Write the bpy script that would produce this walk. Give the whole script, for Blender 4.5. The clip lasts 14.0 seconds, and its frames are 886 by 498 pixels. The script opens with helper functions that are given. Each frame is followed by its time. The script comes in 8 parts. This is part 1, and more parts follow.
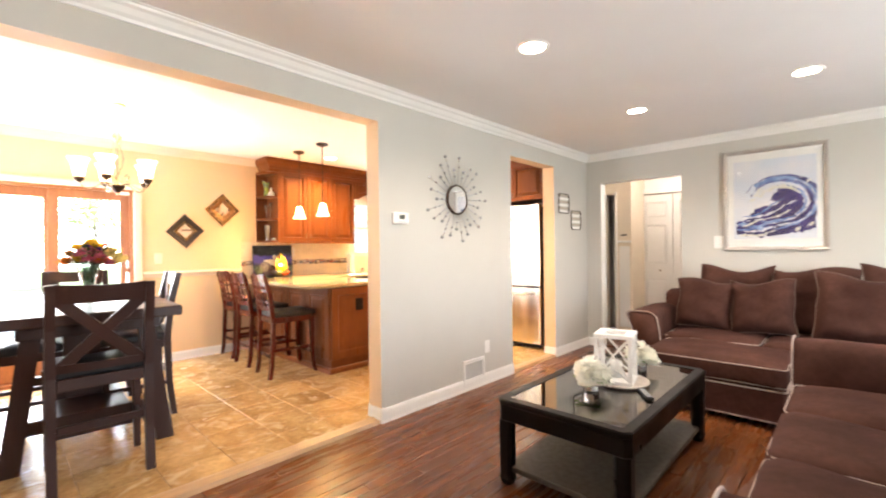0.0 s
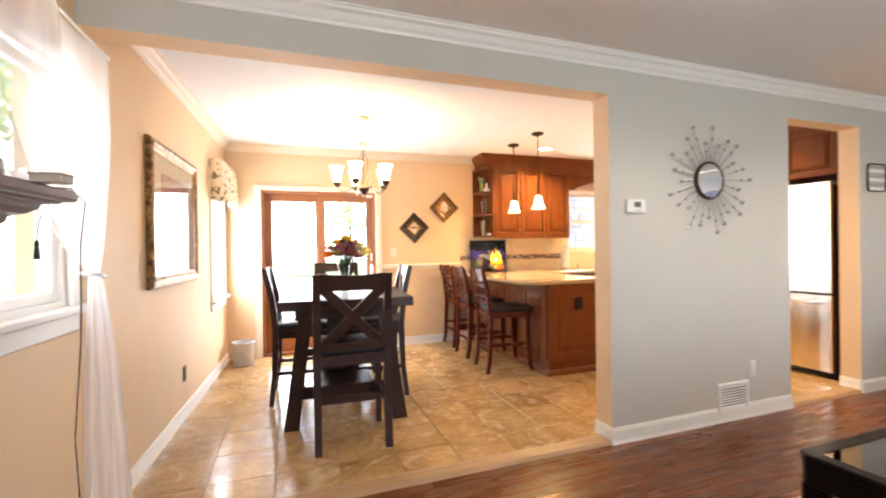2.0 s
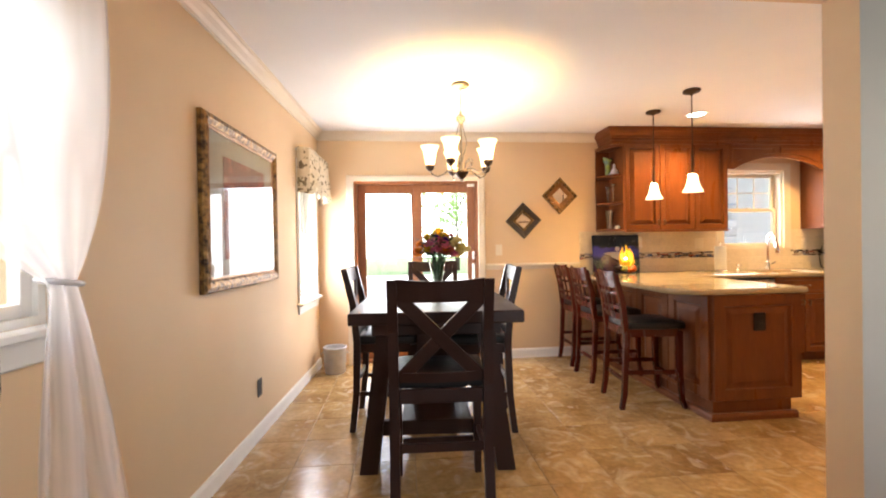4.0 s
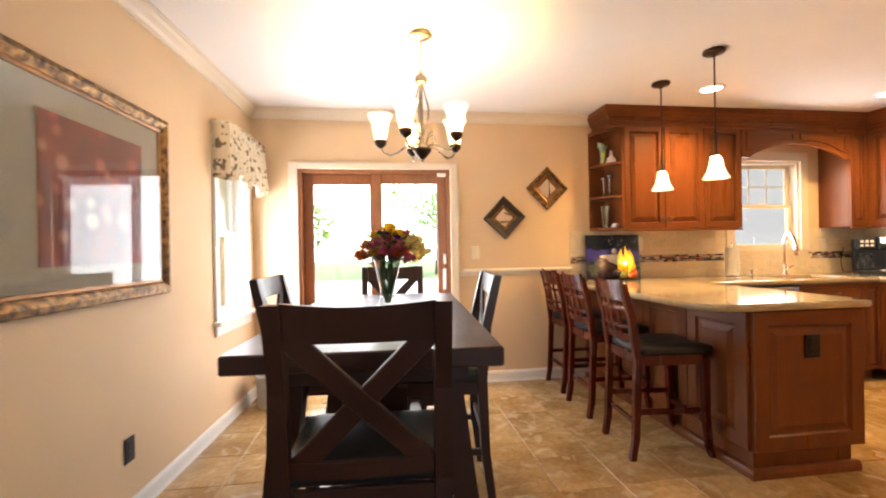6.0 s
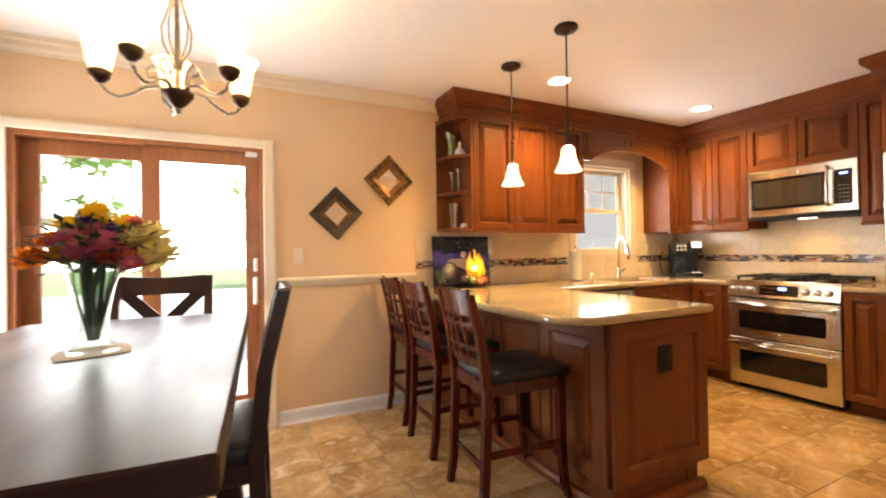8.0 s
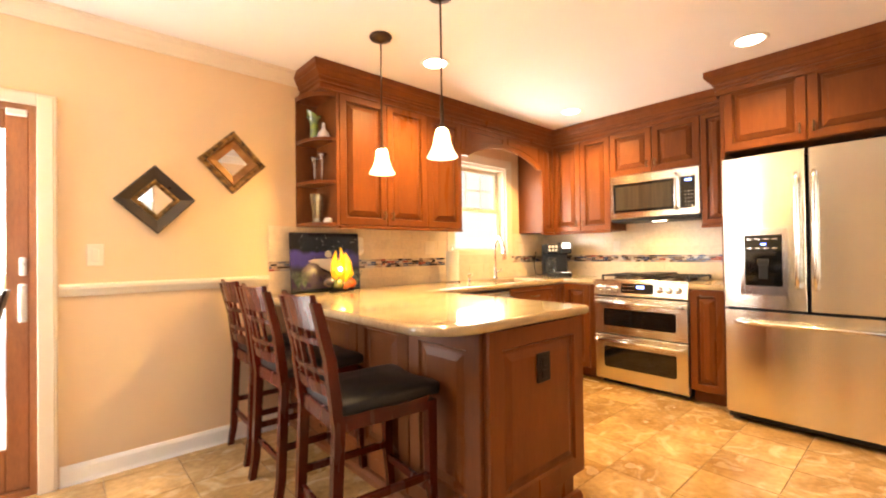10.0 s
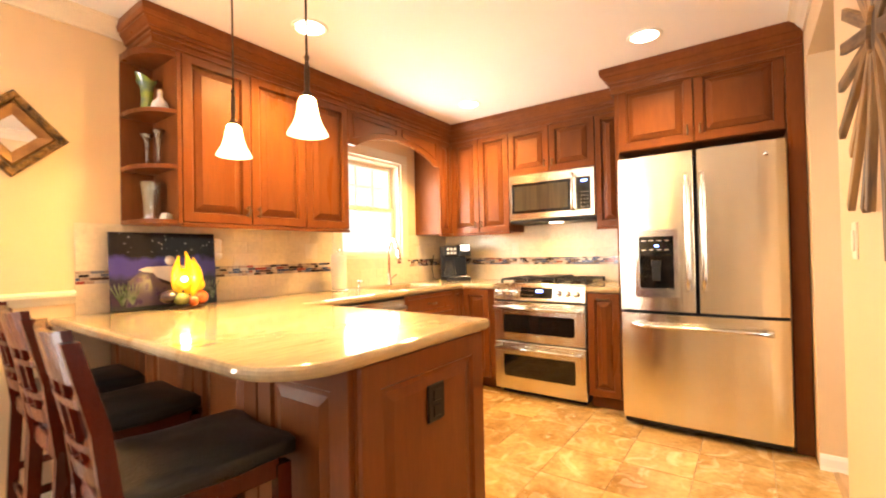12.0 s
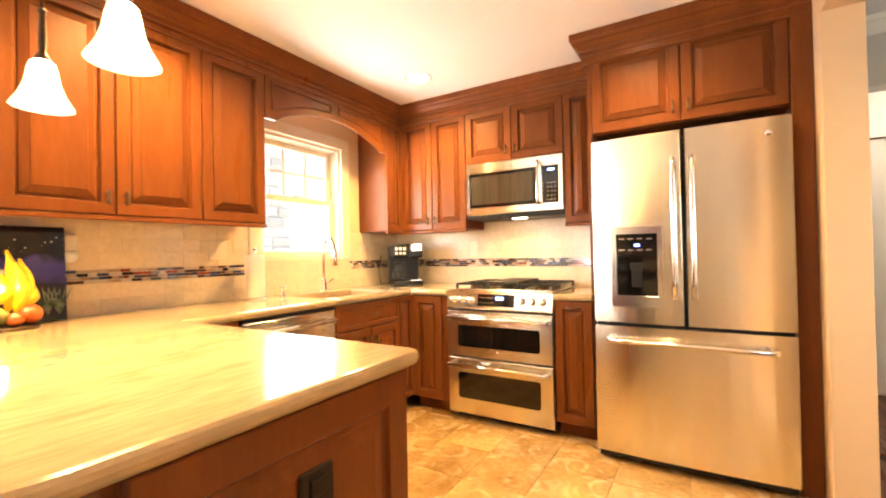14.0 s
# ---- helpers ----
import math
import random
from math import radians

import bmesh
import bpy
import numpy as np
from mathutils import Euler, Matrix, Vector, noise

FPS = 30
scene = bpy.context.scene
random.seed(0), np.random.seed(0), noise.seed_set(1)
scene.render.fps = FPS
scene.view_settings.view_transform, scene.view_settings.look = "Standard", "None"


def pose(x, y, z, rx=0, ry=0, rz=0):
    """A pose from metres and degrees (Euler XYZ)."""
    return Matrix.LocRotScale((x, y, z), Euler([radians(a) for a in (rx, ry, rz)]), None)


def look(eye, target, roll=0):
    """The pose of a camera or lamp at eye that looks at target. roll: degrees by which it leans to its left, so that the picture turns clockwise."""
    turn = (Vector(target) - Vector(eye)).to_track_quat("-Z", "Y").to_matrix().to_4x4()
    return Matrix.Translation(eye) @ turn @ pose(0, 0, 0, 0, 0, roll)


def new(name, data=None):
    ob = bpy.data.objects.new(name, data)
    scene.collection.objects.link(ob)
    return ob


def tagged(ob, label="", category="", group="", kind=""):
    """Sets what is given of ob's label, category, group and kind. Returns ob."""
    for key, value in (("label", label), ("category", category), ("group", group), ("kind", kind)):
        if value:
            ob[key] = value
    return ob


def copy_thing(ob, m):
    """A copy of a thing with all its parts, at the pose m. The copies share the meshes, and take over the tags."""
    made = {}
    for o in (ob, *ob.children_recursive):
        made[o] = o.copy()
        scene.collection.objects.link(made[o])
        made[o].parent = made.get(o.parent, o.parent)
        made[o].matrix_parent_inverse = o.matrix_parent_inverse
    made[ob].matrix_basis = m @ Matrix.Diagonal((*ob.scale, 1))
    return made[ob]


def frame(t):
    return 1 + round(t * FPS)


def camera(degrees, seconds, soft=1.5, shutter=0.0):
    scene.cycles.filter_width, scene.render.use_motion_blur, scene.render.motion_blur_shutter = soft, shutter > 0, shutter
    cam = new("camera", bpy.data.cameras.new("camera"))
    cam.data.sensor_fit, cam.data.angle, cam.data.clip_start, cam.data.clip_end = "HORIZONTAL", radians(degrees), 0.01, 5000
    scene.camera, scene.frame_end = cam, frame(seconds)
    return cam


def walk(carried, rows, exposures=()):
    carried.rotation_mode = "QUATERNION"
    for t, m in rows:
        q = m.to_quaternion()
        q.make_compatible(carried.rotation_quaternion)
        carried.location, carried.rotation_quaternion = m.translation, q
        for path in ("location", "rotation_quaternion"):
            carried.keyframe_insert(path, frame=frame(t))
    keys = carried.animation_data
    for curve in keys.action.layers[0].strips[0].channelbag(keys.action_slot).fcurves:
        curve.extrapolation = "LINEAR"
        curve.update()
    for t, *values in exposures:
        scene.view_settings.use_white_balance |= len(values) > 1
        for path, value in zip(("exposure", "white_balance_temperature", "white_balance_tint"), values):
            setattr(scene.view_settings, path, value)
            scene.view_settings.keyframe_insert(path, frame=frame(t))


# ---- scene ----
cam = camera(91.7, 14.0, 2.0, 0.4)
PATH = [
    (0, (0.019, 0.182, 1.271), (1.471, 1.558, 1.271), -0.7),
    (0.5, (0.062, 0.191, 1.277), (1.329, 1.739, 1.273), -0.9),
    (1, (0.087, 0.236, 1.267), (1.161, 1.923, 1.263), -0.9),
    (1.5, (0.089, 0.326, 1.267), (0.962, 2.126, 1.26), -0.7),
    (2, (0.08, 0.485, 1.262), (0.753, 2.368, 1.254), -0.8),
    (2.5, (0.1, 0.638, 1.259), (0.598, 2.575, 1.249), -0.8),
    (3, (0.161, 0.841, 1.253), (0.491, 2.814, 1.241), -0.9),
    (3.2, (0.187, 0.921, 1.253), (0.454, 2.903, 1.241), -0.9),
    (5.3, (0.407, 1.745, 1.255), (0.575, 3.737, 1.242), -0.9),
    (5.5, (0.433, 1.822, 1.246), (0.622, 3.813, 1.243), -0.9),
    (6, (0.504, 2.003, 1.241), (0.776, 3.984, 1.241), -1.0),
    (6.5, (0.618, 2.187, 1.232), (1.002, 4.15, 1.238), -1.0),
    (7, (0.719, 2.345, 1.219), (1.251, 4.272, 1.228), -0.9),
    (7.5, (0.805, 2.5, 1.214), (1.523, 4.367, 1.229), -0.9),
    (8, (0.893, 2.619, 1.215), (1.779, 4.413, 1.231), -0.9),
    (8.5, (0.995, 2.716, 1.212), (2.012, 4.438, 1.232), -1.0),
    (8.7, (1.025, 2.739, 1.207), (2.09, 4.432, 1.225), -1.0),
    (10.8, (1.306, 2.992, 1.186), (2.774, 4.35, 1.212), -0.9),
    (11, (1.339, 3.02, 1.19), (2.842, 4.34, 1.216), -1.0),
    (11.5, (1.449, 3.061, 1.19), (3.019, 4.301, 1.215), -1.1),
    (12, (1.561, 3.103, 1.195), (3.187, 4.267, 1.219), -1.2),
    (12.5, (1.687, 3.143, 1.198), (3.349, 4.256, 1.22), -1.1),
    (13, (1.82, 3.23, 1.192), (3.516, 4.289, 1.218), -1.1),
    (13.5, (1.954, 3.274, 1.19), (3.664, 4.311, 1.215), -1.0),
    (14, (2.106, 3.291, 1.191), (3.816, 4.328, 1.215), -1.1),
]
EXPOSURES = [(0.0, 3.0, 6400, 13), (1.0, 2.85, 6350, 13), (2.0, 2.46, 6300, 13), (3.0, 2.08, 6350, 13), (5.5, 1.82, 6450, 13), (8.0, 1.70, 6850, 13), (8.7, 1.88, 6900, 13), (10.8, 2.61, 7250, 14), (11.5, 2.63, 7300, 14), (14.0, 2.58, 7250, 13)]
walk(cam, [(t, look(eye, target, roll)) for t, eye, target, roll in PATH], EXPOSURES)

# ---- world and large lights ----
world = bpy.data.worlds.new("sky")
scene.world = world
world.use_nodes = True
wn = world.node_tree.nodes
sky = wn.new("ShaderNodeTexSky")
sky.sky_type = "NISHITA"
sky.sun_disc = False
sky.sun_elevation, sky.sun_rotation = radians(65), radians(86)
world.node_tree.links.new(sky.outputs[0], wn["Background"].inputs[0])
wn["Background"].inputs[1].default_value = 0.15


def lamp(name, kind, m, energy, colour=(1, 1, 1), size=0.1, size_y=None, spot=None):
    data = bpy.data.lights.new(name, kind)
    data.energy, data.color = energy, colour
    if kind == "AREA":
        data.size = size
        if size_y:
            data.shape, data.size_y = "RECTANGLE", size_y
        else:
            data.shape = "DISK"
    elif kind == "SUN":
        data.angle = size
    else:
        data.shadow_soft_size = size
    if kind == "SPOT":
        data.spot_size, data.spot_blend = radians(spot), 0.7
    ob = new(name, data)
    ob.matrix_basis = m
    return ob


WARM = (1.0, 0.635, 0.22)
SOFT = (1.0, 0.76, 0.50)
DAY = (0.93, 0.97, 1.0)
# the sun stands high at the hall end of the house
lamp("sun", "SUN", look((0, 0, 30), (-14, -1, 0)), 5.0, (1.0, 0.95, 0.86), radians(0.5))
# daylight in the openings
lamp("front_window_light", "AREA", pose(2.2, -3.02, 1.45, 143, 0, 0), 34, DAY, 2.6, 1.5)
lamp("slider_light", "AREA", pose(0.45, 5.86, 1.05, -90, 0, 0), 12, (0.97, 0.97, 1.0), 1.2, 1.7)
lamp("dining_window_light", "AREA", pose(-0.66, 5.42, 1.2, 90, 0, -92.9), 9, (0.98, 0.96, 1.0), 0.5, 0.9)
lamp("side_window_light", "AREA", pose(-0.82, 2.375, 1.52, 90, 0, -92.9), 1.3, (1, 0.97, 0.97), 0.3, 0.9)
lamp("kitchen_window_light", "AREA", pose(4.3, 5.86, 1.6, -90, 0, 0), 5, (1, 0.98, 0.95), 0.6, 0.7)

# ---- materials ----
def material(name, base, rough=0.6, metal=0.0, var=0.0, scale=8.0, tint=None, bump=0.0, bump_scale=60.0, spec=0.5,
             coat=0.0, stretch=(1, 1, 1), object_random=0.0, fine=0.0, glow=None):
    """A painted or plain surface: base colour that drifts towards tint at a large and a fine scale, with a slight relief."""
    m = bpy.data.materials.new(name)
    m.use_nodes = True
    nodes, links = m.node_tree.nodes, m.node_tree.links
    b = nodes["Principled BSDF"]
    b.inputs["Roughness"].default_value, b.inputs["Metallic"].default_value = rough, metal
    b.inputs["Specular IOR Level"].default_value = spec
    b.inputs["Coat Weight"].default_value = coat
    b.inputs["Coat Roughness"].default_value = 0.12
    b.inputs["Base Color"].default_value = (*base, 1)
    if glow:
        b.inputs["Emission Color"].default_value, b.inputs["Emission Strength"].default_value = (*glow[0], 1), glow[1]
    co = nodes.new("ShaderNodeTexCoord")
    mp = nodes.new("ShaderNodeMapping")
    mp.inputs["Scale"].default_value = stretch
    links.new(co.outputs["Object"], mp.inputs[0])
    if object_random:
        info = nodes.new("ShaderNodeObjectInfo")
        sh = nodes.new("ShaderNodeVectorMath")
        sh.operation = "MULTIPLY_ADD"
        comb = nodes.new("ShaderNodeCombineXYZ")
        for k in range(3):
            links.new(info.outputs["Random"], comb.inputs[k])
        sh.inputs[1].default_value = (37, 53, 71)
        links.new(comb.outputs[0], sh.inputs[0])
        links.new(mp.outputs[0], sh.inputs[2])
        vec = sh.outputs[0]
    else:
        vec = mp.outputs[0]
    if var or fine:
        n1 = nodes.new("ShaderNodeTexNoise")
        n1.inputs["Scale"].default_value, n1.inputs["Detail"].default_value = scale, 5
        links.new(vec, n1.inputs["Vector"])
        mix = nodes.new("ShaderNodeMix")
        mix.data_type = "RGBA"
        ramp = nodes.new("ShaderNodeMapRange")
        ramp.inputs[1].default_value, ramp.inputs[2].default_value = 0.35, 0.65
        ramp.inputs[3].default_value, ramp.inputs[4].default_value = 0, var
        links.new(n1.outputs["Fac"], ramp.inputs[0])
        links.new(ramp.outputs[0], mix.inputs[0])
        mix.inputs[6].default_value = (*base, 1)
        mix.inputs[7].default_value = (*(tint or [c * 0.6 for c in base]), 1)
        out = mix.outputs[2]
        if fine or object_random:
            n2 = nodes.new("ShaderNodeTexNoise")
            n2.inputs["Scale"].default_value, n2.inputs["Detail"].default_value = scale * 9, 4
            links.new(vec, n2.inputs["Vector"])
            hsv = nodes.new("ShaderNodeHueSaturation")
            mr = nodes.new("ShaderNodeMapRange")
            mr.inputs[1].default_value, mr.inputs[2].default_value = 0.3, 0.7
            mr.inputs[3].default_value, mr.inputs[4].default_value = 1 - fine, 1 + fine
            links.new(n2.outputs["Fac"], mr.inputs[0])
            val = mr.outputs[0]
            if object_random:
                mul = nodes.new("ShaderNodeMath")
                mul.operation = "MULTIPLY"
                r2 = nodes.new("ShaderNodeMapRange")
                r2.inputs[3].default_value, r2.inputs[4].default_value = 1 - object_random, 1 + object_random
                links.new(info.outputs["Random"], r2.inputs[0])
                links.new(val, mul.inputs[0])
                links.new(r2.outputs[0], mul.inputs[1])
                val = mul.outputs[0]
            links.new(val, hsv.inputs["Value"])
            links.new(out, hsv.inputs["Color"])
            out = hsv.outputs[0]
        links.new(out, b.inputs["Base Color"])
        rr = nodes.new("ShaderNodeMapRange")
        rr.inputs[1].default_value, rr.inputs[2].default_value = 0.3, 0.7
        rr.inputs[3].default_value, rr.inputs[4].default_value = max(0.03, rough - 0.08), min(1, rough + 0.08)
        links.new(n1.outputs["Fac"], rr.inputs[0])
        links.new(rr.outputs[0], b.inputs["Roughness"])
    if bump:
        n3 = nodes.new("ShaderNodeTexNoise")
        n3.inputs["Scale"].default_value, n3.inputs["Detail"].default_value = bump_scale, 3
        links.new(vec, n3.inputs["Vector"])
        bp = nodes.new("ShaderNodeBump")
        bp.inputs["Strength"].default_value, bp.inputs["Distance"].default_value = bump, 0.01
        links.new(n3.outputs["Fac"], bp.inputs["Height"])
        links.new(bp.outputs[0], b.inputs["Normal"])
    return m


def glass_material(name, colour=(1, 1, 1), rough=0.0, least=0.035):
    """Clear glazing: mostly see-through, with a mirror-like gloss that grows at a glancing angle."""
    m = bpy.data.materials.new(name)
    m.use_nodes = True
    nodes, links = m.node_tree.nodes, m.node_tree.links
    nodes.remove(nodes["Principled BSDF"])
    out = nodes["Material Output"]
    tr, gl, fr, mx, pw, sc = (nodes.new("ShaderNode" + k) for k in ("BsdfTransparent", "BsdfGlossy", "LayerWeight", "MixShader", "Math", "Math"))
    tr.inputs[0].default_value = (*colour, 1)
    gl.inputs["Roughness"].default_value = rough
    fr.inputs[0].default_value = 0.5
    pw.operation, pw.inputs[1].default_value = "POWER", 4.0
    sc.operation, sc.inputs[1].default_value, sc.inputs[2].default_value = "MULTIPLY_ADD", 0.9, least
    links.new(fr.outputs["Facing"], pw.inputs[0])
    links.new(pw.outputs[0], sc.inputs[0])
    links.new(sc.outputs[0], mx.inputs[0])
    links.new(tr.outputs[0], mx.inputs[1])
    links.new(gl.outputs[0], mx.inputs[2])
    links.new(mx.outputs[0], out.inputs[0])
    return m


M = {}
M["grey_wall"] = material("grey_wall_paint", (0.535, 0.51, 0.46), 0.75, var=0.12, scale=1.5, bump=0.05, bump_scale=220)
M["tan_wall"] = material("tan_wall_paint", (0.73, 0.53, 0.325), 0.7, var=0.1, scale=1.5, bump=0.05, bump_scale=220)
M["ceiling"] = material("ceiling_paint", (0.85, 0.835, 0.82), 0.9, var=0.06, scale=2, bump=0.06, bump_scale=160)
M["trim"] = material("white_trim_paint", (0.80, 0.78, 0.74), 0.4, var=0.06, scale=6)
M["cream_trim"] = material("cream_trim_paint", (0.76, 0.66, 0.52), 0.45, var=0.06, scale=6)
M["door_wood"] = material("slider_wood", (0.33, 0.12, 0.04), 0.4, var=0.5, scale=3, stretch=(9, 9, 1), fine=0.15)
M["cherry"] = material("cherry_cabinet_wood", (0.178, 0.056, 0.0165), 0.34, var=0.4, scale=1.6, stretch=(5, 5, 0.7), tint=(0.102, 0.028, 0.009), fine=0.08, object_random=0.1, bump=0.03, bump_scale=40, coat=0.0, spec=0.17)
M["stool_wood"] = material("mahogany_stool_wood", (0.078, 0.0105, 0.005), 0.24, var=0.5, scale=3, stretch=(5, 5, 1), tint=(0.042, 0.0055, 0.003), coat=0.0, fine=0.10, spec=0.24)
M["espresso"] = material("espresso_table_wood", (0.030, 0.0105, 0.006), 0.4, var=0.4, scale=1.6, stretch=(5, 1, 5), tint=(0.038, 0.014, 0.008), fine=0.08, spec=0.34, bump=0.02, bump_scale=50)
M["black_wood"] = material("black_coffee_table_wood", (0.007, 0.005, 0.0042), 0.35, var=0.4, scale=5, tint=(0.011, 0.0075, 0.006), spec=0.09)
M["leather"] = material("black_leather", (0.012, 0.012, 0.013), 0.38, var=0.4, scale=7, tint=(0.022, 0.021, 0.02), bump=0.2, bump_scale=140, spec=0.3)
M["steel"] = material("brushed_steel", (0.80, 0.77, 0.68), 0.2, 1.0, bump=0.12, bump_scale=2.4, stretch=(3, 3, 0.14))
sn, sl = M["steel"].node_tree.nodes, M["steel"].node_tree.links
grain = sn.new("ShaderNodeTangent")                 # brushed sideways, so gloss runs up and down
grain.direction_type, grain.axis = "RADIAL", "Z"
sl.new(grain.outputs[0], sn["Principled BSDF"].inputs["Tangent"])
sn["Principled BSDF"].inputs["Anisotropic"].default_value, sn["Principled BSDF"].inputs["Anisotropic Rotation"].default_value = 0.85, 0.25
streak, level = sn.new("ShaderNodeTexNoise"), sn.new("ShaderNodeMapRange")
streak.inputs["Scale"].default_value, streak.inputs["Detail"].default_value = 2.0, 3
sl.new(next(n for n in sn if n.bl_idname == "ShaderNodeMapping").outputs[0], streak.inputs["Vector"])
level.inputs[1].default_value, level.inputs[2].default_value, level.inputs[3].default_value, level.inputs[4].default_value = 0.35, 0.7, 0.16, 0.27
sl.new(streak.outputs["Fac"], level.inputs[0])
sl.new(level.outputs[0], sn["Principled BSDF"].inputs["Roughness"])
M["steel_bright"] = material("polished_steel", (0.75, 0.73, 0.70), 0.15, 1.0)
M["chrome"] = material("chrome", (0.85, 0.85, 0.85), 0.06, 1.0)
M["bronze"] = material("dark_bronze", (0.05, 0.03, 0.02), 0.4, 0.8, var=0.4, scale=20, tint=(0.10, 0.06, 0.03))
M["nickel"] = material("antique_nickel", (0.42, 0.36, 0.28), 0.3, 1.0, var=0.4, scale=20)
M["antique_pull"] = material("antique_bronze_pull", (0.20, 0.13, 0.07), 0.38, 0.9, var=0.6, scale=40, tint=(0.06, 0.035, 0.02))
M["black_glass"] = material("black_oven_glass", (0.006, 0.006, 0.006), 0.06, spec=0.6)
M["black_plastic"] = material("black_plastic", (0.010, 0.0095, 0.009), 0.42, spec=0.3, var=0.2, scale=9)
M["white_plastic"] = material("white_plastic", (0.78, 0.76, 0.72), 0.4)
M["dark_plate"] = material("dark_bronze_plate", (0.012, 0.008, 0.006), 0.45, spec=0.25)
M["sofa"] = material("brown_microfibre", (0.042, 0.0165, 0.012), 0.9, var=0.75, scale=3.2, tint=(0.088, 0.039, 0.029), bump=0.25, bump_scale=120, fine=0.12, spec=0.1)
M["piping"] = material("tan_piping", (0.40, 0.31, 0.26), 0.8)
M["glass"] = glass_material("window_glass")
M["clear"] = glass_material("clear_glass", (0.93, 0.96, 0.95))
M["smoked"] = glass_material("smoked_table_glass", (0.55, 0.50, 0.45), 0.01, 0.16)
M["vase_glass"] = glass_material("bubbled_vase_glass", (0.90, 0.94, 0.91), 0.04, 0.07)
M["cut_glass"] = glass_material("cut_glass", (0.82, 0.86, 0.84), 0.12, 0.28)
M["mirror"] = material("mirror_silver", (0.85, 0.85, 0.85), 0.02, 1.0)
M["lampglass"] = material("lit_opal_glass", (0.9, 0.85, 0.75), 0.4, glow=((1.0, 0.80, 0.50), 1.2))
ln, lk = M["lampglass"].node_tree.nodes, M["lampglass"].node_tree.links
thin, both = ln.new("ShaderNodeBsdfTranslucent"), ln.new("ShaderNodeMixShader")     # the bulb's light passes through the opal glass
thin.inputs[0].default_value, both.inputs[0].default_value = (0.97, 0.90, 0.78, 1), 0.75
lk.new(ln["Principled BSDF"].outputs[0], both.inputs[1])
lk.new(thin.outputs[0], both.inputs[2])
lk.new(both.outputs[0], ln["Material Output"].inputs[0])
M["canlens"] = material("lit_can_lens", (0.9, 0.9, 0.85), 0.5, glow=((1.0, 0.86, 0.66), 5.0))
M["leaf"] = material("garden_leaves", (0.11, 0.18, 0.05), 0.6, var=0.6, scale=1.5, tint=(0.16, 0.23, 0.08))
ln, lk = M["leaf"].node_tree.nodes, M["leaf"].node_tree.links
thin, both = ln.new("ShaderNodeBsdfTranslucent"), ln.new("ShaderNodeMixShader")     # sunlight shows through the leaves
thin.inputs[0].default_value, both.inputs[0].default_value = (0.30, 0.46, 0.14, 1), 0.55
lk.new(ln["Principled BSDF"].outputs[0], both.inputs[1])
lk.new(thin.outputs[0], both.inputs[2])
lk.new(both.outputs[0], ln["Material Output"].inputs[0])
M["bark"] = material("bark", (0.09, 0.06, 0.04), 0.9, var=0.5, scale=9, bump=0.5, bump_scale=20)
M["lawn"] = material("lawn", (0.08, 0.13, 0.035), 0.9, var=0.5, scale=2, fine=0.25, bump=0.5, bump_scale=60)
M["patio"] = material("patio_stone", (0.60, 0.58, 0.55), 0.9, var=0.4, scale=1.5, fine=0.1)
M["stone"] = material("facade_stone", (0.45, 0.42, 0.385), 0.9, var=0.5, scale=5, tint=(0.34, 0.31, 0.28), bump=0.5, bump_scale=18, object_random=0.2)
M["mortar"] = material("mortar", (0.46, 0.43, 0.39), 0.95, var=0.2, scale=12)


def floor_tile_material():
    """Ochre porcelain with cloudy patches and pale streaks; each tile has its own stretch of pattern."""
    m = material("ochre_floor_tile", (0.50, 0.325, 0.14), 0.2, var=0.95, scale=3.5, tint=(0.31, 0.175, 0.064), fine=0.16, object_random=0.1, bump=0.06, bump_scale=30)
    nodes, links = m.node_tree.nodes, m.node_tree.links
    b = nodes["Principled BSDF"]
    old = b.inputs["Base Color"].links[0].from_socket
    vec = next(n for n in nodes if n.bl_idname == "ShaderNodeVectorMath").outputs[0]
    wave = nodes.new("ShaderNodeTexNoise")
    wave.inputs["Scale"].default_value, wave.inputs["Detail"].default_value, wave.inputs["Distortion"].default_value = 4.5, 6, 2.2
    links.new(vec, wave.inputs["Vector"])
    mr = nodes.new("ShaderNodeMapRange")
    mr.inputs[1].default_value, mr.inputs[2].default_value, mr.inputs[4].default_value = 0.54, 0.70, 0.5
    links.new(wave.outputs["Fac"], mr.inputs[0])
    mix = nodes.new("ShaderNodeMix")
    mix.data_type = "RGBA"
    links.new(mr.outputs[0], mix.inputs[0])
    links.new(old, mix.inputs[6])
    mix.inputs[7].default_value = (0.72, 0.58, 0.37, 1)
    links.new(mix.outputs[2], b.inputs["Base Color"])
    return m


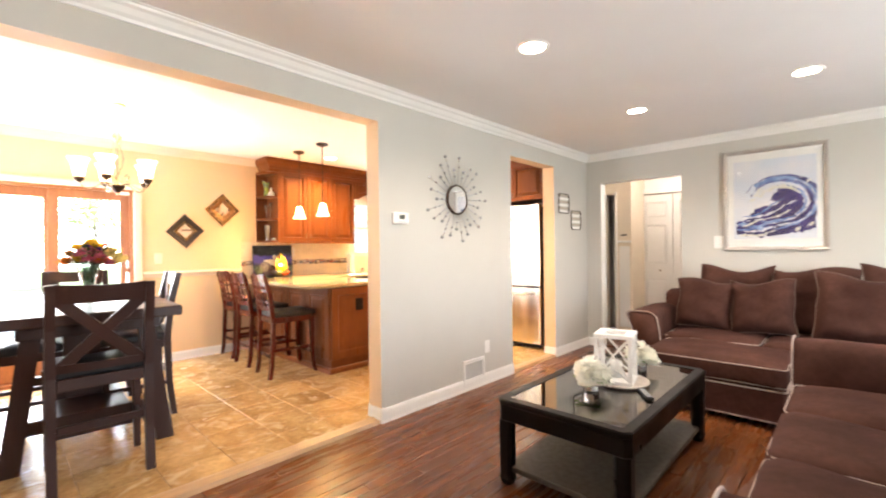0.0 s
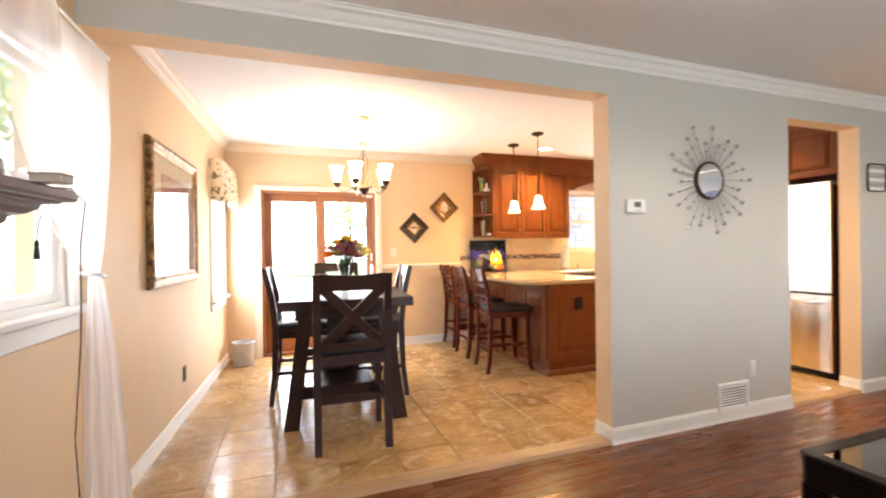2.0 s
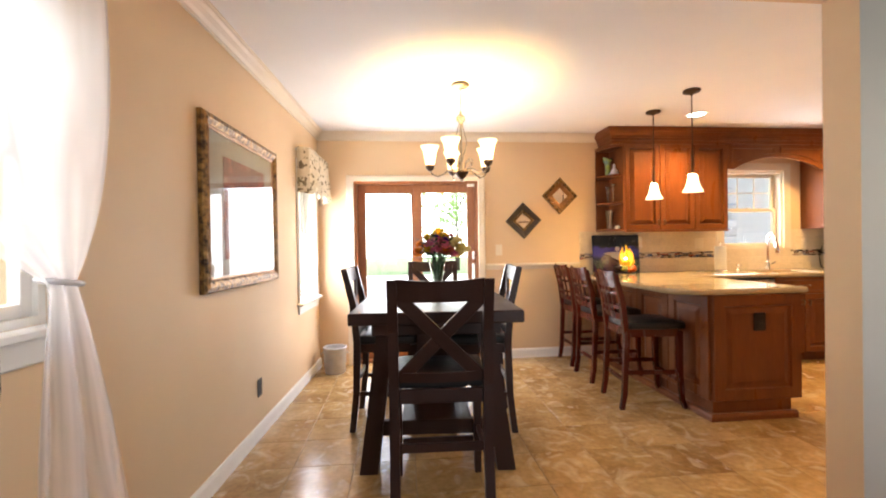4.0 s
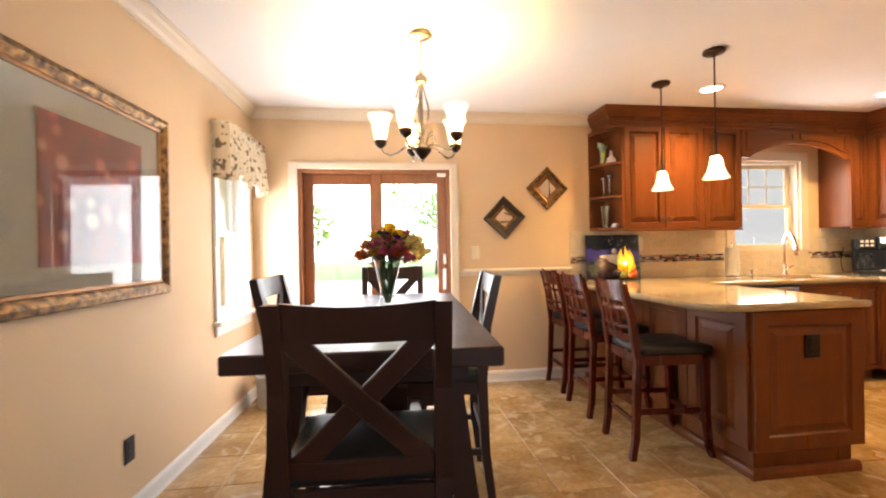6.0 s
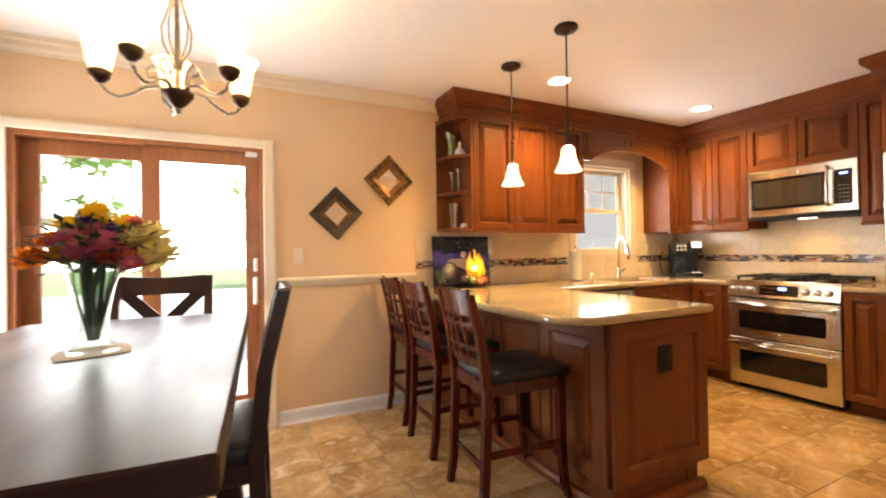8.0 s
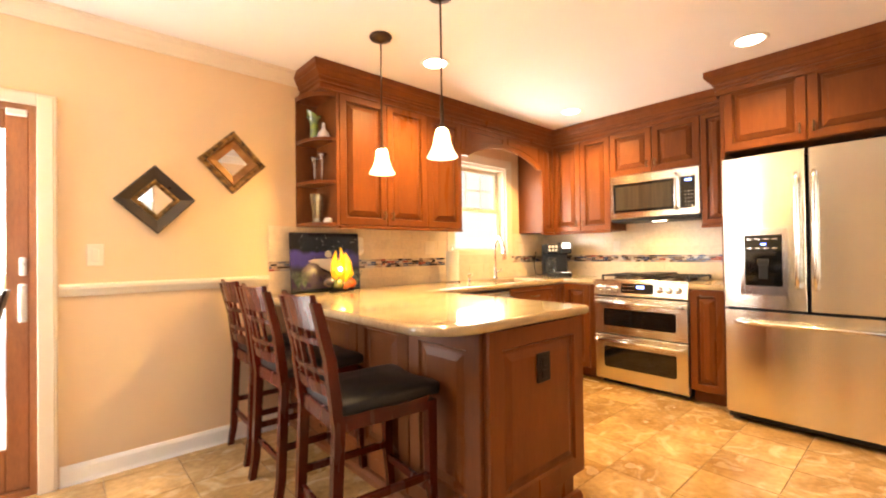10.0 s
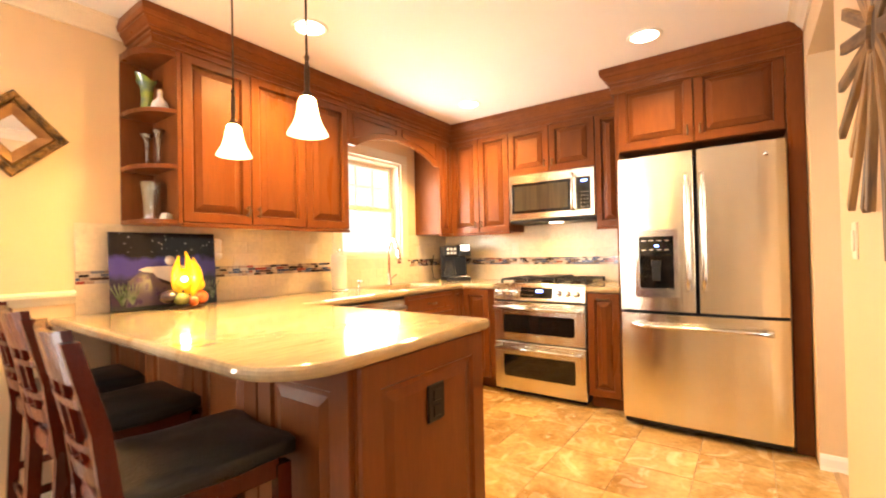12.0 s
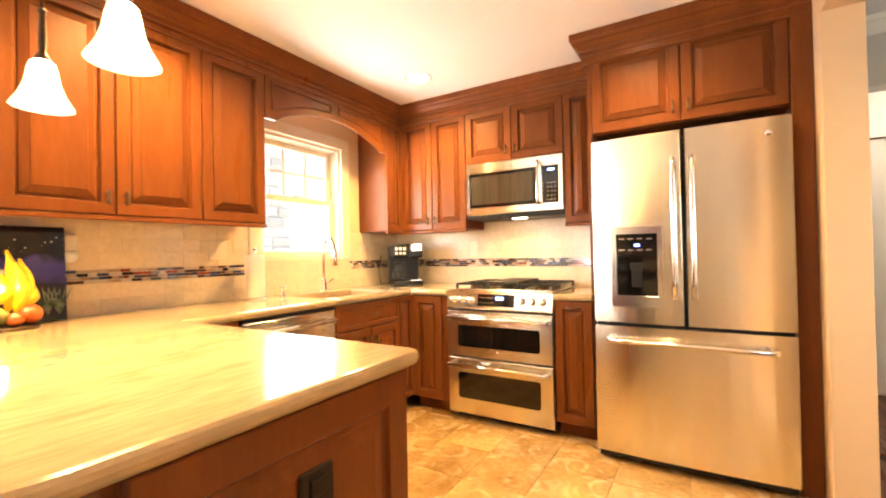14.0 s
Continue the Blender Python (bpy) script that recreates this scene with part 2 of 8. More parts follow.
def granite_material():
    """Cream stone with long brown veins."""
    m = material("cream_granite", (0.45, 0.355, 0.225), 0.1, var=0.6, scale=3.0, tint=(0.35, 0.255, 0.145), stretch=(0.45, 2.2, 1), fine=0.13, coat=0.3)
    nodes, links = m.node_tree.nodes, m.node_tree.links
    b = nodes["Principled BSDF"]
    old = b.inputs["Base Color"].links[0].from_socket
    co = nodes.new("ShaderNodeTexCoord")
    mp = nodes.new("ShaderNodeMapping")
    mp.inputs["Scale"].default_value, mp.inputs["Rotation"].default_value = (0.7, 4.0, 1), (0, 0, radians(-14))
    links.new(co.outputs["Object"], mp.inputs[0])
    n = nodes.new("ShaderNodeTexNoise")
    n.inputs["Scale"].default_value, n.inputs["Detail"].default_value, n.inputs["Distortion"].default_value = 2.2, 5, 0.8
    links.new(mp.outputs[0], n.inputs["Vector"])
    mr = nodes.new("ShaderNodeMapRange")
    mr.inputs[1].default_value, mr.inputs[2].default_value, mr.inputs[4].default_value = 0.58, 0.72, 0.7
    links.new(n.outputs["Fac"], mr.inputs[0])
    mix = nodes.new("ShaderNodeMix")
    mix.data_type = "RGBA"
    links.new(mr.outputs[0], mix.inputs[0])
    links.new(old, mix.inputs[6])
    mix.inputs[7].default_value = (0.30, 0.17, 0.075, 1)
    links.new(mix.outputs[2], b.inputs["Base Color"])
    return m


M["tile"] = floor_tile_material()
M["granite"] = granite_material()
M["grout"] = material("floor_grout", (0.36, 0.25, 0.13), 0.9, var=0.3, scale=20)
M["plank"] = material("dark_oak_plank", (0.145, 0.044, 0.012), 0.28, var=0.5, scale=2.4, stretch=(1, 9, 1), tint=(0.075, 0.022, 0.008), fine=0.15, object_random=0.14, spec=0.35, coat=0.05, bump=0.04, bump_scale=30)
M["plank_gap"] = material("floor_underlay", (0.02, 0.01, 0.006), 0.8)


# ---- building tools ----
class Build:
    """Collects faces for one mesh; every call adds a shape."""

    def __init__(self):
        self.v, self.f, self.s, self.mi = [], [], [], []

    def add(self, verts, faces, smooth=False, mi=0):
        n = len(self.v)
        self.v += [tuple(v) for v in verts]
        self.f += [tuple(n + i for i in f) for f in faces]
        self.s += [smooth] * len(faces)
        self.mi += [mi] * len(faces)
        return self

    def box(self, x0, y0, z0, x1, y1, z1, c=0.0, m=None, mi=0):
        """A box, its edges chamfered by c."""
        lo, hi = (min(x0, x1), min(y0, y1), min(z0, z1)), (max(x0, x1), max(y0, y1), max(z0, z1))
        c = min(c, 0.45 * min(h - l for l, h in zip(lo, hi)))
        if c <= 0:
            vs = [(x, y, z) for x in (lo[0], hi[0]) for y in (lo[1], hi[1]) for z in (lo[2], hi[2])]
            fs = [(0, 1, 3, 2), (4, 6, 7, 5), (0, 4, 5, 1), (2, 3, 7, 6), (0, 2, 6, 4), (1, 5, 7, 3)]
        else:
            vs, idx = [], {}
            for sx in (0, 1):
                for sy in (0, 1):
                    for sz in (0, 1):
                        s = (sx, sy, sz)
                        for a in range(3):
                            p = [hi[k] - c if s[k] else lo[k] + c for k in range(3)]
                            p[a] = hi[a] if s[a] else lo[a]
                            idx[s, a] = len(vs)
                            vs.append(tuple(p))
            fs = []
            for a in range(3):
                b, d = (a + 1) % 3, (a + 2) % 3
                for e in (0, 1):
                    def k(i, j):
                        s = [0, 0, 0]
                        s[a], s[b], s[d] = e, i, j
                        return idx[tuple(s), a]
                    q = [k(0, 0), k(1, 0), k(1, 1), k(0, 1)]
                    fs.append(tuple(q if e else q[::-1]))
            for a in range(3):
                b, d = (a + 1) % 3, (a + 2) % 3
                for i in (0, 1):
                    for j in (0, 1):
                        def k(e, ax):
                            s = [0, 0, 0]
                            s[a], s[b], s[d] = e, i, j
                            return idx[tuple(s), ax]
                        q = [k(0, b), k(1, b), k(1, d), k(0, d)]
                        fs.append(tuple(q if i != j else q[::-1]))
            for sx in (0, 1):
                for sy in (0, 1):
                    for sz in (0, 1):
                        s = (sx, sy, sz)
                        q = [idx[s, 0], idx[s, 1], idx[s, 2]]
                        fs.append(tuple(q if (sx + sy + sz) % 2 else q[::-1]))
        if m is not None:
            vs = [m @ Vector(v) for v in vs]
        return self.add(vs, fs, mi=mi)

    def beam(self, a, b, w, d, c=0.0, up=(0, 0, 1)):
        """A bar of section w x d from a to b; d lies along up as far as it can."""
        a, b = Vector(a), Vector(b)
        z = (b - a).normalized()
        x = Vector(up).cross(z)
        x = x.normalized() if x.length > 1e-4 else Vector((1, 0, 0))
        y = z.cross(x)
        m = Matrix((x, y, z)).transposed().to_4x4()
        m.translation = a
        return self.box(-w / 2, -d / 2, 0, w / 2, d / 2, (b - a).length, c, m)

    def lathe(self, prof, n=20, m=None, smooth=True, close=False):
        """Turns (r, z) points round the z axis."""
        vs, fs = [], []
        for r, z in prof:
            vs += [(r * math.cos(2 * math.pi * i / n), r * math.sin(2 * math.pi * i / n), z) for i in range(n)]
        for k in range(len(prof) - 1):
            fs += [(k * n + i, k * n + (i + 1) % n, (k + 1) * n + (i + 1) % n, (k + 1) * n + i) for i in range(n)]
        if close:
            fs += [tuple(range(n))[::-1], tuple((len(prof) - 1) * n + i for i in range(n))]
        if m is not None:
            vs = [m @ Vector(v) for v in vs]
        return self.add(vs, fs, smooth)

    def cyl(self, a, b, r, n=12, r2=None, smooth=True):
        a, b = Vector(a), Vector(b)
        q = (b - a).to_track_quat("Z", "Y").to_matrix().to_4x4()
        q.translation = a
        h = (b - a).length
        return self.lathe([(r, 0), (r if r2 is None else r2, h)], n, q, smooth, close=True)

    def tube(self, pts, r, n=8, closed=False):
        """A round rod along a line of points; r may be a list."""
        pts = [Vector(p) for p in pts]
        k = len(pts)
        rs = r if isinstance(r, (list, tuple)) else [r] * k
        vs, fs = [], []
        ref = Vector((0.31, 0.17, 0.93))
        for i, p in enumerate(pts):
            t = (pts[(i + 1) % k if closed else min(i + 1, k - 1)] - pts[i - 1 if closed else max(i - 1, 0)]).normalized()
            x = ref.cross(t)
            x = x.normalized() if x.length > 1e-3 else Vector((1, 0, 0))
            ref = t.cross(x)
            vs += [p + rs[i] * (math.cos(2 * math.pi * j / n) * x + math.sin(2 * math.pi * j / n) * ref) for j in range(n)]
        for i in range(k if closed else k - 1):
            o = (i + 1) % k
            fs += [(i * n + j, i * n + (j + 1) % n, o * n + (j + 1) % n, o * n + j) for j in range(n)]
        if not closed:
            fs += [tuple(range(n))[::-1], tuple((k - 1) * n + j for j in range(n))]
        return self.add(vs, fs, True)

    def prism(self, outline, axis, lo, hi, mi=0):
        """A closed outline in the plane across axis, drawn out from lo to hi."""
        n = len(outline)
        place = {"x": lambda u, w, t: (t, u, w), "y": lambda u, w, t: (u, t, w), "z": lambda u, w, t: (u, w, t)}[axis]
        vs = [place(u, w, t) for t in (lo, hi) for u, w in outline]
        fs = [tuple(range(n)), tuple(range(2 * n - 1, n - 1, -1))]
        fs += [(i + n, (i + 1) % n + n, (i + 1) % n, i) for i in range(n)]
        return self.add(vs, fs, mi=mi)

    def loops(self, rings, m=None, cap=True, smooth=False, base=True):
        """Skins equal-length loops one after another."""
        n = len(rings[0])
        vs = [p for r in rings for p in r]
        fs = []
        for k in range(len(rings) - 1):
            fs += [(k * n + i, k * n + (i + 1) % n, (k + 1) * n + (i + 1) % n, (k + 1) * n + i) for i in range(n)]
        if cap:
            fs.append(tuple((len(rings) - 1) * n + i for i in range(n)))
        if base:
            fs.append(tuple(range(n))[::-1])
        if m is not None:
            vs = [m @ Vector(v) for v in vs]
        return self.add(vs, fs, smooth)

    def panel(self, w, h, m=None, steps=((0, 0), (0.0, 0.017), (0.004, 0.022), (0.05, 0.022), (0.054, 0.018), (0.057, 0.001), (0.067, 0.001), (0.07, 0.007), (0.098, 0.019), (0.1, 0.022))):
        """A raised-panel front in its own plane: x to the right, z up, face towards -y, foot centre at the origin."""
        lim = 0.42 * min(w, h) / steps[-1][0]
        k = min(1, lim)
        rings = []
        for inset, d in steps:
            i = inset * k
            rings.append([(-w / 2 + i, -d, i), (w / 2 - i, -d, i), (w / 2 - i, -d, h - i), (-w / 2 + i, -d, h - i)])
        return self.loops(rings, m)

    def mesh(self, name, bend=None):
        me = bpy.data.meshes.new(name)
        me.from_pydata([bend(*v) for v in self.v] if bend else self.v, [], self.f)
        me.polygons.foreach_set("use_smooth", self.s)
        me.polygons.foreach_set("material_index", self.mi)
        bm = bmesh.new()
        bm.from_mesh(me)
        bmesh.ops.recalc_face_normals(bm, faces=bm.faces)
        bm.to_mesh(me)
        bm.free()
        me.update()
        return me


def thing(name, label, category, m=None, group="", kind=""):
    ob = new(name)
    ob.empty_display_size = 0.1
    ob.matrix_basis = m if m is not None else Matrix()
    return tagged(ob, label, category, group, kind)


def part(name, b, mat, parent, label="", world=False, m=None, kind=""):
    """Links a Build (or a mesh) as one mesh object under a thing or part. world: its points are in the world, not in the parent."""
    me = b.mesh(name) if isinstance(b, Build) else b
    if not me.materials:
        for x in mat if isinstance(mat, (list, tuple)) else [mat]:
            me.materials.append(M[x] if isinstance(x, str) else x)
    ob = new(name, me)
    ob.parent = parent
    if world:
        ob.matrix_parent_inverse = parent.matrix_basis.inverted()
    if m is not None:
        ob.matrix_basis = m
    return tagged(ob, label, kind=kind)


def solid(name, b, mat, label, category, m=None, group="", kind=""):
    """A thing that is one mesh."""
    me = b.mesh(name)
    for x in mat if isinstance(mat, (list, tuple)) else [mat]:
        me.materials.append(M[x] if isinstance(x, str) else x)
    ob = new(name, me)
    if m is not None:
        ob.matrix_basis = m
    return tagged(ob, label, category, group, kind)


def soft_box(w, d, h, r, n=4, puff=0.0, seed=0, sag=0.0, cells=8):
    """A cushion: a rounded box with bulging faces, centred on x and y, foot at z 0."""
    rnd = random.Random(seed)
    ox, oy = rnd.random() * 50, rnd.random() * 50
    b = Build()
    vs, fs, idx = [], [], {}
    k = cells

    def place(i, j, l):
        u, v, t = 2 * i / k - 1, 2 * j / k - 1, 2 * l / k - 1
        p = Vector((u * w / 2, v * d / 2, t * h / 2))
        lim = Vector((w / 2 - r, d / 2 - r, h / 2 - r))
        q = Vector([max(-lim[a], min(lim[a], p[a])) for a in range(3)])
        e = p - q
        if e.length > 1e-6:
            p = q + e.normalized() * min(e.length, r) if sum(abs(c) > 1e-6 for c in e) > 1 else p
        p.z += puff * (1 - u * u) * (1 - v * v) * t - sag * (1 - u * u) * (1 - v * v) * (t > 0)
        nz = noise.noise(Vector((p.x * 5 + ox, p.y * 5 + oy, p.z * 5)))
        p += Vector((u, v, t)) * 0.012 * nz
        return p + Vector((0, 0, h / 2))

    def at(i, j, l):
        if (i, j, l) not in idx:
            idx[i, j, l] = len(vs)
            vs.append(place(i, j, l))
        return idx[i, j, l]

    for i in range(k):
        for j in range(k):
            fs += [(at(i, j, 0), at(i, j + 1, 0), at(i + 1, j + 1, 0), at(i + 1, j, 0)), (at(i, j, k), at(i + 1, j, k), at(i + 1, j + 1, k), at(i, j + 1, k))]
            fs += [(at(i, 0, j), at(i + 1, 0, j), at(i + 1, 0, j + 1), at(i, 0, j + 1)), (at(i, k, j), at(i, k, j + 1), at(i + 1, k, j + 1), at(i + 1, k, j))]
            fs += [(at(0, i, j), at(0, i, j + 1), at(0, i + 1, j + 1), at(0, i + 1, j)), (at(k, i, j), at(k, i + 1, j), at(k, i + 1, j + 1), at(k, i, j + 1))]
    return b.add(vs, fs, True)


def wall(name, label, axis, at0, at1, spans, holes, mats, pick=None, m=None, category="wall"):
    """A wall across axis ('x' or 'y') from at0 to at1 thick, over spans (u0, u1, z0, z1), with holes of the same form going through it."""
    u0, u1, z0, z1 = spans
    us = sorted({u0, u1, *[h[0] for h in holes], *[h[1] for h in holes]})
    zs = sorted({z0, z1, *[h[2] for h in holes], *[h[3] for h in holes]})
    us, zs = [u for u in us if u0 <= u <= u1], [z for z in zs if z0 <= z <= z1]

    def full(i, j):
        if not (0 <= i < len(us) - 1 and 0 <= j < len(zs) - 1):
            return False
        u, z = (us[i] + us[i + 1]) / 2, (zs[j] + zs[j + 1]) / 2
        return not any(h[0] < u < h[1] and h[2] < z < h[3] for h in holes)

    b = Build()
    P = (lambda u, t, z: (t, u, z)) if axis == "x" else (lambda u, t, z: (u, t, z))
    for i in range(len(us) - 1):
        for j in range(len(zs) - 1):
            if not full(i, j):
                continue
            a, c, e, g = us[i], us[i + 1], zs[j], zs[j + 1]
            b.add([P(a, at0, e), P(c, at0, e), P(c, at0, g), P(a, at0, g)], [(0, 1, 2, 3)], mi=0)
            b.add([P(a, at1, e), P(c, at1, e), P(c, at1, g), P(a, at1, g)], [(3, 2, 1, 0)], mi=len(mats) - 1)
            for di, dj, q in ((-1, 0, (P(a, at0, e), P(a, at0, g), P(a, at1, g), P(a, at1, e))), (1, 0, (P(c, at0, e), P(c, at1, e), P(c, at1, g), P(c, at0, g))),
                              (0, -1, (P(a, at0, e), P(a, at1, e), P(c, at1, e), P(c, at0, e))), (0, 1, (P(a, at0, g), P(c, at0, g), P(c, at1, g), P(a, at1, g)))):
                if not full(i + di, j + dj):
                    b.add(q, [(0, 1, 2, 3)], mi=len(mats) - 1)
    me = bpy.data.meshes.new(name)
    me.from_pydata(b.v, [], b.f)
    me.polygons.foreach_set("material_index", b.mi)
    bm = bmesh.new()
    bm.from_mesh(me)
    bmesh.ops.remove_doubles(bm, verts=bm.verts, dist=1e-5)
    bmesh.ops.recalc_face_normals(bm, faces=bm.faces)
    bm.to_mesh(me)
    bm.free()
    for x in mats:
        me.materials.append(M[x])
    ob = new(name, me)
    if m is not None:
        ob.matrix_basis = m
    return tagged(ob, label, category, kind="structure")


# ---- the plan ----
CEIL, TILE_Z = 2.46, 0.025
WEST, EAST, SOUTH, NORTH = -0.75, 5.42, -3.0, 5.83
LIV, KIT = 2.69, 2.835              # the two faces of the wall between living room and kitchen
BEND = math.atan(0.05)              # the west wall runs a little off square
ML = pose(WEST, 2.6, 0, 0, 0, -math.degrees(BEND))   # along the west wall: y runs north from its living-room end, x into the room

# ---- large structure ----
wall("wall_north", "tan painted back wall of dining room and kitchen", "y", NORTH + 0.16, NORTH, (-1.0, EAST + 0.2, -0.1, CEIL + 0.1),
     [(-0.22, 1.10, TILE_Z, 1.95), (3.93, 4.68, 1.17, 2.06)], ["mortar", "tan_wall"])
wall("wall_middle", "wall between living room and kitchen, grey on one side and tan on the other", "y", LIV, KIT, (-0.9, EAST, -0.1, CEIL + 0.02),
     [(-2, 1.99, -1, 2.215), (3.68, 4.56, -1, 2.215)], ["grey_wall", "tan_wall"])
wall("wall_west", "tan painted side wall with two windows", "x", -0.16, 0, (-5.7, 3.4, -0.1, CEIL + 0.1),
     [(-0.43, -0.02, 1.05, 1.99), (2.52, 3.06, 0.78, 1.98)], ["tan_wall", "tan_wall"], m=ML)
wall("wall_east", "grey living room end wall with an opening to the hall", "x", EAST, EAST + 0.12, (SOUTH, LIV + 0.07, -0.1, CEIL + 0.02),
     [(1.566, 2.50, -1, 2.085)], ["grey_wall", "trim"])
wall("wall_kitchen_east", "tan painted kitchen wall behind the range", "x", EAST, EAST + 0.12, (LIV + 0.07, NORTH + 0.1, -0.1, CEIL + 0.02), [], ["tan_wall", "trim"])
wall("wall_south", "grey front wall of the living room with a wide window", "y", SOUTH - 0.12, SOUTH, (-1.4, EAST + 0.12, -0.1, CEIL + 0.02),
     [(0.9, 3.5, 0.7, 2.2)], ["mortar", "grey_wall"])
ceil = Build()
ceil.box(-1.3, SOUTH - 0.1, CEIL, EAST + 0.1, NORTH + 0.1, CEIL + 0.15)
solid("ceiling", ceil, "ceiling", "flat white painted ceiling", "ceiling", kind="structure")
sub = Build()
sub.box(-1.3, SOUTH - 0.1, -0.2, EAST + 0.1, LIV + 0.06, -0.012)
living_floor = solid("floor_living", sub, "plank_gap", "dark reddish-brown oak plank floor", "floor", kind="structure")
sub = Build()
sub.box(-1.0, LIV + 0.06, -0.2, EAST + 0.1, NORTH + 0.1, TILE_Z - 0.004)
tile_floor = solid("floor_tiled", sub, "grout", "ochre stone-look tile floor with grout joints", "floor", kind="structure")
# wooden threshold between the two floors
strip = Build()
strip.prism([(LIV - 0.005, 0.0), (LIV + 0.012, 0.022), (LIV + 0.075, TILE_Z + 0.008), (LIV + 0.095, TILE_Z)], "x", -0.74, 1.99)
strip.prism([(LIV - 0.005, 0.0), (LIV + 0.012, 0.022), (LIV + 0.075, TILE_Z + 0.008), (LIV + 0.095, TILE_Z)], "x", 3.68, 4.56)
M["threshold"] = material("pale_oak_strip", (0.44, 0.27, 0.13), 0.4, var=0.5, scale=4, stretch=(1, 9, 1))
solid("threshold_trim", strip, "threshold", "oak threshold strip between tile and plank", "trim", kind="structure")


def crown(b, axis, a, c, at, side, top=CEIL, s=1.0):
    """A stepped cornice along a wall: side is +1 or -1, the way it stands out."""
    prof = [(0, 0), (0, -0.085), (0.012, -0.085), (0.016, -0.07), (0.03, -0.055), (0.045, -0.03), (0.062, -0.02), (0.066, -0.008), (0.075, -0.006), (0.075, 0)]
    pts = [(at + side * s * u, top + s * w) for u, w in prof]
    if axis == "x":
        b.prism([(u, w) for u, w in pts], "x", a, c)
    else:
        b.prism([(u, w) for u, w in pts], "y", a, c)
    return b


b = Build()
crown(b, "x", -0.72, EAST, LIV, -1)
solid("trim_crown_middle", b, "trim", "white stepped crown moulding on the grey wall", "crown moulding", kind="structure")
b = Build()
crown(b, "y", SOUTH, LIV, EAST, -1)
solid("trim_crown_east", b, "trim", "white stepped crown moulding over the hall opening", "crown moulding", kind="structure")
b = Build()
crown(b, "x", -0.6, 2.44, NORTH, -1)
solid("trim_crown_north", b, "cream_trim", "cream stepped crown moulding on the back wall", "crown moulding", kind="structure")
b = Build()
crown(b, "y", 0.235, 3.3, 0, 1)
solid("trim_crown_west", b, "cream_trim", "cream stepped crown moulding on the dining wall", "crown moulding", m=ML, kind="structure")
b = Build()
crown(b, "x", 1.9, EAST - 0.8, KIT, 1)
solid("trim_crown_kitchen", b, "cream_trim", "cream crown moulding on the kitchen side", "crown moulding", kind="structure")


def skirting(name, axis, a, c, at, side, z, h=0.09, m=None, mat="trim"):
    b = Build()
    prof = [(0, 0), (0, h), (0.006, h), (0.013, h - 0.02), (0.015, 0.02), (0.02, 0.0)]
    b.prism([(at + side * u, z + w) for u, w in prof], axis, a, c)
    return solid(name, b, mat, "white painted skirting board", "baseboard", m=m, kind="structure")


skirting("baseboard_middle", "x", 1.975, 3.68, LIV, -1, 0.0, 0.1)
skirting("baseboard_corner", "x", 4.56, EAST, LIV, -1, 0.0, 0.1)
skirting("baseboard_jamb", "y", LIV - 0.015, KIT, 1.99, -1, TILE_Z, 0.08)
skirting("baseboard_kitchen_jamb", "y", LIV - 0.0, KIT, 4.56, -1, TILE_Z, 0.08)
skirting("baseboard_east", "y", 2.5, LIV, EAST, -1, 0.0, 0.1)
skirting("baseboard_east_far", "y", SOUTH, 1.566, EAST, -1, 0.0, 0.1)
skirting("baseboard_north", "x", 1.18, 2.45, NORTH, -1, TILE_Z, 0.1)
skirting("baseboard_west", "y", 0.1, 3.25, 0, 1, TILE_Z, 0.09, ML)
skirting("baseboard_kitchen", "x", 1.99, 3.68, KIT, 1, TILE_Z, 0.09)
b = Build()
b.prism([(NORTH, 0.99), (NORTH - 0.012, 0.992), (NORTH - 0.018, 1.01), (NORTH - 0.028, 1.03), (NORTH - 0.028, 1.045), (NORTH - 0.01, 1.055), (NORTH, 1.055)], "x", 1.18, 2.23)
solid("trim_chair_rail", b, "cream_trim", "cream chair rail on the tan wall", "chair rail", kind="structure")

# ---- kitchen cabinets ----
def facing(x, y, z, way):
    """The pose of a front whose foot centre is at x, y, z and which looks along way: 's', 'w', 'n' or 'e'."""
    return pose(x, y, z, 0, 0, {"s": 0, "w": -90, "n": 180, "e": 90}[way])


def knob(parent, m):
    b = Build()
    b.cyl((0, -0.02, -0.02), (0, -0.045, -0.02), 0.005, 8)
    b.cyl((0, -0.02, 0.02), (0, -0.045, 0.02), 0.005, 8)
    b.tube([(0, -0.045, -0.035), (0, -0.052, -0.02), (0, -0.054, 0), (0, -0.052, 0.02), (0, -0.045, 0.035)], [0.003, 0.006, 0.007, 0.006, 0.003], 8)
    part("handle", b, "antique_pull", parent, "small antique bronze pull", m=m)


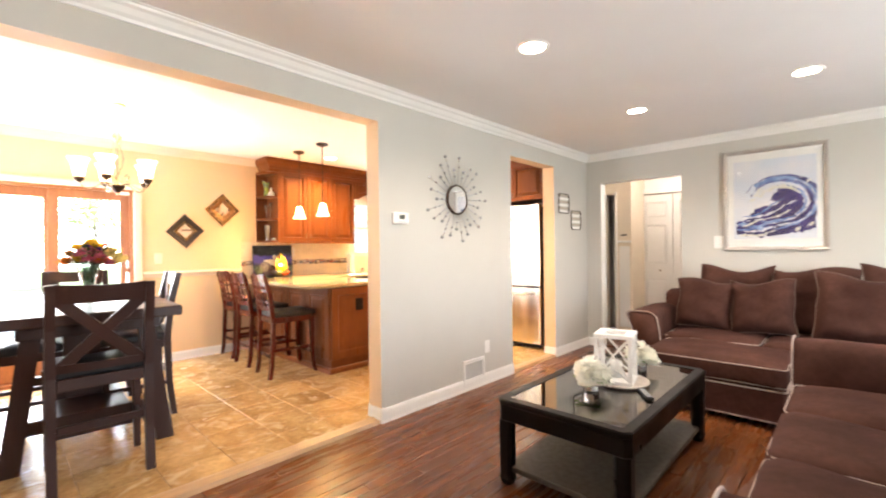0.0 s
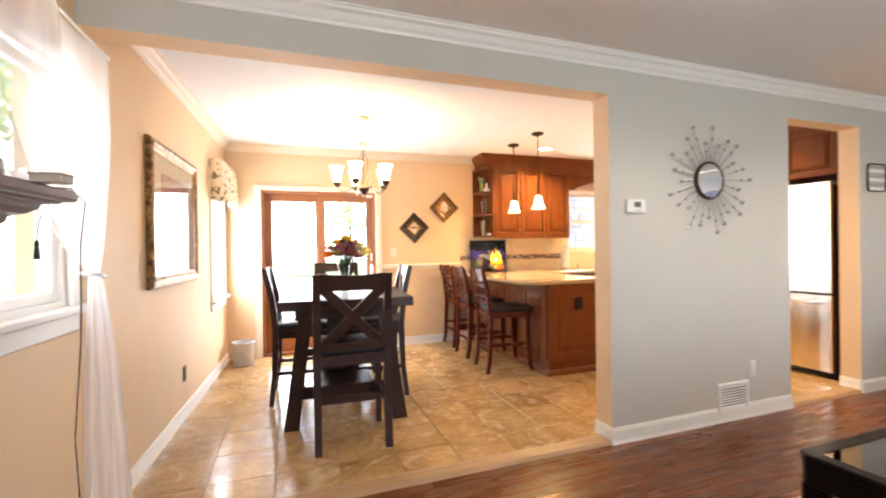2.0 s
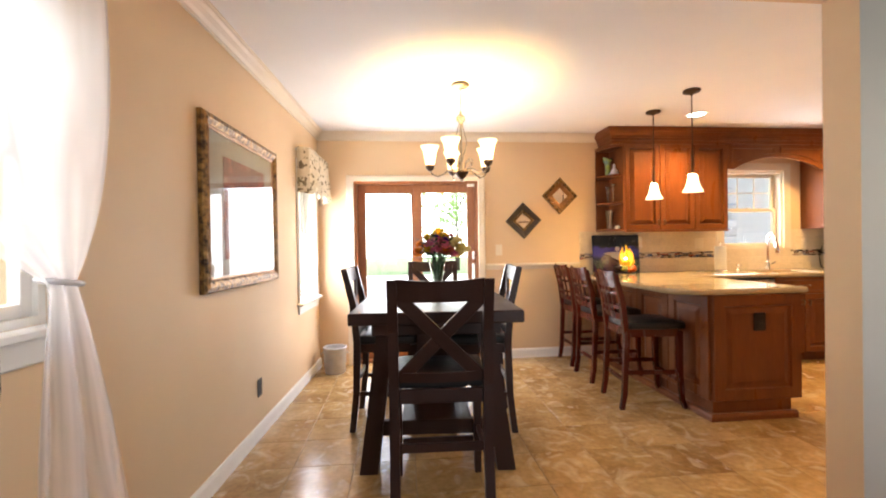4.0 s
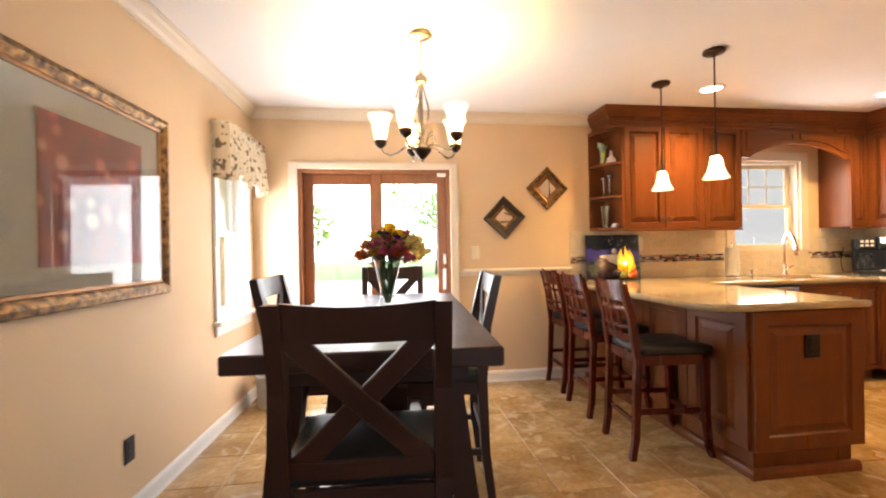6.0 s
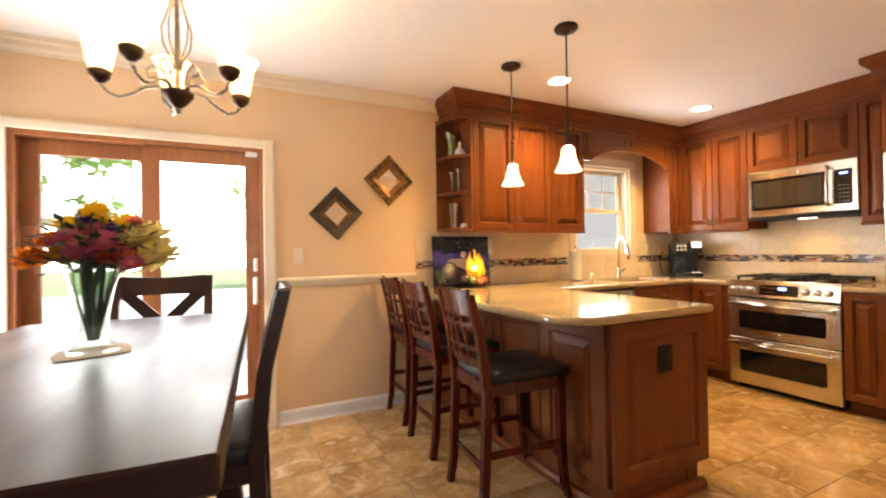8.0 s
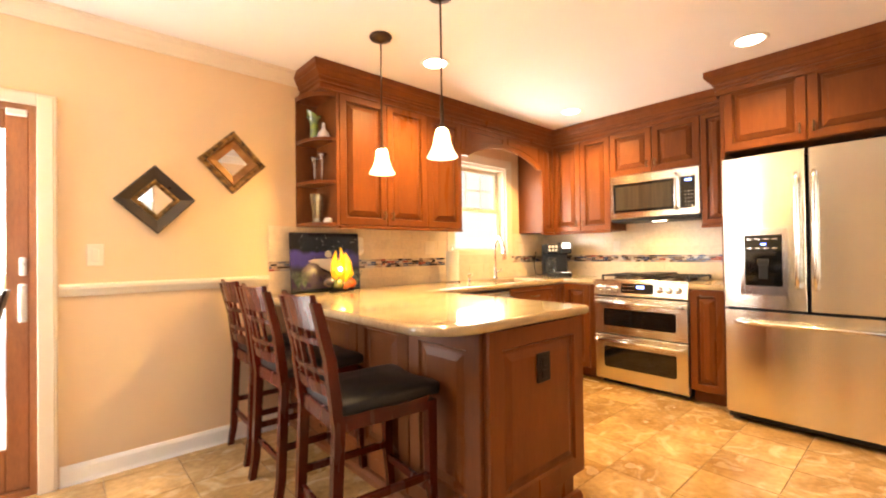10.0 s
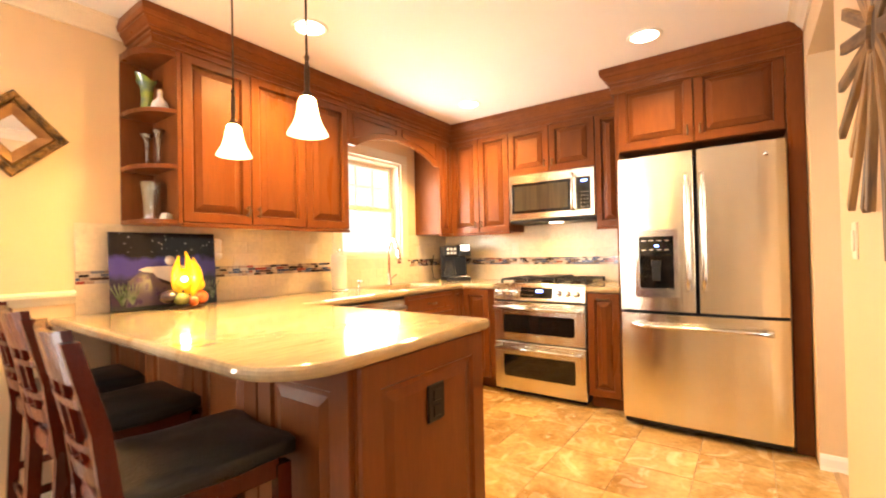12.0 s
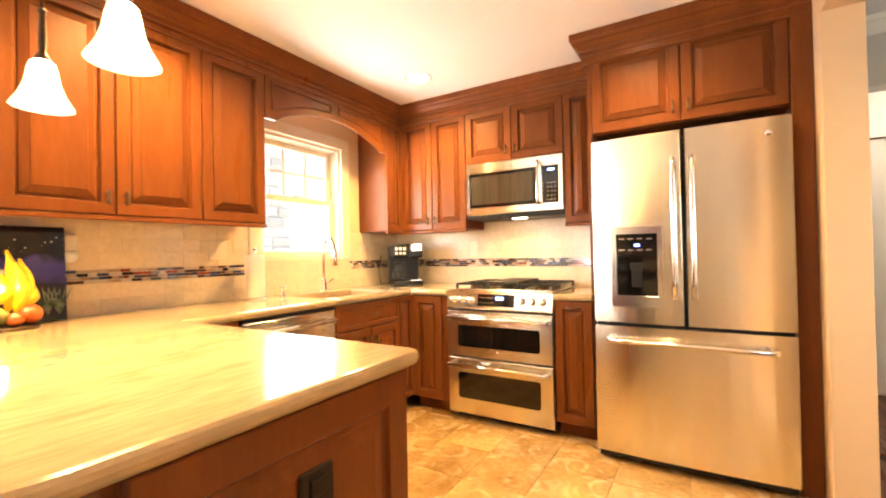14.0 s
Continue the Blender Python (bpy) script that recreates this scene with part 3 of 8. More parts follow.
def cabinet(name, label, way, u0, u1, at, back, z0, z1, doors, crown_gap=0.0, drawers=0.0, toe=0.0, knobs=True):
    """One cabinet unit against a wall. u0, u1: along the wall; at: plane of the box's front, back: of the wall. doors: shares of the width, each with the side of its pull."""
    w, mid, deep = u1 - u0, (u0 + u1) / 2, abs(back - at)
    m = facing(mid, at, z0, way) if way in "sn" else facing(at, mid, z0, way)
    ob = thing(name, label, "cabinet", m)
    b = Build()
    b.box(-w / 2, 0, toe, w / 2, deep, z1 - z0, 0.002)
    if toe:
        b.box(-w / 2, 0.07, 0, w / 2, deep, toe)
    part("body", b, "cherry", ob)
    h = z1 - z0 - toe
    if drawers:
        d = Build().panel(w - 0.006, drawers - 0.006, steps=((0, 0), (0, 0.018), (0.003, 0.021), (0.028, 0.021), (0.034, 0.013), (0.044, 0.019)))
        dr = part("drawer_front", d, "cherry", ob, m=pose(0, 0, z1 - z0 - drawers + 0.002))
        k = Build()
        k.tube([(-0.05, -0.021, 0), (-0.045, -0.045, 0), (0, -0.052, -0.004), (0.045, -0.045, 0), (0.05, -0.021, 0)], 0.005, 8)
        part("handle", k, "antique_pull", dr, "antique bronze bow pull", m=pose(0, 0, drawers / 2))
        h -= drawers
    x = -w / 2
    for share, side in doors:
        dw = w * share
        d = Build().panel(dw - 0.005, h - 0.006)
        door = part("door", d, "cherry", ob, m=pose(x + dw / 2, 0, toe + 0.003))
        if side and knobs:
            low = z0 > 1.0
            knob(door, pose((1 if side == "r" else -1) * (dw / 2 - 0.035), 0, 0.075 if low else h - 0.09))
        x += dw
    return ob


UF = 5.54   # front of the upper boxes on the back wall
cabinet("wall_cabinet", "cherry wall cabinet with two raised-panel doors", "s", 2.60, 3.375, UF, NORTH, 1.39, 2.30, [(0.5, "r"), (0.5, "l")])
cabinet("wall_cabinet", "narrow cherry wall cabinet beside the window", "s", 3.375, 3.755, UF, NORTH, 1.39, 2.30, [(1, None)])
cabinet("corner_wall_cabinet", "narrow cherry wall cabinet in the corner by the window", "s", 4.905, 5.11, UF, NORTH, 1.39, 2.30, [(1, None)])
EF = 5.12
cabinet("wall_cabinet", "cherry wall cabinet with two raised-panel doors", "w", 4.885, 5.52, EF, EAST, 1.39, 2.30, [(0.5, "r"), (0.5, "l")])
cabinet("wall_cabinet", "short cherry cabinet above the microwave", "w", 4.11, 4.885, EF, EAST, 1.885, 2.30, [(0.5, "r"), (0.5, "l")])
cabinet("wall_cabinet", "very narrow cherry wall cabinet beside the refrigerator", "w", 3.90, 4.11, EF, EAST, 1.39, 2.30, [(1, None)])
frc = cabinet("refrigerator_cabinet", "deep cherry cabinet above the refrigerator", "w", 2.92, 3.84, 4.74, EAST, 1.875, 2.335, [(0.5, "r"), (0.5, "l")])
b = Build()
b.box(4.70, KIT + 0.003, TILE_Z, EAST, 2.92, 2.335, 0.002)
part("tall_side_panel", b, "cherry", frc, world=True)
b = Build()
b.box(4.74, 3.84, 0.94, EAST, 3.866, 2.335, 0.002)
part("side_panel", b, "cherry", frc, world=True)

# open corner shelf at the end of the upper run
ob = thing("corner_shelf", "open cherry corner shelf with quarter-round boards", "shelf", pose(2.60, NORTH, 1.385))
b = Build()
b.box(-0.02, -0.31, 0, 0, 0, 0.915, 0.002)
part("side_panel", b, "cherry", ob)
b = Build()
b.box(-0.175, -0.012, 0, -0.02, -0.001, 0.915)
part("back_panel", b, "cherry", ob)
quarter = [(-0.02, -0.012), (-0.175, -0.012), (-0.175, -0.06)] + [(-0.02 - 0.155 * math.cos(a), -0.06 - 0.24 * math.sin(a)) for a in [i * math.pi / 16 for i in range(1, 9)]]
for z, t in ((0.0, 0.022), (0.285, 0.022), (0.575, 0.022), (0.875, 0.037)):
    part("shelf_board", Build().prism(quarter, "z", z, z + t), "cherry", ob)
b = Build()
b.box(-0.125, -0.30, 0.902, -0.02, -0.012, 0.935)
part("top_filler", b, "cherry", ob)


def cabinet_crown(name, pts, label):
    """A deep stepped cornice that follows a line of points in plan, standing out to the right of it."""
    prof = [(0, 2.286), (0.013, 2.286), (0.017, 2.292), (0.011, 2.297), (0.011, 2.322), (0.021, 2.326), (0.023, 2.333), (0.015, 2.338), (0.015, 2.352), (0.027, 2.356), (0.03, 2.366), (0.026, 2.37),
            (0.036, 2.376), (0.05, 2.392), (0.056, 2.398), (0.055, 2.403), (0.064, 2.406), (0.07, 2.418), (0.072, 2.422), (0.072, 2.458), (0, 2.458)]
    offs = []
    n = len(pts)
    for i in range(n):
        def normal(p, q):
            d = (Vector(q) - Vector(p)).normalized()
            return Vector((d.y, -d.x))
        if i == 0:
            o = normal(pts[0], pts[1])
        elif i == n - 1:
            o = normal(pts[-2], pts[-1])
        else:
            a, c = normal(pts[i - 1], pts[i]), normal(pts[i], pts[i + 1])
            o = (a + c) / (1 + a.dot(c))
        offs.append(o)
    b = Build()
    rings = [[(p[0] + o.x * u, p[1] + o.y * u, z) for u, z in prof] for p, o in zip(pts, offs)]
    b.loops(rings, cap=True)
    return solid(name, b, "cherry", label, "cornice")


cabinet_crown("cabinet_cornice", [(2.475, NORTH - 0.002), (2.475, UF - 0.012), (EF - 0.018, UF - 0.012), (EF - 0.018, 3.93)], "stepped cherry cornice along the wall cabinets")
cabinet_crown("refrigerator_cornice", [(EAST - 0.3, 3.868), (4.715, 3.868), (4.715, KIT + 0.004)], "stepped cherry cornice above the refrigerator")

# arched valance over the window
b = Build()
arch = [(3.757, 2.30), (3.757, 2.03)] + [(3.83 + 1.0 * i / 16, 2.03 + 0.13 * math.sin(math.pi * i / 16) ** 0.75) for i in range(17)] + [(4.903, 2.03), (4.903, 2.30)]
b.prism(arch, "y", UF - 0.022, UF)
v = solid("valance_board", b, "cherry", "arched cherry valance over the kitchen window", "valance")
for x0, x1 in ((3.80, 4.30), (4.36, 4.86)):
    b = Build()
    n = 10
    lo = [(x0 + (x1 - x0) * i / n, 2.085 + 0.12 * math.sin(math.pi * max(0, min(1, (x0 + (x1 - x0) * i / n - 3.83)))) ** 0.75) for i in range(n + 1)]
    outer = lo + [(x1, 2.265), (x0, 2.265)]
    cx, cz = sum(p[0] for p in outer) / len(outer), sum(p[1] for p in outer) / len(outer)
    inner = [(cx + (x - cx) * 0.93, cz + (z - cz) * 0.80) for x, z in outer]
    y0 = UF - 0.022
    b.loops([[(x, y0 + 0.003, z) for x, z in outer], [(x, y0 - 0.010, z) for x, z in outer], [(x, y0 - 0.010, z) for x, z in inner], [(x, y0 + 0.002, z) for x, z in inner]], cap=False, base=False)
    part("moulding", b, "cherry", v)
# light rail under the uppers
for x0, x1 in ((2.60, 3.755), (4.905, 5.10)):
    solid("light_rail", Build().box(x0, UF - 0.028, 1.368, x1, UF + 0.002, 1.389, 0.004), "cherry", "narrow cherry rail under the wall cabinets", "rail")
for y0, y1 in ((4.885, 5.515), (3.87, 4.11)):
    solid("light_rail", Build().box(EF - 0.028, y0, 1.368, EF + 0.002, y1, 1.389, 0.004), "cherry", "narrow cherry rail under the wall cabinets", "rail")

# base cabinets
BF, XF, CT = 5.22, 4.80, 0.93
cabinet("base_cabinet", "cherry sink cabinet with a drawer front and two doors", "s", 3.995, 4.63, BF, NORTH, TILE_Z, 0.888, [(0.5, "r"), (0.5, "l")], drawers=0.17, toe=0.1)
cabinet("base_cabinet", "narrow cherry corner cabinet", "s", 4.63, 4.80, BF, NORTH, TILE_Z, 0.888, [(1, None)], toe=0.1)
cabinet("base_cabinet", "narrow cherry base cabinet beside the range", "w", 4.892, 5.20, XF, EAST, TILE_Z, 0.888, [(0.85, None)], toe=0.1)
cabinet("base_cabinet", "narrow cherry base cabinet between range and refrigerator", "w", 3.868, 4.105, XF, EAST, TILE_Z, 0.888, [(1, None)], toe=0.1)
b = Build()
b.tube([(XF - 0.021, 3.945, 0.845), (XF - 0.045, 3.95, 0.845), (XF - 0.052, 3.987, 0.84), (XF - 0.045, 4.023, 0.845), (XF - 0.021, 4.028, 0.845)], 0.005, 8)
solid("cabinet_pull", b, "antique_pull", "antique bronze bow pull on the narrow cabinet", "handle")

# peninsula
PX0, PX1, PY0 = 2.388, 3.045, 4.0
pen = thing("peninsula_cabinet", "cherry peninsula with raised panels and a moulded foot", "cabinet", pose(PX0, PY0, TILE_Z))
W, H = PX1 - PX0, 0.888 - TILE_Z
b = Build()
b.box(0, 0, 0, W - 0.07, NORTH - PY0 - 0.003, 0.13)
b.box(0, 0, 0.13, W, NORTH - PY0 - 0.003, H, 0.003)
part("body", b, "cherry", pen)
big = ((0, 0), (0, 0.016), (0.003, 0.019), (0.075, 0.019), (0.083, 0.008), (0.097, 0.008), (0.13, 0.017))
part("end_panel", Build().panel(W - 0.004, H - 0.135, steps=big), "cherry", pen, m=pose(W / 2, 0, 0.132))
for i in range(4):
    L = (NORTH - PY0 - 0.02) / 4
    part("side_panel", Build().panel(L - 0.006, H - 0.135, steps=big), "cherry", pen, m=pose(0, 0.01 + L * (i + 0.5), 0.132, 0, 0, -90))
foot = [(0, 0), (-0.034, 0), (-0.034, 0.03), (-0.026, 0.045), (-0.02, 0.05), (0, 0.05)]
b = Build()
b.loops([[(u, NORTH - PY0 - 0.01, z) for u, z in foot], [(u, u, z) for u, z in foot], [(W - 0.045, u, z) for u, z in foot]])
part("foot_moulding", b, "cherry", pen)
o = Build()
o.box(-0.045, -0.029, -0.062, 0.045, -0.018, 0.062, 0.004)
o.box(-0.022, -0.034, -0.045, 0.022, -0.028, -0.006, 0.003)
o.box(-0.022, -0.034, 0.006, 0.022, -0.028, 0.045, 0.003)
part("outlet", o, "dark_plate", pen, "dark bronze outlet plate", m=pose(2.722 - PX0, 0, 0.70 - TILE_Z))

# granite worktop, with the sink cut out
SX0, SX1, SY0, SY1 = 4.02, 4.62, 5.30, 5.67


def slab(b, out, z0, z1, r=0.016):
    """A slab with a rounded edge from its outline (anticlockwise)."""
    n = len(out)
    nor = []
    for i in range(n):
        a, c = Vector(out[i]) - Vector(out[i - 1]), Vector(out[(i + 1) % n]) - Vector(out[i])
        p, q = Vector((a.y, -a.x)).normalized(), Vector((c.y, -c.x)).normalized()
        nor.append((p + q) / (1 + p.dot(q)))
    rings = []
    for k in range(7):
        t = -math.pi / 2 + math.pi * k / 6
        u, z = r * (math.cos(t) - 1), (z0 + z1) / 2 + (z1 - z0) / 2 * math.sin(t)
        rings.append([(p[0] + o.x * u, p[1] + o.y * u, z) for p, o in zip(out, nor)])
    return b.loops(rings)


def arc(cx, cy, r, a0, a1, n=8):
    return [(cx + r * math.cos(radians(a0 + (a1 - a0) * i / n)), cy + r * math.sin(radians(a0 + (a1 - a0) * i / n))) for i in range(n + 1)]


L0, R0, F0 = 2.125, 3.108, 3.965
IN = 5.19
out = [(L0 + 0.01, NORTH - 0.004)] + arc(L0 + 0.2, F0 + 0.2, 0.2, 180, 270, 10) + arc(R0 - 0.04, F0 + 0.04, 0.04, 270, 360, 5)
out += [(R0, IN), (SX0, IN), (SX0, NORTH - 0.004)]
top = thing("worktop", "polished cream granite worktop with brown veins", "worktop", pose(2.6, 4.8, 0.89))
b = Build()
slab(b, out, 0.89, CT)
part("peninsula_slab", b, "granite", top, world=True)
b = Build()
slab(b, [(SX0, IN), (SX1, IN), (SX1, SY0), (SX0, SY0)], 0.89, CT, 0.012)
part("sink_front_slab", b, "granite", top, world=True)
b = Build()
slab(b, [(SX0, SY1), (SX1, SY1), (SX1, NORTH - 0.004), (SX0, NORTH - 0.004)], 0.89, CT, 0.002)
part("sink_back_slab", b, "granite", top, world=True)
b = Build()
slab(b, [(SX1, IN), (4.765, IN), (4.765, 4.888), (EAST - 0.004, 4.888), (EAST - 0.004, NORTH - 0.004), (SX1, NORTH - 0.004)], 0.89, CT, 0.012)
part("corner_slab", b, "granite", top, world=True)
b = Build()
slab(b, [(4.765, 3.868), (EAST - 0.004, 3.868), (EAST - 0.004, 4.108), (4.765, 4.108)], 0.89, CT, 0.012)
part("end_slab", b, "granite", top, world=True)

# ---- appliances ----
def refrigerator():
    y0, y1, x0 = 2.93, 3.828, 4.615
    w = y1 - y0
    ob = thing("refrigerator", "stainless steel french-door refrigerator with a water dispenser", "refrigerator", facing(x0 + 0.06, (y0 + y1) / 2, TILE_Z, "w"))
    b = Build()
    b.box(-w / 2 + 0.004, 0.01, 0.03, w / 2 - 0.004, 0.73, 1.755, 0.004)
    part("body", b, "black_plastic", ob, "dark grey cabinet body")
    b = Build()
    for i in range(2):
        b.cyl((-0.38 + 0.76 * i, 0.05, 0), (-0.38 + 0.76 * i, 0.05, 0.035), 0.02, 10)
    b.box(-w / 2 + 0.01, -0.02, 0.02, w / 2 - 0.01, 0.012, 0.058, 0.003)
    part("foot_grille", b, "black_plastic", ob)

    def bowed(u0, u1, z0, z1):
        rings, n = [], 10
        b = Build()
        prof = []
        for i in range(n + 1):
            u = u0 + (u1 - u0) * i / n
            prof.append((u, -0.052 - 0.012 * (1 - (u / (w / 2)) ** 2)))
        line = [(u0 + 0.0, -0.0)] + [(u0, prof[0][1] + 0.008)] + [(u + (0.006 if i == 0 else -0.006 if i == n else 0), y) for i, (u, y) in enumerate(prof)] + [(u1, prof[-1][1] + 0.008), (u1, 0.0)]
        b.prism(line, "z", z0, z1)
        return b

    part("freezer_drawer", bowed(-w / 2, w / 2, 0.062, 0.755), "steel", ob)
    part("left_door", bowed(-w / 2, 0.008 - 0.012, 0.775, 1.78), "steel", ob)
    right = part("right_door", bowed(0.012, w / 2, 0.775, 1.78), "steel", ob)
    b = Build()
    b.cyl((0.36, -0.0585, 1.705), (0.36, -0.0615, 1.705), 0.014, 16)
    part("badge", b, "chrome", right, "small round badge")
    for u in (-0.04, 0.045):
        b = Build()
        b.tube([(u, -0.105, 0.92), (u, -0.11, 1.0), (u, -0.112, 1.28), (u, -0.11, 1.56), (u, -0.105, 1.63)], 0.0125, 12)
        for z in (0.935, 1.615):
            b.box(u - 0.014, -0.115, z - 0.022, u + 0.014, -0.055, z + 0.022, 0.005)
        part("door_handle", b, "steel_bright", ob, "polished bar handle")
    b = Build()
    b.tube([(-0.36, -0.108, 0.682), (-0.2, -0.113, 0.682), (0, -0.115, 0.682), (0.2, -0.113, 0.682), (0.36, -0.108, 0.682)], 0.0125, 12)
    for u in (-0.355, 0.355):
        b.box(u - 0.02, -0.118, 0.666, u + 0.02, -0.05, 0.698, 0.005)
    part("drawer_handle", b, "steel_bright", ob, "polished bar handle")
    # dispenser: a steel frame, a dark bay and its control panel
    u0, u1, z0, z1 = -0.352, -0.090, 0.86, 1.30
    d = part("dispenser", Build().loops([[(u0, -0.058, z0), (u1, -0.058, z0), (u1, -0.058, z1), (u0, -0.058, z1)], [(u0 + 0.004, -0.071, z0 + 0.004), (u1 - 0.004, -0.071, z0 + 0.004), (u1 - 0.004, -0.071, z1 - 0.004), (u0 + 0.004, -0.071, z1 - 0.004)],
                             [(u0 + 0.03, -0.071, z0 + 0.06), (u1 - 0.03, -0.071, z0 + 0.06), (u1 - 0.03, -0.071, z1 - 0.045), (u0 + 0.03, -0.071, z1 - 0.045)],
                             [(u0 + 0.035, -0.064, z0 + 0.065), (u1 - 0.035, -0.064, z0 + 0.065), (u1 - 0.035, -0.064, z1 - 0.05), (u0 + 0.035, -0.064, z1 - 0.05)]], cap=False), "steel_bright", ob)
    part("bay", Build().box(u0 + 0.03, -0.066, z0 + 0.06, u1 - 0.03, -0.06, z1 - 0.15), "black_glass", d, "dark dispenser bay")
    b = Build()
    b.box(u0 + 0.03, -0.070, z1 - 0.15, u1 - 0.03, -0.06, z1 - 0.045, 0.002)
    part("control_panel", b, "black_glass", d)
    b = Build()
    for i in range(4):
        b.box(u0 + 0.045 + i * 0.045, -0.0715, z1 - 0.135, u0 + 0.072 + i * 0.045, -0.0695, z1 - 0.127)
        b.box(u0 + 0.045 + i * 0.045, -0.0715, z1 - 0.075, u0 + 0.072 + i * 0.045, -0.0695, z1 - 0.068)
    part("key_pad", b, "steel_bright", d, kind="stuff")
    b = Build()
    b.box(-0.185 - 0.066, -0.078, z0 + 0.2, -0.185 - 0.006, -0.066, z0 + 0.24, 0.004)
    b.box(-0.185 - 0.06, -0.074, z0 + 0.11, -0.185 - 0.012, -0.066, z0 + 0.2, 0.004)
    part("paddle", b, "black_plastic", d)
    part("display", Build().box(-0.23, -0.0715, z1 - 0.112, -0.205, -0.0695, z1 - 0.1), M["blue_led"], d, "small blue display")


M["blue_led"] = material("blue_display", (0.02, 0.05, 0.3), 0.3, glow=((0.12, 0.25, 1.0), 3.0))
refrigerator()


def oven_range():
    y0, y1 = 4.113, 4.881
    w = y1 - y0
    ob = thing("range", "stainless steel gas range with two ovens", "range", facing(4.815, (y0 + y1) / 2, TILE_Z, "w"))
    b = Build()
    b.box(-w / 2 + 0.003, 0, 0.06, w / 2 - 0.003, 0.6, 0.895, 0.003)
    b.box(-w / 2 + 0.03, 0.04, 0.0, w / 2 - 0.03, 0.55, 0.06)
    part("body", b, "black_plastic", ob, "black side panels")
    b = Build()
    b.prism([(0.0, 0.775), (-0.045, 0.78), (-0.05, 0.79), (-0.03, 0.9), (-0.01, 0.912), (0.03, 0.915), (0.03, 0.775)], "x", -w / 2, w / 2)
    cp = part("control_panel", b, "steel", ob)
    tilt = math.degrees(math.atan2(0.02, 0.11))
    face = pose(0, -0.0405, 0.845, -tilt)
    b = Build()
    b.box(-0.14, -0.002, -0.042, 0.13, 0.004, 0.042, 0.002, face)
    part("display", b, "black_glass", cp, "black control display")
    part("clock", Build().box(-0.005, -0.004, 0.004, 0.05, -0.001, 0.024, 0, face), M["blue_led"], cp, "blue lit digits")
    b = Build()
    for i in range(5):
        b.box(-0.125 + 0.022 * i, -0.0035, -0.02, -0.113 + 0.022 * i, -0.0015, -0.015, 0, face)
        b.box(-0.125 + 0.022 * i, -0.0035, 0.015, -0.113 + 0.022 * i, -0.0015, 0.02, 0, face)
    part("key_pad", b, "steel_bright", cp, kind="stuff")
    for u in (-0.335, -0.265, -0.195, 0.18, 0.25, 0.32):
        b = Build()
        b.lathe([(0.0, 0.032), (0.018, 0.031), (0.02, 0.028), (0.021, 0.006), (0.027, 0.005), (0.027, 0)], 16, face @ pose(u, 0, 0, 90))
        b.box(-0.004, -0.036, -0.018, 0.004, -0.03, 0.018, 0.001, face @ pose(u, 0, 0))
        part("knob", b, "steel_bright", cp)
    for z0, z1, g0, g1 in ((0.445, 0.765, 0.07, 0.1), (0.045, 0.435, 0.11, 0.1)):
        b = Build()
        b.loops([[(-w / 2, 0, z0), (w / 2, 0, z0), (w / 2, 0, z1), (-w / 2, 0, z1)], [(-w / 2, -0.038, z0), (w / 2, -0.038, z0), (w / 2, -0.038, z1), (-w / 2, -0.038, z1)],
                 [(-w / 2 + 0.006, -0.044, z0 + 0.006), (w / 2 - 0.006, -0.044, z0 + 0.006), (w / 2 - 0.006, -0.044, z1 - 0.006), (-w / 2 + 0.006, -0.044, z1 - 0.006)]])
        door = part("oven_door", b, "steel", ob)
        b = Build()
        ww, a0, a1 = w / 2 - 0.085, z0 + g0, z1 - g1
        rr = 0.02
        rim = [(ww - rr + rr * math.cos(t), a1 - rr + rr * math.sin(t)) for t in [radians(i * 15) for i in range(7)]] + [(-ww + rr + rr * math.cos(t), a1 - rr + rr * math.sin(t)) for t in [radians(90 + i * 15) for i in range(7)]]
        rim += [(-ww + rr + rr * math.cos(t), a0 + rr + rr * math.sin(t)) for t in [radians(180 + i * 15) for i in range(7)]] + [(ww - rr + rr * math.cos(t), a0 + rr + rr * math.sin(t)) for t in [radians(270 + i * 15) for i in range(7)]]
        b.prism(rim, "y", -0.046, -0.04)
        part("window", b, "black_glass", door, "black oven window")
        b = Build()
        zz = z1 - 0.045
        b.tube([(-w / 2 + 0.03, -0.088, zz), (0, -0.094, zz), (w / 2 - 0.03, -0.088, zz)], 0.012, 10)
        for u in (-w / 2 + 0.035, w / 2 - 0.035):
            b.box(u - 0.016, -0.098, zz - 0.018, u + 0.016, -0.042, zz + 0.016, 0.004)
        part("handle", b, "steel_bright", door, "polished bar handle")
    b = Build()
    b.cyl((0, -0.043, 0.49), (0, -0.047, 0.49), 0.012, 14)
    part("badge", b, "chrome", ob, "small round badge")
    b = Build()
    b.box(-w / 2, -0.02, 0.905, w / 2, 0.595, 0.917, 0.003)
    part("cooktop", b, "steel", ob)
    for u in (-0.25, 0.0, 0.25):
        b = Build()
        for v in (0.07, 0.2, 0.33, 0.46, 0.56):
            b.beam((u - 0.11, v, 0.945), (u + 0.11, v, 0.945), 0.01, 0.014)
        for s in (-0.11, -0.04, 0.04, 0.11):
            b.beam((u + s, 0.06, 0.945), (u + s, 0.57, 0.945), 0.01, 0.014)
        for s in (-0.11, 0.11):
            for v in (0.07, 0.56):
                b.box(u + s - 0.008, v - 0.008, 0.917, u + s + 0.008, v + 0.008, 0.943)
        part("grate", b, "black_plastic", ob, "black cast iron grate")
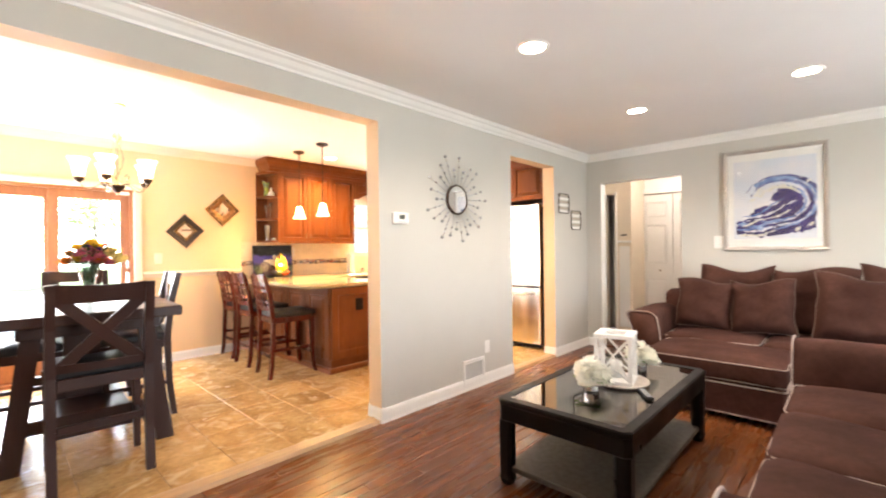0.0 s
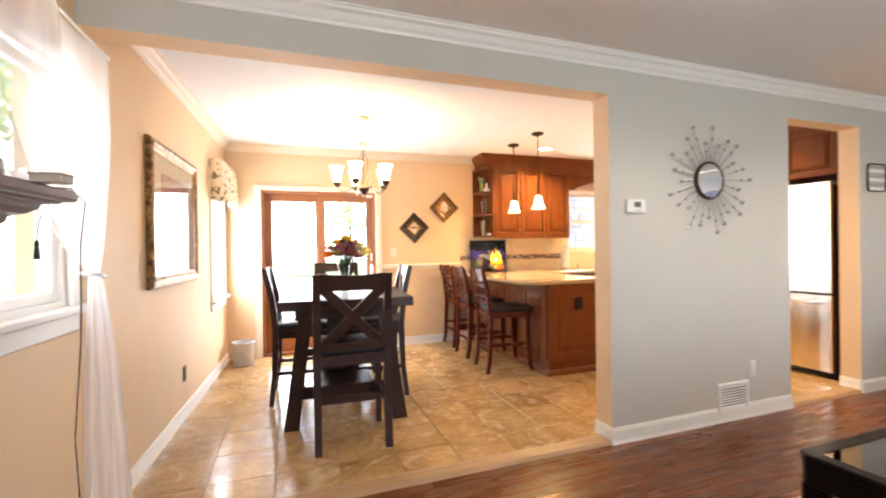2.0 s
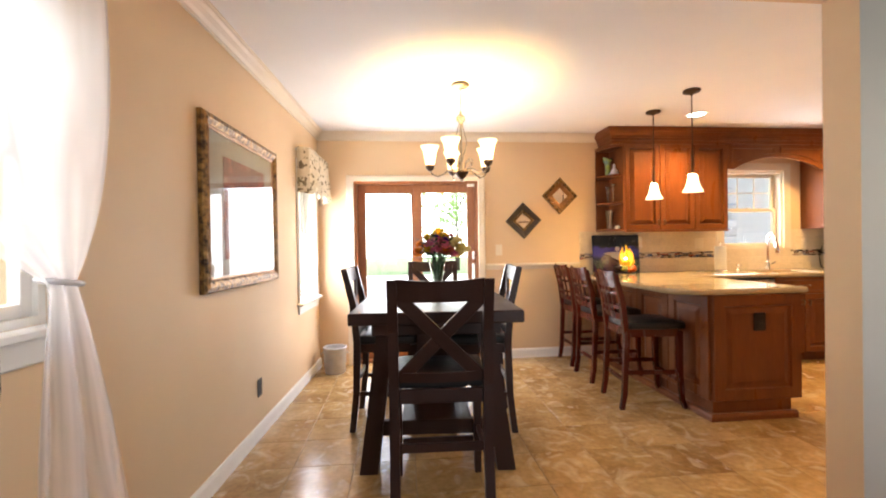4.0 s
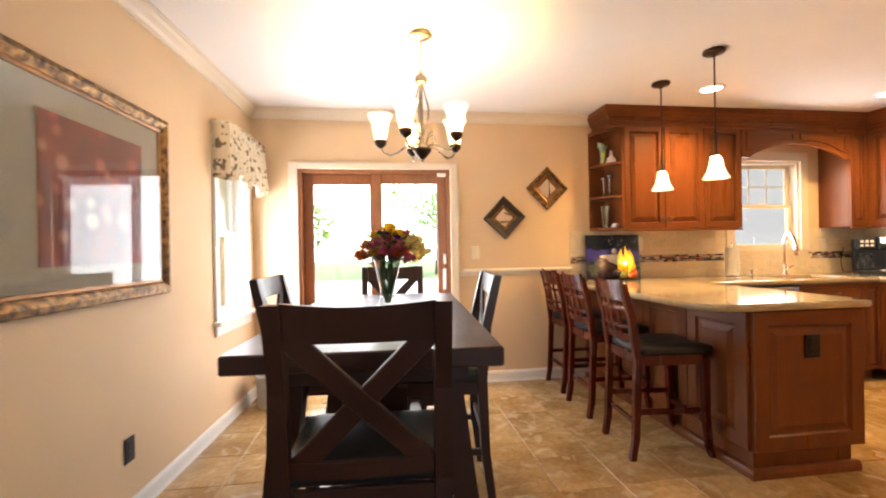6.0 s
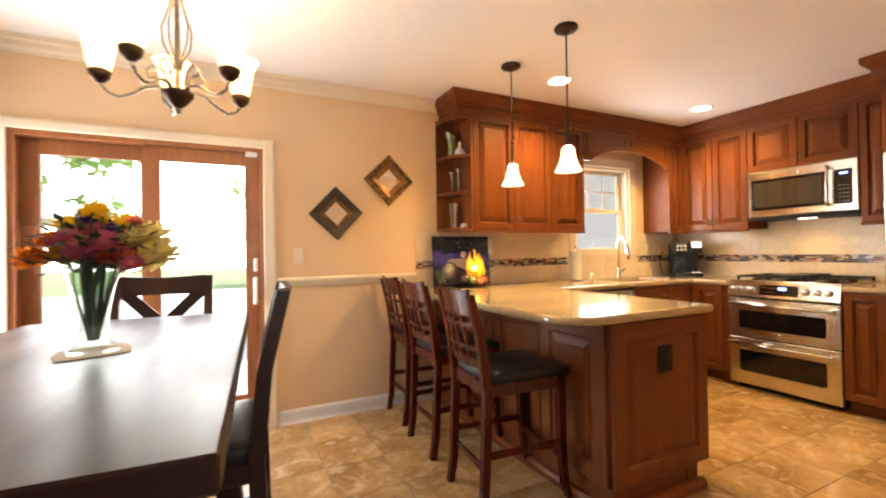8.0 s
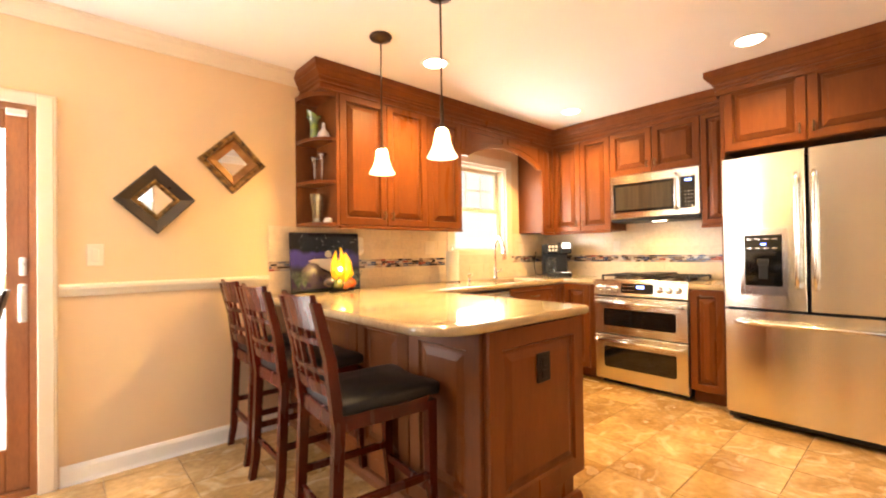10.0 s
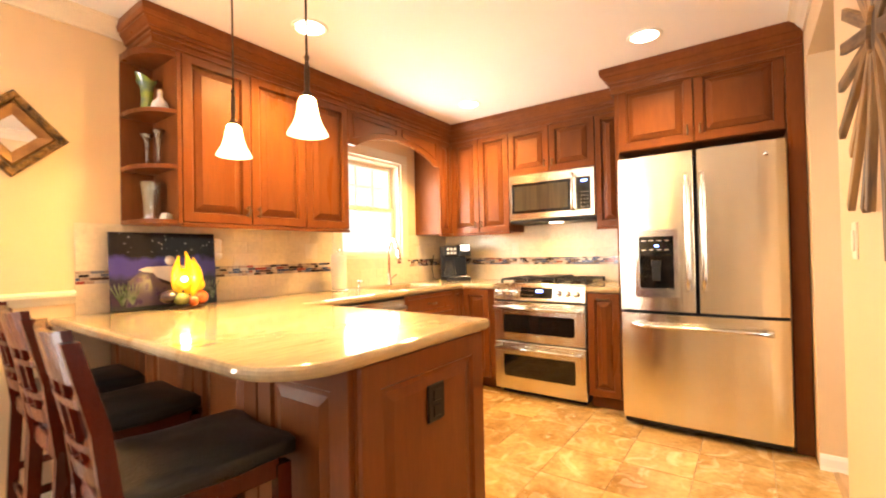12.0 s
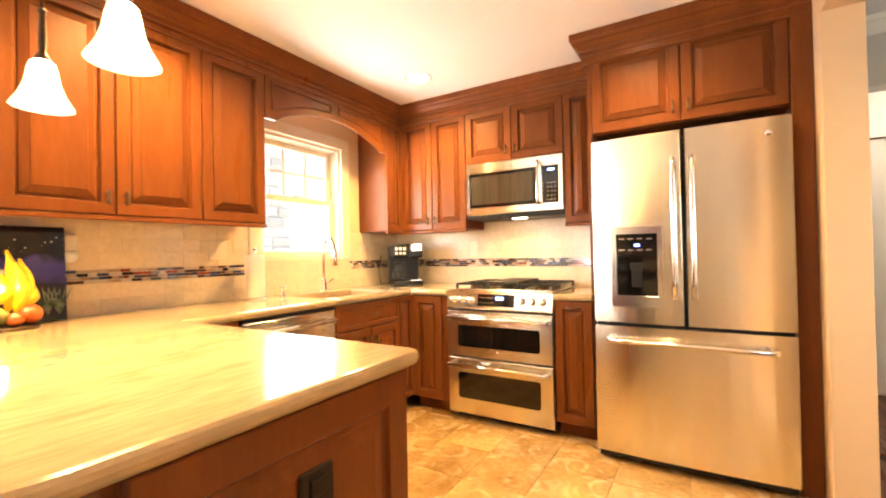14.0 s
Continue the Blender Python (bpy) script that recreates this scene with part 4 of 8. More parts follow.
    for u in (-0.25, 0.0, 0.25):
        for v in (0.17, 0.45):
            b = Build()
            b.lathe([(0.05, 0.917), (0.048, 0.928), (0.032, 0.93), (0.03, 0.937), (0.0, 0.938)], 16)
            b.v = [(x + u, y + v, z) for x, y, z in b.v]
            part("burner", b, "bronze", ob)
    b = Build()
    b.box(-0.12, 0.08, 0.952, 0.1, 0.55, 0.966, 0.004)
    part("griddle", b, "black_plastic", ob, "black griddle plate")


oven_range()


M["oven_mesh"] = material("grey_perforated_screen", (0.035, 0.028, 0.020), 0.12, var=0.5, scale=4, tint=(0.07, 0.055, 0.035), stretch=(8, 8, 0.5), spec=0.6)


def microwave():
    y0, y1, z0, z1 = 4.113, 4.881, 1.455, 1.882
    w, h = y1 - y0, z1 - z0
    ob = thing("microwave", "stainless steel microwave hood over the range", "microwave", facing(5.125, (y0 + y1) / 2, z0, "w"))
    part("body", Build().box(-w / 2, 0, 0, w / 2, EAST - 5.126, h, 0.003), "black_plastic", ob)
    b = Build()
    b.box(-w / 2, -0.036, 0.032, w / 2, 0, h, 0.006)
    door = part("door", b, "steel", ob)
    b = Build()
    b.box(-w / 2 + 0.03, -0.041, 0.085, w / 2 - 0.19, -0.033, h - 0.075, 0.004)
    win = part("window", b, "black_glass", door, "dark microwave window")
    b = Build()
    b.box(-w / 2 + 0.055, -0.0425, 0.11, w / 2 - 0.215, -0.0405, h - 0.10, 0.002)
    part("inner_screen", b, M["oven_mesh"], win, "grey perforated screen")
    b = Build()
    b.box(w / 2 - 0.15, -0.041, 0.085, w / 2 - 0.035, -0.033, h - 0.075, 0.003)
    cp = part("control_panel", b, "black_glass", ob, "black control panel")
    b = Build()
    for i in range(5):
        for j in range(3):
            b.box(w / 2 - 0.115 + j * 0.025, -0.0425, 0.105 + i * 0.03, w / 2 - 0.102 + j * 0.025, -0.0405, 0.109 + i * 0.03)
    part("key_pad", b, "nickel", cp, kind="stuff")
    part("clock", Build().box(w / 2 - 0.11, -0.0425, h - 0.115, w / 2 - 0.06, -0.0405, h - 0.10), M["blue_led"], cp, "lit digits")
    b = Build()
    u = w / 2 - 0.17
    b.tube([(u, -0.08, 0.07), (u, -0.09, 0.12), (u, -0.092, h / 2 + 0.01), (u, -0.09, h - 0.09), (u, -0.08, h - 0.04)], 0.011, 10)
    for z in (0.085, h - 0.055):
        b.box(u - 0.012, -0.088, z - 0.015, u + 0.012, -0.034, z + 0.015, 0.004)
    part("handle", b, "steel_bright", door, "curved bar handle")
    b = Build()
    b.box(-w / 2 + 0.004, -0.022, 0.003, w / 2 - 0.004, 0.03, 0.03, 0.004)
    part("vent", b, "black_plastic", ob, "black vent slot")
    b = Build()
    b.cyl((0, -0.0365, h - 0.045), (0, -0.040, h - 0.045), 0.013, 14)
    part("badge", b, "chrome", ob)
    b = Build()
    b.box(-0.05, 0.08, -0.003, 0.06, 0.12, 0.002)
    part("hood_lamp", b, "canlens", ob, "lit hood lamp")


microwave()
lamp("hood_light", "SPOT", pose(5.19, 4.50, 1.448), 2.2, WARM, 0.04, spot=140)

# dishwasher
dw = thing("dishwasher", "stainless steel dishwasher under the granite worktop", "dishwasher", facing(3.68, BF, TILE_Z, "s"))
part("body", Build().box(-0.3, 0, 0.03, 0.3, 0.57, 0.86), "black_plastic", dw)
d = part("door", Build().box(-0.3, -0.026, 0.1, 0.3, 0, 0.845, 0.005), "steel", dw)
part("control_strip", Build().box(-0.3, -0.02, 0.846, 0.3, 0, 0.862), "black_plastic", dw)
b = Build()
b.tube([(-0.27, -0.066, 0.79), (0, -0.072, 0.79), (0.27, -0.066, 0.79)], 0.011, 10)
for u in (-0.265, 0.265):
    b.box(u - 0.015, -0.075, 0.775, u + 0.015, -0.024, 0.805, 0.004)
part("handle", b, "steel_bright", d, "polished bar handle")
b = Build()
b.box(3.05, BF, TILE_Z, 3.37, BF + 0.02, 0.888)
solid("corner_filler", b, "cherry", "cherry filler panel in the cabinet corner", "panel")

# ---- openings: sliding door and windows ----
G = 0.0015


def pane(parent, b, label=""):
    ob = part("pane", b, "glass", parent, label)
    ob.visible_shadow = False
    return ob


door = thing("door_sliding", "wooden sliding glass door with cream casing, closed", "sliding door", pose(0.44, NORTH, TILE_Z), kind="structure")
b = Build()
for x0, x1, z0, z1 in ((-0.735, -0.66, 0, 1.985), (0.66, 0.735, 0, 1.985), (-0.66, 0.66, 1.925, 1.985)):
    b.box(x0, -0.022, z0, x1, 0, z1, 0.004)
    b.box(x0 + 0.012 if x1 < 0 else x0, -0.03, z0, x1 if x1 < 0 else x1 - 0.012 if x0 > 0.6 else x1, -0.02, z1 - 0.012, 0.003)
part("casing", b, "cream_trim", door)
b = Build()
b.box(-0.66, 0.0, 0, -0.63, 0.15, 1.925)
b.box(0.63, 0.0, 0, 0.66, 0.15, 1.925)
b.box(-0.63, 0.0, 1.895, 0.63, 0.15, 1.925)
b.box(-0.63, 0.0, 0.0, 0.63, 0.15, 0.03)
part("frame", b, "door_wood", door)
for name, x0, x1, y in (("fixed_leaf", -0.63, 0.03, 0.085), ("sliding_leaf", -0.03, 0.63, 0.03)):
    s = 0.085
    b = Build()
    b.box(x0, y, 0.03, x0 + s, y + 0.04, 1.895, 0.004)
    b.box(x1 - s, y, 0.03, x1, y + 0.04, 1.895, 0.004)
    b.box(x0 + s, y, 1.895 - 0.09, x1 - s, y + 0.04, 1.895, 0.004)
    b.box(x0 + s, y, 0.03, x1 - s, y + 0.04, 0.24, 0.004)
    leaf = part(name, b, "door_wood", door)
    pane(leaf, Build().box(x0 + s, y + 0.018, 0.24, x1 - s, y + 0.024, 1.805))
b = Build()
b.tube([(0.605, 0.03, 0.87), (0.605, -0.02, 0.875), (0.605, -0.035, 0.9), (0.605, -0.035, 0.99), (0.605, -0.02, 1.015), (0.605, 0.03, 1.02)], 0.011, 8)
b.box(0.59, 0.015, 0.85, 0.622, 0.03, 1.04, 0.006)
part("handle", b, "white_plastic", door, "white pull handle")
b = Build()
b.box(0.595, 0.012, 1.08, 0.62, 0.03, 1.17, 0.005)
b.box(0.6, -0.012, 1.13, 0.614, 0.014, 1.145, 0.003)
part("latch", b, "white_plastic", door, "white thumb latch")
b = Build()
b.box(0.55, -0.002, 1.868, 0.625, 0.028, 1.9, 0.004)
part("stop", b, "white_plastic", door, "white door stop")


def sash_window(name, label, m, w, z0, z1, muntins, casing=0.08, mat="trim", sill=True, deep=0.09, low_muntins=False):
    """A double-hung window in its wall's plane: x along the wall, face towards -y, opening w wide from z0 to z1."""
    ob = thing(name, label, "window", m, kind="structure")
    c = casing
    b = Build()
    b.box(-w / 2 - c, -0.02, z0, -w / 2, 0, z1, 0.004)
    b.box(w / 2, -0.02, z0, w / 2 + c, 0, z1, 0.004)
    b.box(-w / 2 - c, -0.022, z1, w / 2 + c, 0, z1 + c, 0.004)
    part("casing", b, mat, ob)
    b = Build()
    b.box(-w / 2, 0, z0, -w / 2 + 0.025, deep + 0.04, z1)
    b.box(w / 2 - 0.025, 0, z0, w / 2, deep + 0.04, z1)
    b.box(-w / 2 + 0.025, 0, z1 - 0.025, w / 2 - 0.025, deep + 0.04, z1)
    b.box(-w / 2 + 0.025, 0, z0, w / 2 - 0.025, deep + 0.04, z0 + 0.025)
    part("frame", b, mat, ob)
    if sill:
        b = Build()
        b.box(-w / 2 - c - 0.03, -0.055, z0 - 0.03, w / 2 + c + 0.03, 0, z0, 0.006)
        part("sill", b, mat, ob)
        b = Build()
        b.box(-w / 2 - c, -0.018, z0 - 0.105, w / 2 + c, 0, z0 - 0.03, 0.005)
        part("apron", b, mat, ob)
    mid = (z0 + z1) / 2
    wi = w / 2 - 0.025
    for nm, a0, a1, y in (("upper_sash", mid - 0.015, z1 - 0.025, deep), ("lower_sash", z0 + 0.025, mid + 0.02, deep - 0.03)):
        s = 0.038
        b = Build()
        b.box(-wi, y, a0, -wi + s, y + 0.028, a1, 0.003)
        b.box(wi - s, y, a0, wi, y + 0.028, a1, 0.003)
        b.box(-wi + s, y, a1 - s, wi - s, y + 0.028, a1, 0.003)
        b.box(-wi + s, y, a0, wi - s, y + 0.028, a0 + s, 0.003)
        if nm == "lower_sash":
            b.box(-0.02, y - 0.012, a1 - 0.006, 0.02, y + 0.01, a1 + 0.012, 0.003)
        sash = part(nm, b, mat, ob)
        pane(sash, Build().box(-wi + s, y + 0.012, a0 + s, wi - s, y + 0.017, a1 - s))
        if muntins and (nm == "upper_sash" or low_muntins):
            nx, nz = muntins
            for i in range(1, nx):
                x = -wi + s + (2 * wi - 2 * s) * i / nx
                part("muntin", Build().box(x - 0.007, y + 0.006, a0 + s, x + 0.007, y + 0.0115, a1 - s), mat, sash)
            for i in range(1, nz):
                z = a0 + s + (a1 - a0 - 2 * s) * i / nz
                part("muntin", Build().box(-wi + s, y + 0.004, z - 0.007, wi - s, y + 0.0058, z + 0.007), mat, sash)
    return ob


sash_window("window_kitchen", "cream double-hung window over the sink, bright outside", pose(4.305, NORTH, 0), 0.75, 1.17, 2.06, (3, 2), 0.09, "cream_trim", sill=False)
WESTWARD = ML @ pose(0, 0, 0, 0, 0, 90)      # for fronts on the west wall: local x runs north
sash_window("window_dining", "white double-hung window under a patterned valance", ML @ pose(0, 2.79, 0, 0, 0, 90), 0.54, 0.78, 1.98, None, 0.06)
sash_window("window_living", "white double-hung window behind a sheer curtain", ML @ pose(0, -0.225, 0, 0, 0, 90), 0.41, 1.05, 1.99, None, 0.06, deep=0.045)

# valance over the dining window: gathered printed cloth
M["valance"] = material("printed_valance_cloth", (0.68, 0.58, 0.42), 0.9, var=0.9, scale=24, tint=(0.13, 0.09, 0.045), spec=0.2, fine=0.1)
vt = M["valance"].node_tree
for n in vt.nodes:
    if n.bl_idname == "ShaderNodeMapRange" and abs(n.inputs[1].default_value - 0.35) < 1e-3:
        n.inputs[1].default_value, n.inputs[2].default_value = 0.55, 0.6
b = Build()
cols, rows_n = 80, 10
vs, fs = [], []
for j in range(rows_n + 1):
    t = j / rows_n
    for i in range(cols + 1):
        u = i / cols
        y = 2.43 + 0.78 * u
        end = min(1.0, min(u, 1 - u) / 0.06)
        x = 0.02 + (0.10 + 0.012 * math.sin(u * 62) * (0.3 + t)) * math.sqrt(max(0.0, end)) + 0.02 * t * end
        z = 2.13 - t * (0.37 + 0.035 * math.sin(u * 3 * math.pi * 2 + 0.6) + 0.05 * u)
        vs.append((x, y, z))
for j in range(rows_n):
    for i in range(cols):
        a = j * (cols + 1) + i
        fs.append((a, a + 1, a + cols + 2, a + cols + 1))
b.add(vs, fs, True)
val = thing("window_valance", "cream cotton valance with a dark branch print", "valance", ML)
part("mounting_board", Build().box(0.002, 2.445, 2.105, 0.085, 3.195, 2.122, 0.002), "trim", val, "white mounting board")
ob = part("cloth", b, "valance", val)
sol = ob.modifiers.new("cloth", "SOLIDIFY")
sol.thickness = 0.004

# ---- dining table ----
table = thing("dining_table", "dark espresso counter-height dining table", "table", pose(0.487, 4.205, TILE_Z, 0, 0, -3.2))
TW, TL, TH = 0.875, 1.72, 0.905
part("tabletop", Build().box(-TW / 2, -TL / 2, TH - 0.062, TW / 2, TL / 2, TH, 0.006), "espresso", table)
b = Build()
b.box(-TW / 2 + 0.1, -TL / 2 + 0.13, TH - 0.14, TW / 2 - 0.1, TL / 2 - 0.13, TH - 0.062, 0.003)
part("apron", b, "espresso", table)
for sx in (-1, 1):
    for sy in (-1, 1):
        b = Build()
        m = []
        for z, x, y, s in ((0, 0.375, 0.60, 0.05), (0.3, 0.335, 0.61, 0.047), (0.845, 0.265, 0.62, 0.045)):
            m.append([(sx * x + a * s, sy * y + c * s, z) for a, c in ((-1, -1), (1, -1), (1, 1), (-1, 1))])
        b.loops(m)
        part("leg", b, "espresso", table)
for sy in (-1, 1):
    part("cross_rail", Build().box(-0.31, sy * 0.61 - 0.02, 0.2, 0.31, sy * 0.61 + 0.02, 0.28, 0.004), "espresso", table)
part("lower_shelf", Build().box(-0.2, -0.585, 0.215, 0.2, 0.585, 0.25, 0.004), "espresso", table)
part("pedestal", Build().box(-0.12, -0.14, 0.255, 0.12, 0.14, 0.76, 0.006), "espresso", table)


# ---- counter-height chairs with a crossed back ----
def x_chair(m, label):
    """Seat faces +y; the back stands at -y."""
    ob = thing("dining_chair", label, "chair", m, group="chairs round the dining table")
    W, SH, BH, D = 0.47, 0.62, 1.085, 0.40
    for sx in (-1, 1):
        b = Build()
        rings = []
        for z, y, s in ((0, -0.225, 0.019), (0.25, -0.195, 0.021), (0.6, -0.185, 0.023), (0.85, -0.21, 0.022), (BH, -0.265, 0.02)):
            x = sx * (W / 2 - 0.022)
            rings.append([(x + a * 0.022, y + c * s, z) for a, c in ((-1, -1), (1, -1), (1, 1), (-1, 1))])
        b.loops(rings)
        part("back_leg", b, "espresso", ob)
        b = Build()
        b.loops([[(sx * (W / 2 - 0.022) + a * s, 0.19 + c * s, z) for a, c in ((-1, -1), (1, -1), (1, 1), (-1, 1))] for z, s in ((0, 0.017), (0.3, 0.02), (0.575, 0.023))])
        part("front_leg", b, "espresso", ob)
        part("side_rail", Build().box(sx * (W / 2 - 0.022) - 0.012, -0.165, 0.525, sx * (W / 2 - 0.022) + 0.012, 0.17, 0.585, 0.003), "espresso", ob)
        part("side_stretcher", Build().box(sx * (W / 2 - 0.022) - 0.011, -0.18, 0.235, sx * (W / 2 - 0.022) + 0.011, 0.172, 0.265, 0.003), "espresso", ob)
    part("front_stretcher", Build().box(-W / 2 + 0.045, 0.18, 0.155, W / 2 - 0.045, 0.2, 0.195, 0.003), "espresso", ob)
    part("back_stretcher", Build().box(-W / 2 + 0.045, -0.205, 0.30, W / 2 - 0.045, -0.185, 0.34, 0.003), "espresso", ob)
    part("front_rail", Build().box(-W / 2 + 0.045, 0.18, 0.52, W / 2 - 0.045, 0.2, 0.585, 0.003), "espresso", ob)
    part("seat_back_rail", Build().box(-W / 2 + 0.045, -0.2, 0.52, W / 2 - 0.045, -0.18, 0.585, 0.003), "espresso", ob)
    s = soft_box(W - 0.01, 0.40, 0.06, 0.02, puff=0.012, cells=8)
    part("seat", s, "leather", ob, "black leather seat pad", m=pose(0, 0.015, 0.578))

    def back_y(z):
        return -0.185 - 0.08 * max(0, (z - 0.6) / (BH - 0.6)) ** 1.3
    # top rail, bowed a little, and lower rail
    for nm, z0, z1 in (("top_rail", 0.985, BH + 0.004), ("lower_rail", 0.618, 0.662)):
        b = Build()
        rings = []
        arch = 0.011 if nm == "top_rail" else 0.0
        for i in range(9):
            x = -(W / 2 - 0.04) + (W - 0.08) * i / 8
            bow = -0.018 * (1 - (2 * i / 8 - 1) ** 2)
            rings.append([(x, back_y(z0) + bow - 0.011, z0), (x, back_y(z0) + bow + 0.011, z0), (x, back_y(z1) + bow + 0.011, z1 - arch * (1 - (2 * i / 8 - 1) ** 2)), (x, back_y(z1) + bow - 0.011, z1 - arch * (1 - (2 * i / 8 - 1) ** 2))])
        b.loops(rings)
        part(nm, b, "espresso", ob)
    for sx in (-1, 1):
        lean = Vector((0, back_y(1.0) - back_y(0.645), 0.355)).normalized()
        a = Vector((sx * 0.172, back_y(0.645) - 0.004 - 0.0012 * sx, 0.645))
        c = Vector((-sx * 0.178, back_y(1.0) - 0.004 - 0.0012 * sx, 1.0))
        flat = Vector((1, 0, 0)).cross(lean).cross((c - a).normalized())
        part("cross_slat", Build().beam(a, c, 0.016, 0.060, 0.003, up=flat), "espresso", ob)
    return ob


chair = x_chair(pose(0.448, 3.365, TILE_Z, 0, 0, -2), "dark espresso counter chair with a crossed back, at the table's end")
copy_thing(chair, pose(0.79, 4.235, TILE_Z, 0, 0, 85))["label"] = "dark espresso counter chair pushed in at the table's side"
copy_thing(chair, pose(0.165, 4.35, TILE_Z, 0, 0, -93))["label"] = "dark espresso counter chair pushed in by the window wall"
copy_thing(chair, pose(0.555, 5.13, TILE_Z, 0, 0, 177))["label"] = "dark espresso counter chair before the glass door"


# ---- bar stools with a latticed back ----
def stool(m, label):
    """Faces +x, back at -x."""
    ob = thing("bar_stool", label, "stool", m, group="stools along the peninsula")
    W, BH = 0.40, 1.0
    for sy in (-1, 1):
        y = sy * (W / 2 - 0.02)
        b = Build()
        b.loops([[(x + c * s, y + a * 0.018, z) for a, c in ((-1, -1), (1, -1), (1, 1), (-1, 1))] for z, x, s in ((0, -0.235, 0.016), (0.12, -0.215, 0.018), (0.55, -0.195, 0.02), (0.8, -0.225, 0.019), (BH, -0.275, 0.016))])
        part("back_leg", b, "stool_wood", ob)
        b = Build()
        b.loops([[(x + c * s, y + a * s, z) for a, c in ((-1, -1), (1, -1), (1, 1), (-1, 1))] for z, x, s in ((0, 0.236, 0.016), (0.06, 0.214, 0.016), (0.25, 0.198, 0.018), (0.575, 0.195, 0.021))])
        part("front_leg", b, "stool_wood", ob)
        part("side_rail", Build().box(-0.18, y - 0.011, 0.535, 0.185, y + 0.011, 0.595, 0.003), "stool_wood", ob)
        part("side_stretcher", Build().box(-0.195, y - 0.01, 0.255, 0.19, y + 0.01, 0.285, 0.003), "stool_wood", ob)
    for x in (-0.195, 0.193):
        part("cross_rail", Build().box(x - 0.011, -W / 2 + 0.04, 0.535, x + 0.011, W / 2 - 0.04, 0.595, 0.003), "stool_wood", ob)
    part("foot_rail", Build().box(0.19, -W / 2 + 0.035, 0.19, 0.21, W / 2 - 0.035, 0.225, 0.003), "stool_wood", ob)
    part("back_stretcher", Build().box(-0.215, -W / 2 + 0.037, 0.19, -0.197, W / 2 - 0.037, 0.22, 0.003), "stool_wood", ob)
    part("seat", soft_box(0.425, W + 0.005, 0.055, 0.018, puff=0.015), "leather", ob, "black leather seat pad", m=pose(0.022, 0, 0.588))

    def bx(z):
        return -0.195 - 0.08 * max(0, (z - 0.55) / (BH - 0.55)) ** 1.2
    for nm, z0, z1 in (("top_rail", 0.90, BH + 0.012), ("middle_rail", 0.845, 0.865), ("low_middle_rail", 0.738, 0.758), ("lower_rail", 0.66, 0.705)):
        b = Build()
        rings = []
        for i in range(9):
            k = 1 - (2 * i / 8 - 1) ** 2
            y = -(W / 2 - 0.036) + (W - 0.072) * i / 8
            bow = -0.02 * k
            up = (0.012 * (1 - k) if nm == "top_rail" else 0)
            rings.append([(bx(z0) + bow - 0.01, y, z0), (bx(z0) + bow + 0.01, y, z0), (bx(z1) + bow + 0.01, y, z1 + up), (bx(z1) + bow - 0.01, y, z1 + up)])
        b.loops(rings)
        part(nm, b, "stool_wood", ob)
    for y in (-0.08, 0.0, 0.08):
        k = -0.02 * (1 - (y / 0.165) ** 2)
        part("back_slat", Build().beam((bx(0.703) + k, y, 0.703), (bx(0.903) + k, y, 0.903), 0.026, 0.014, 0.002, up=(1, 0, 0)), "stool_wood", ob)
    return ob


s1 = stool(pose(2.128, 4.432, TILE_Z, 0, 0, -5), "mahogany bar stool with black seat, pulled up to the peninsula end")
copy_thing(s1, pose(2.162, 5.055, TILE_Z, 0, 0, -1))["label"] = "mahogany bar stool with black seat at the middle of the peninsula"
copy_thing(s1, pose(2.20, 5.585, TILE_Z, 0, 0, -2))["label"] = "mahogany bar stool with black seat next to the back wall"

# ---- vase of flowers on a cloth mat ----
TT = TILE_Z + TH
b = Build()
b.lathe([(0.0, 0.0), (0.066, 0.001), (0.068, 0.008), (0.05, 0.03), (0.038, 0.06), (0.04, 0.11), (0.052, 0.18), (0.07, 0.245), (0.08, 0.27), (0.077, 0.27), (0.066, 0.243), (0.048, 0.18), (0.036, 0.11), (0.033, 0.065), (0.0, 0.045)], 28)
vase = thing("flower_vase", "flared glass vase of mixed cut flowers on the dining table", "vase", pose(0.52, 4.25, TT + 0.004))
v = part("vase", b, "vase_glass", vase, "clear bubbled glass")
b = Build()
rr = random.Random(5)
for i in range(36):
    a, q = rr.random() * 6.28, 0.02 + 0.045 * rr.random()
    t = 0.1 + 0.16 * rr.random()
    e = 0.02 + 0.09 * rr.random()
    b.tube([(0.012 * math.cos(a), 0.012 * math.sin(a), 0.035), ((0.012 + 0.3 * e) * math.cos(a), (0.012 + 0.3 * e) * math.sin(a), 0.17), (e * math.cos(a + 0.3), e * math.sin(a + 0.3), 0.34 + 0.08 * rr.random())], 0.003, 5)
M["stem"] = material("flower_stems", (0.035, 0.07, 0.02), 0.6, var=0.5, scale=20)
part("stem", b, "stem", vase, "dark green stems", kind="stuff")


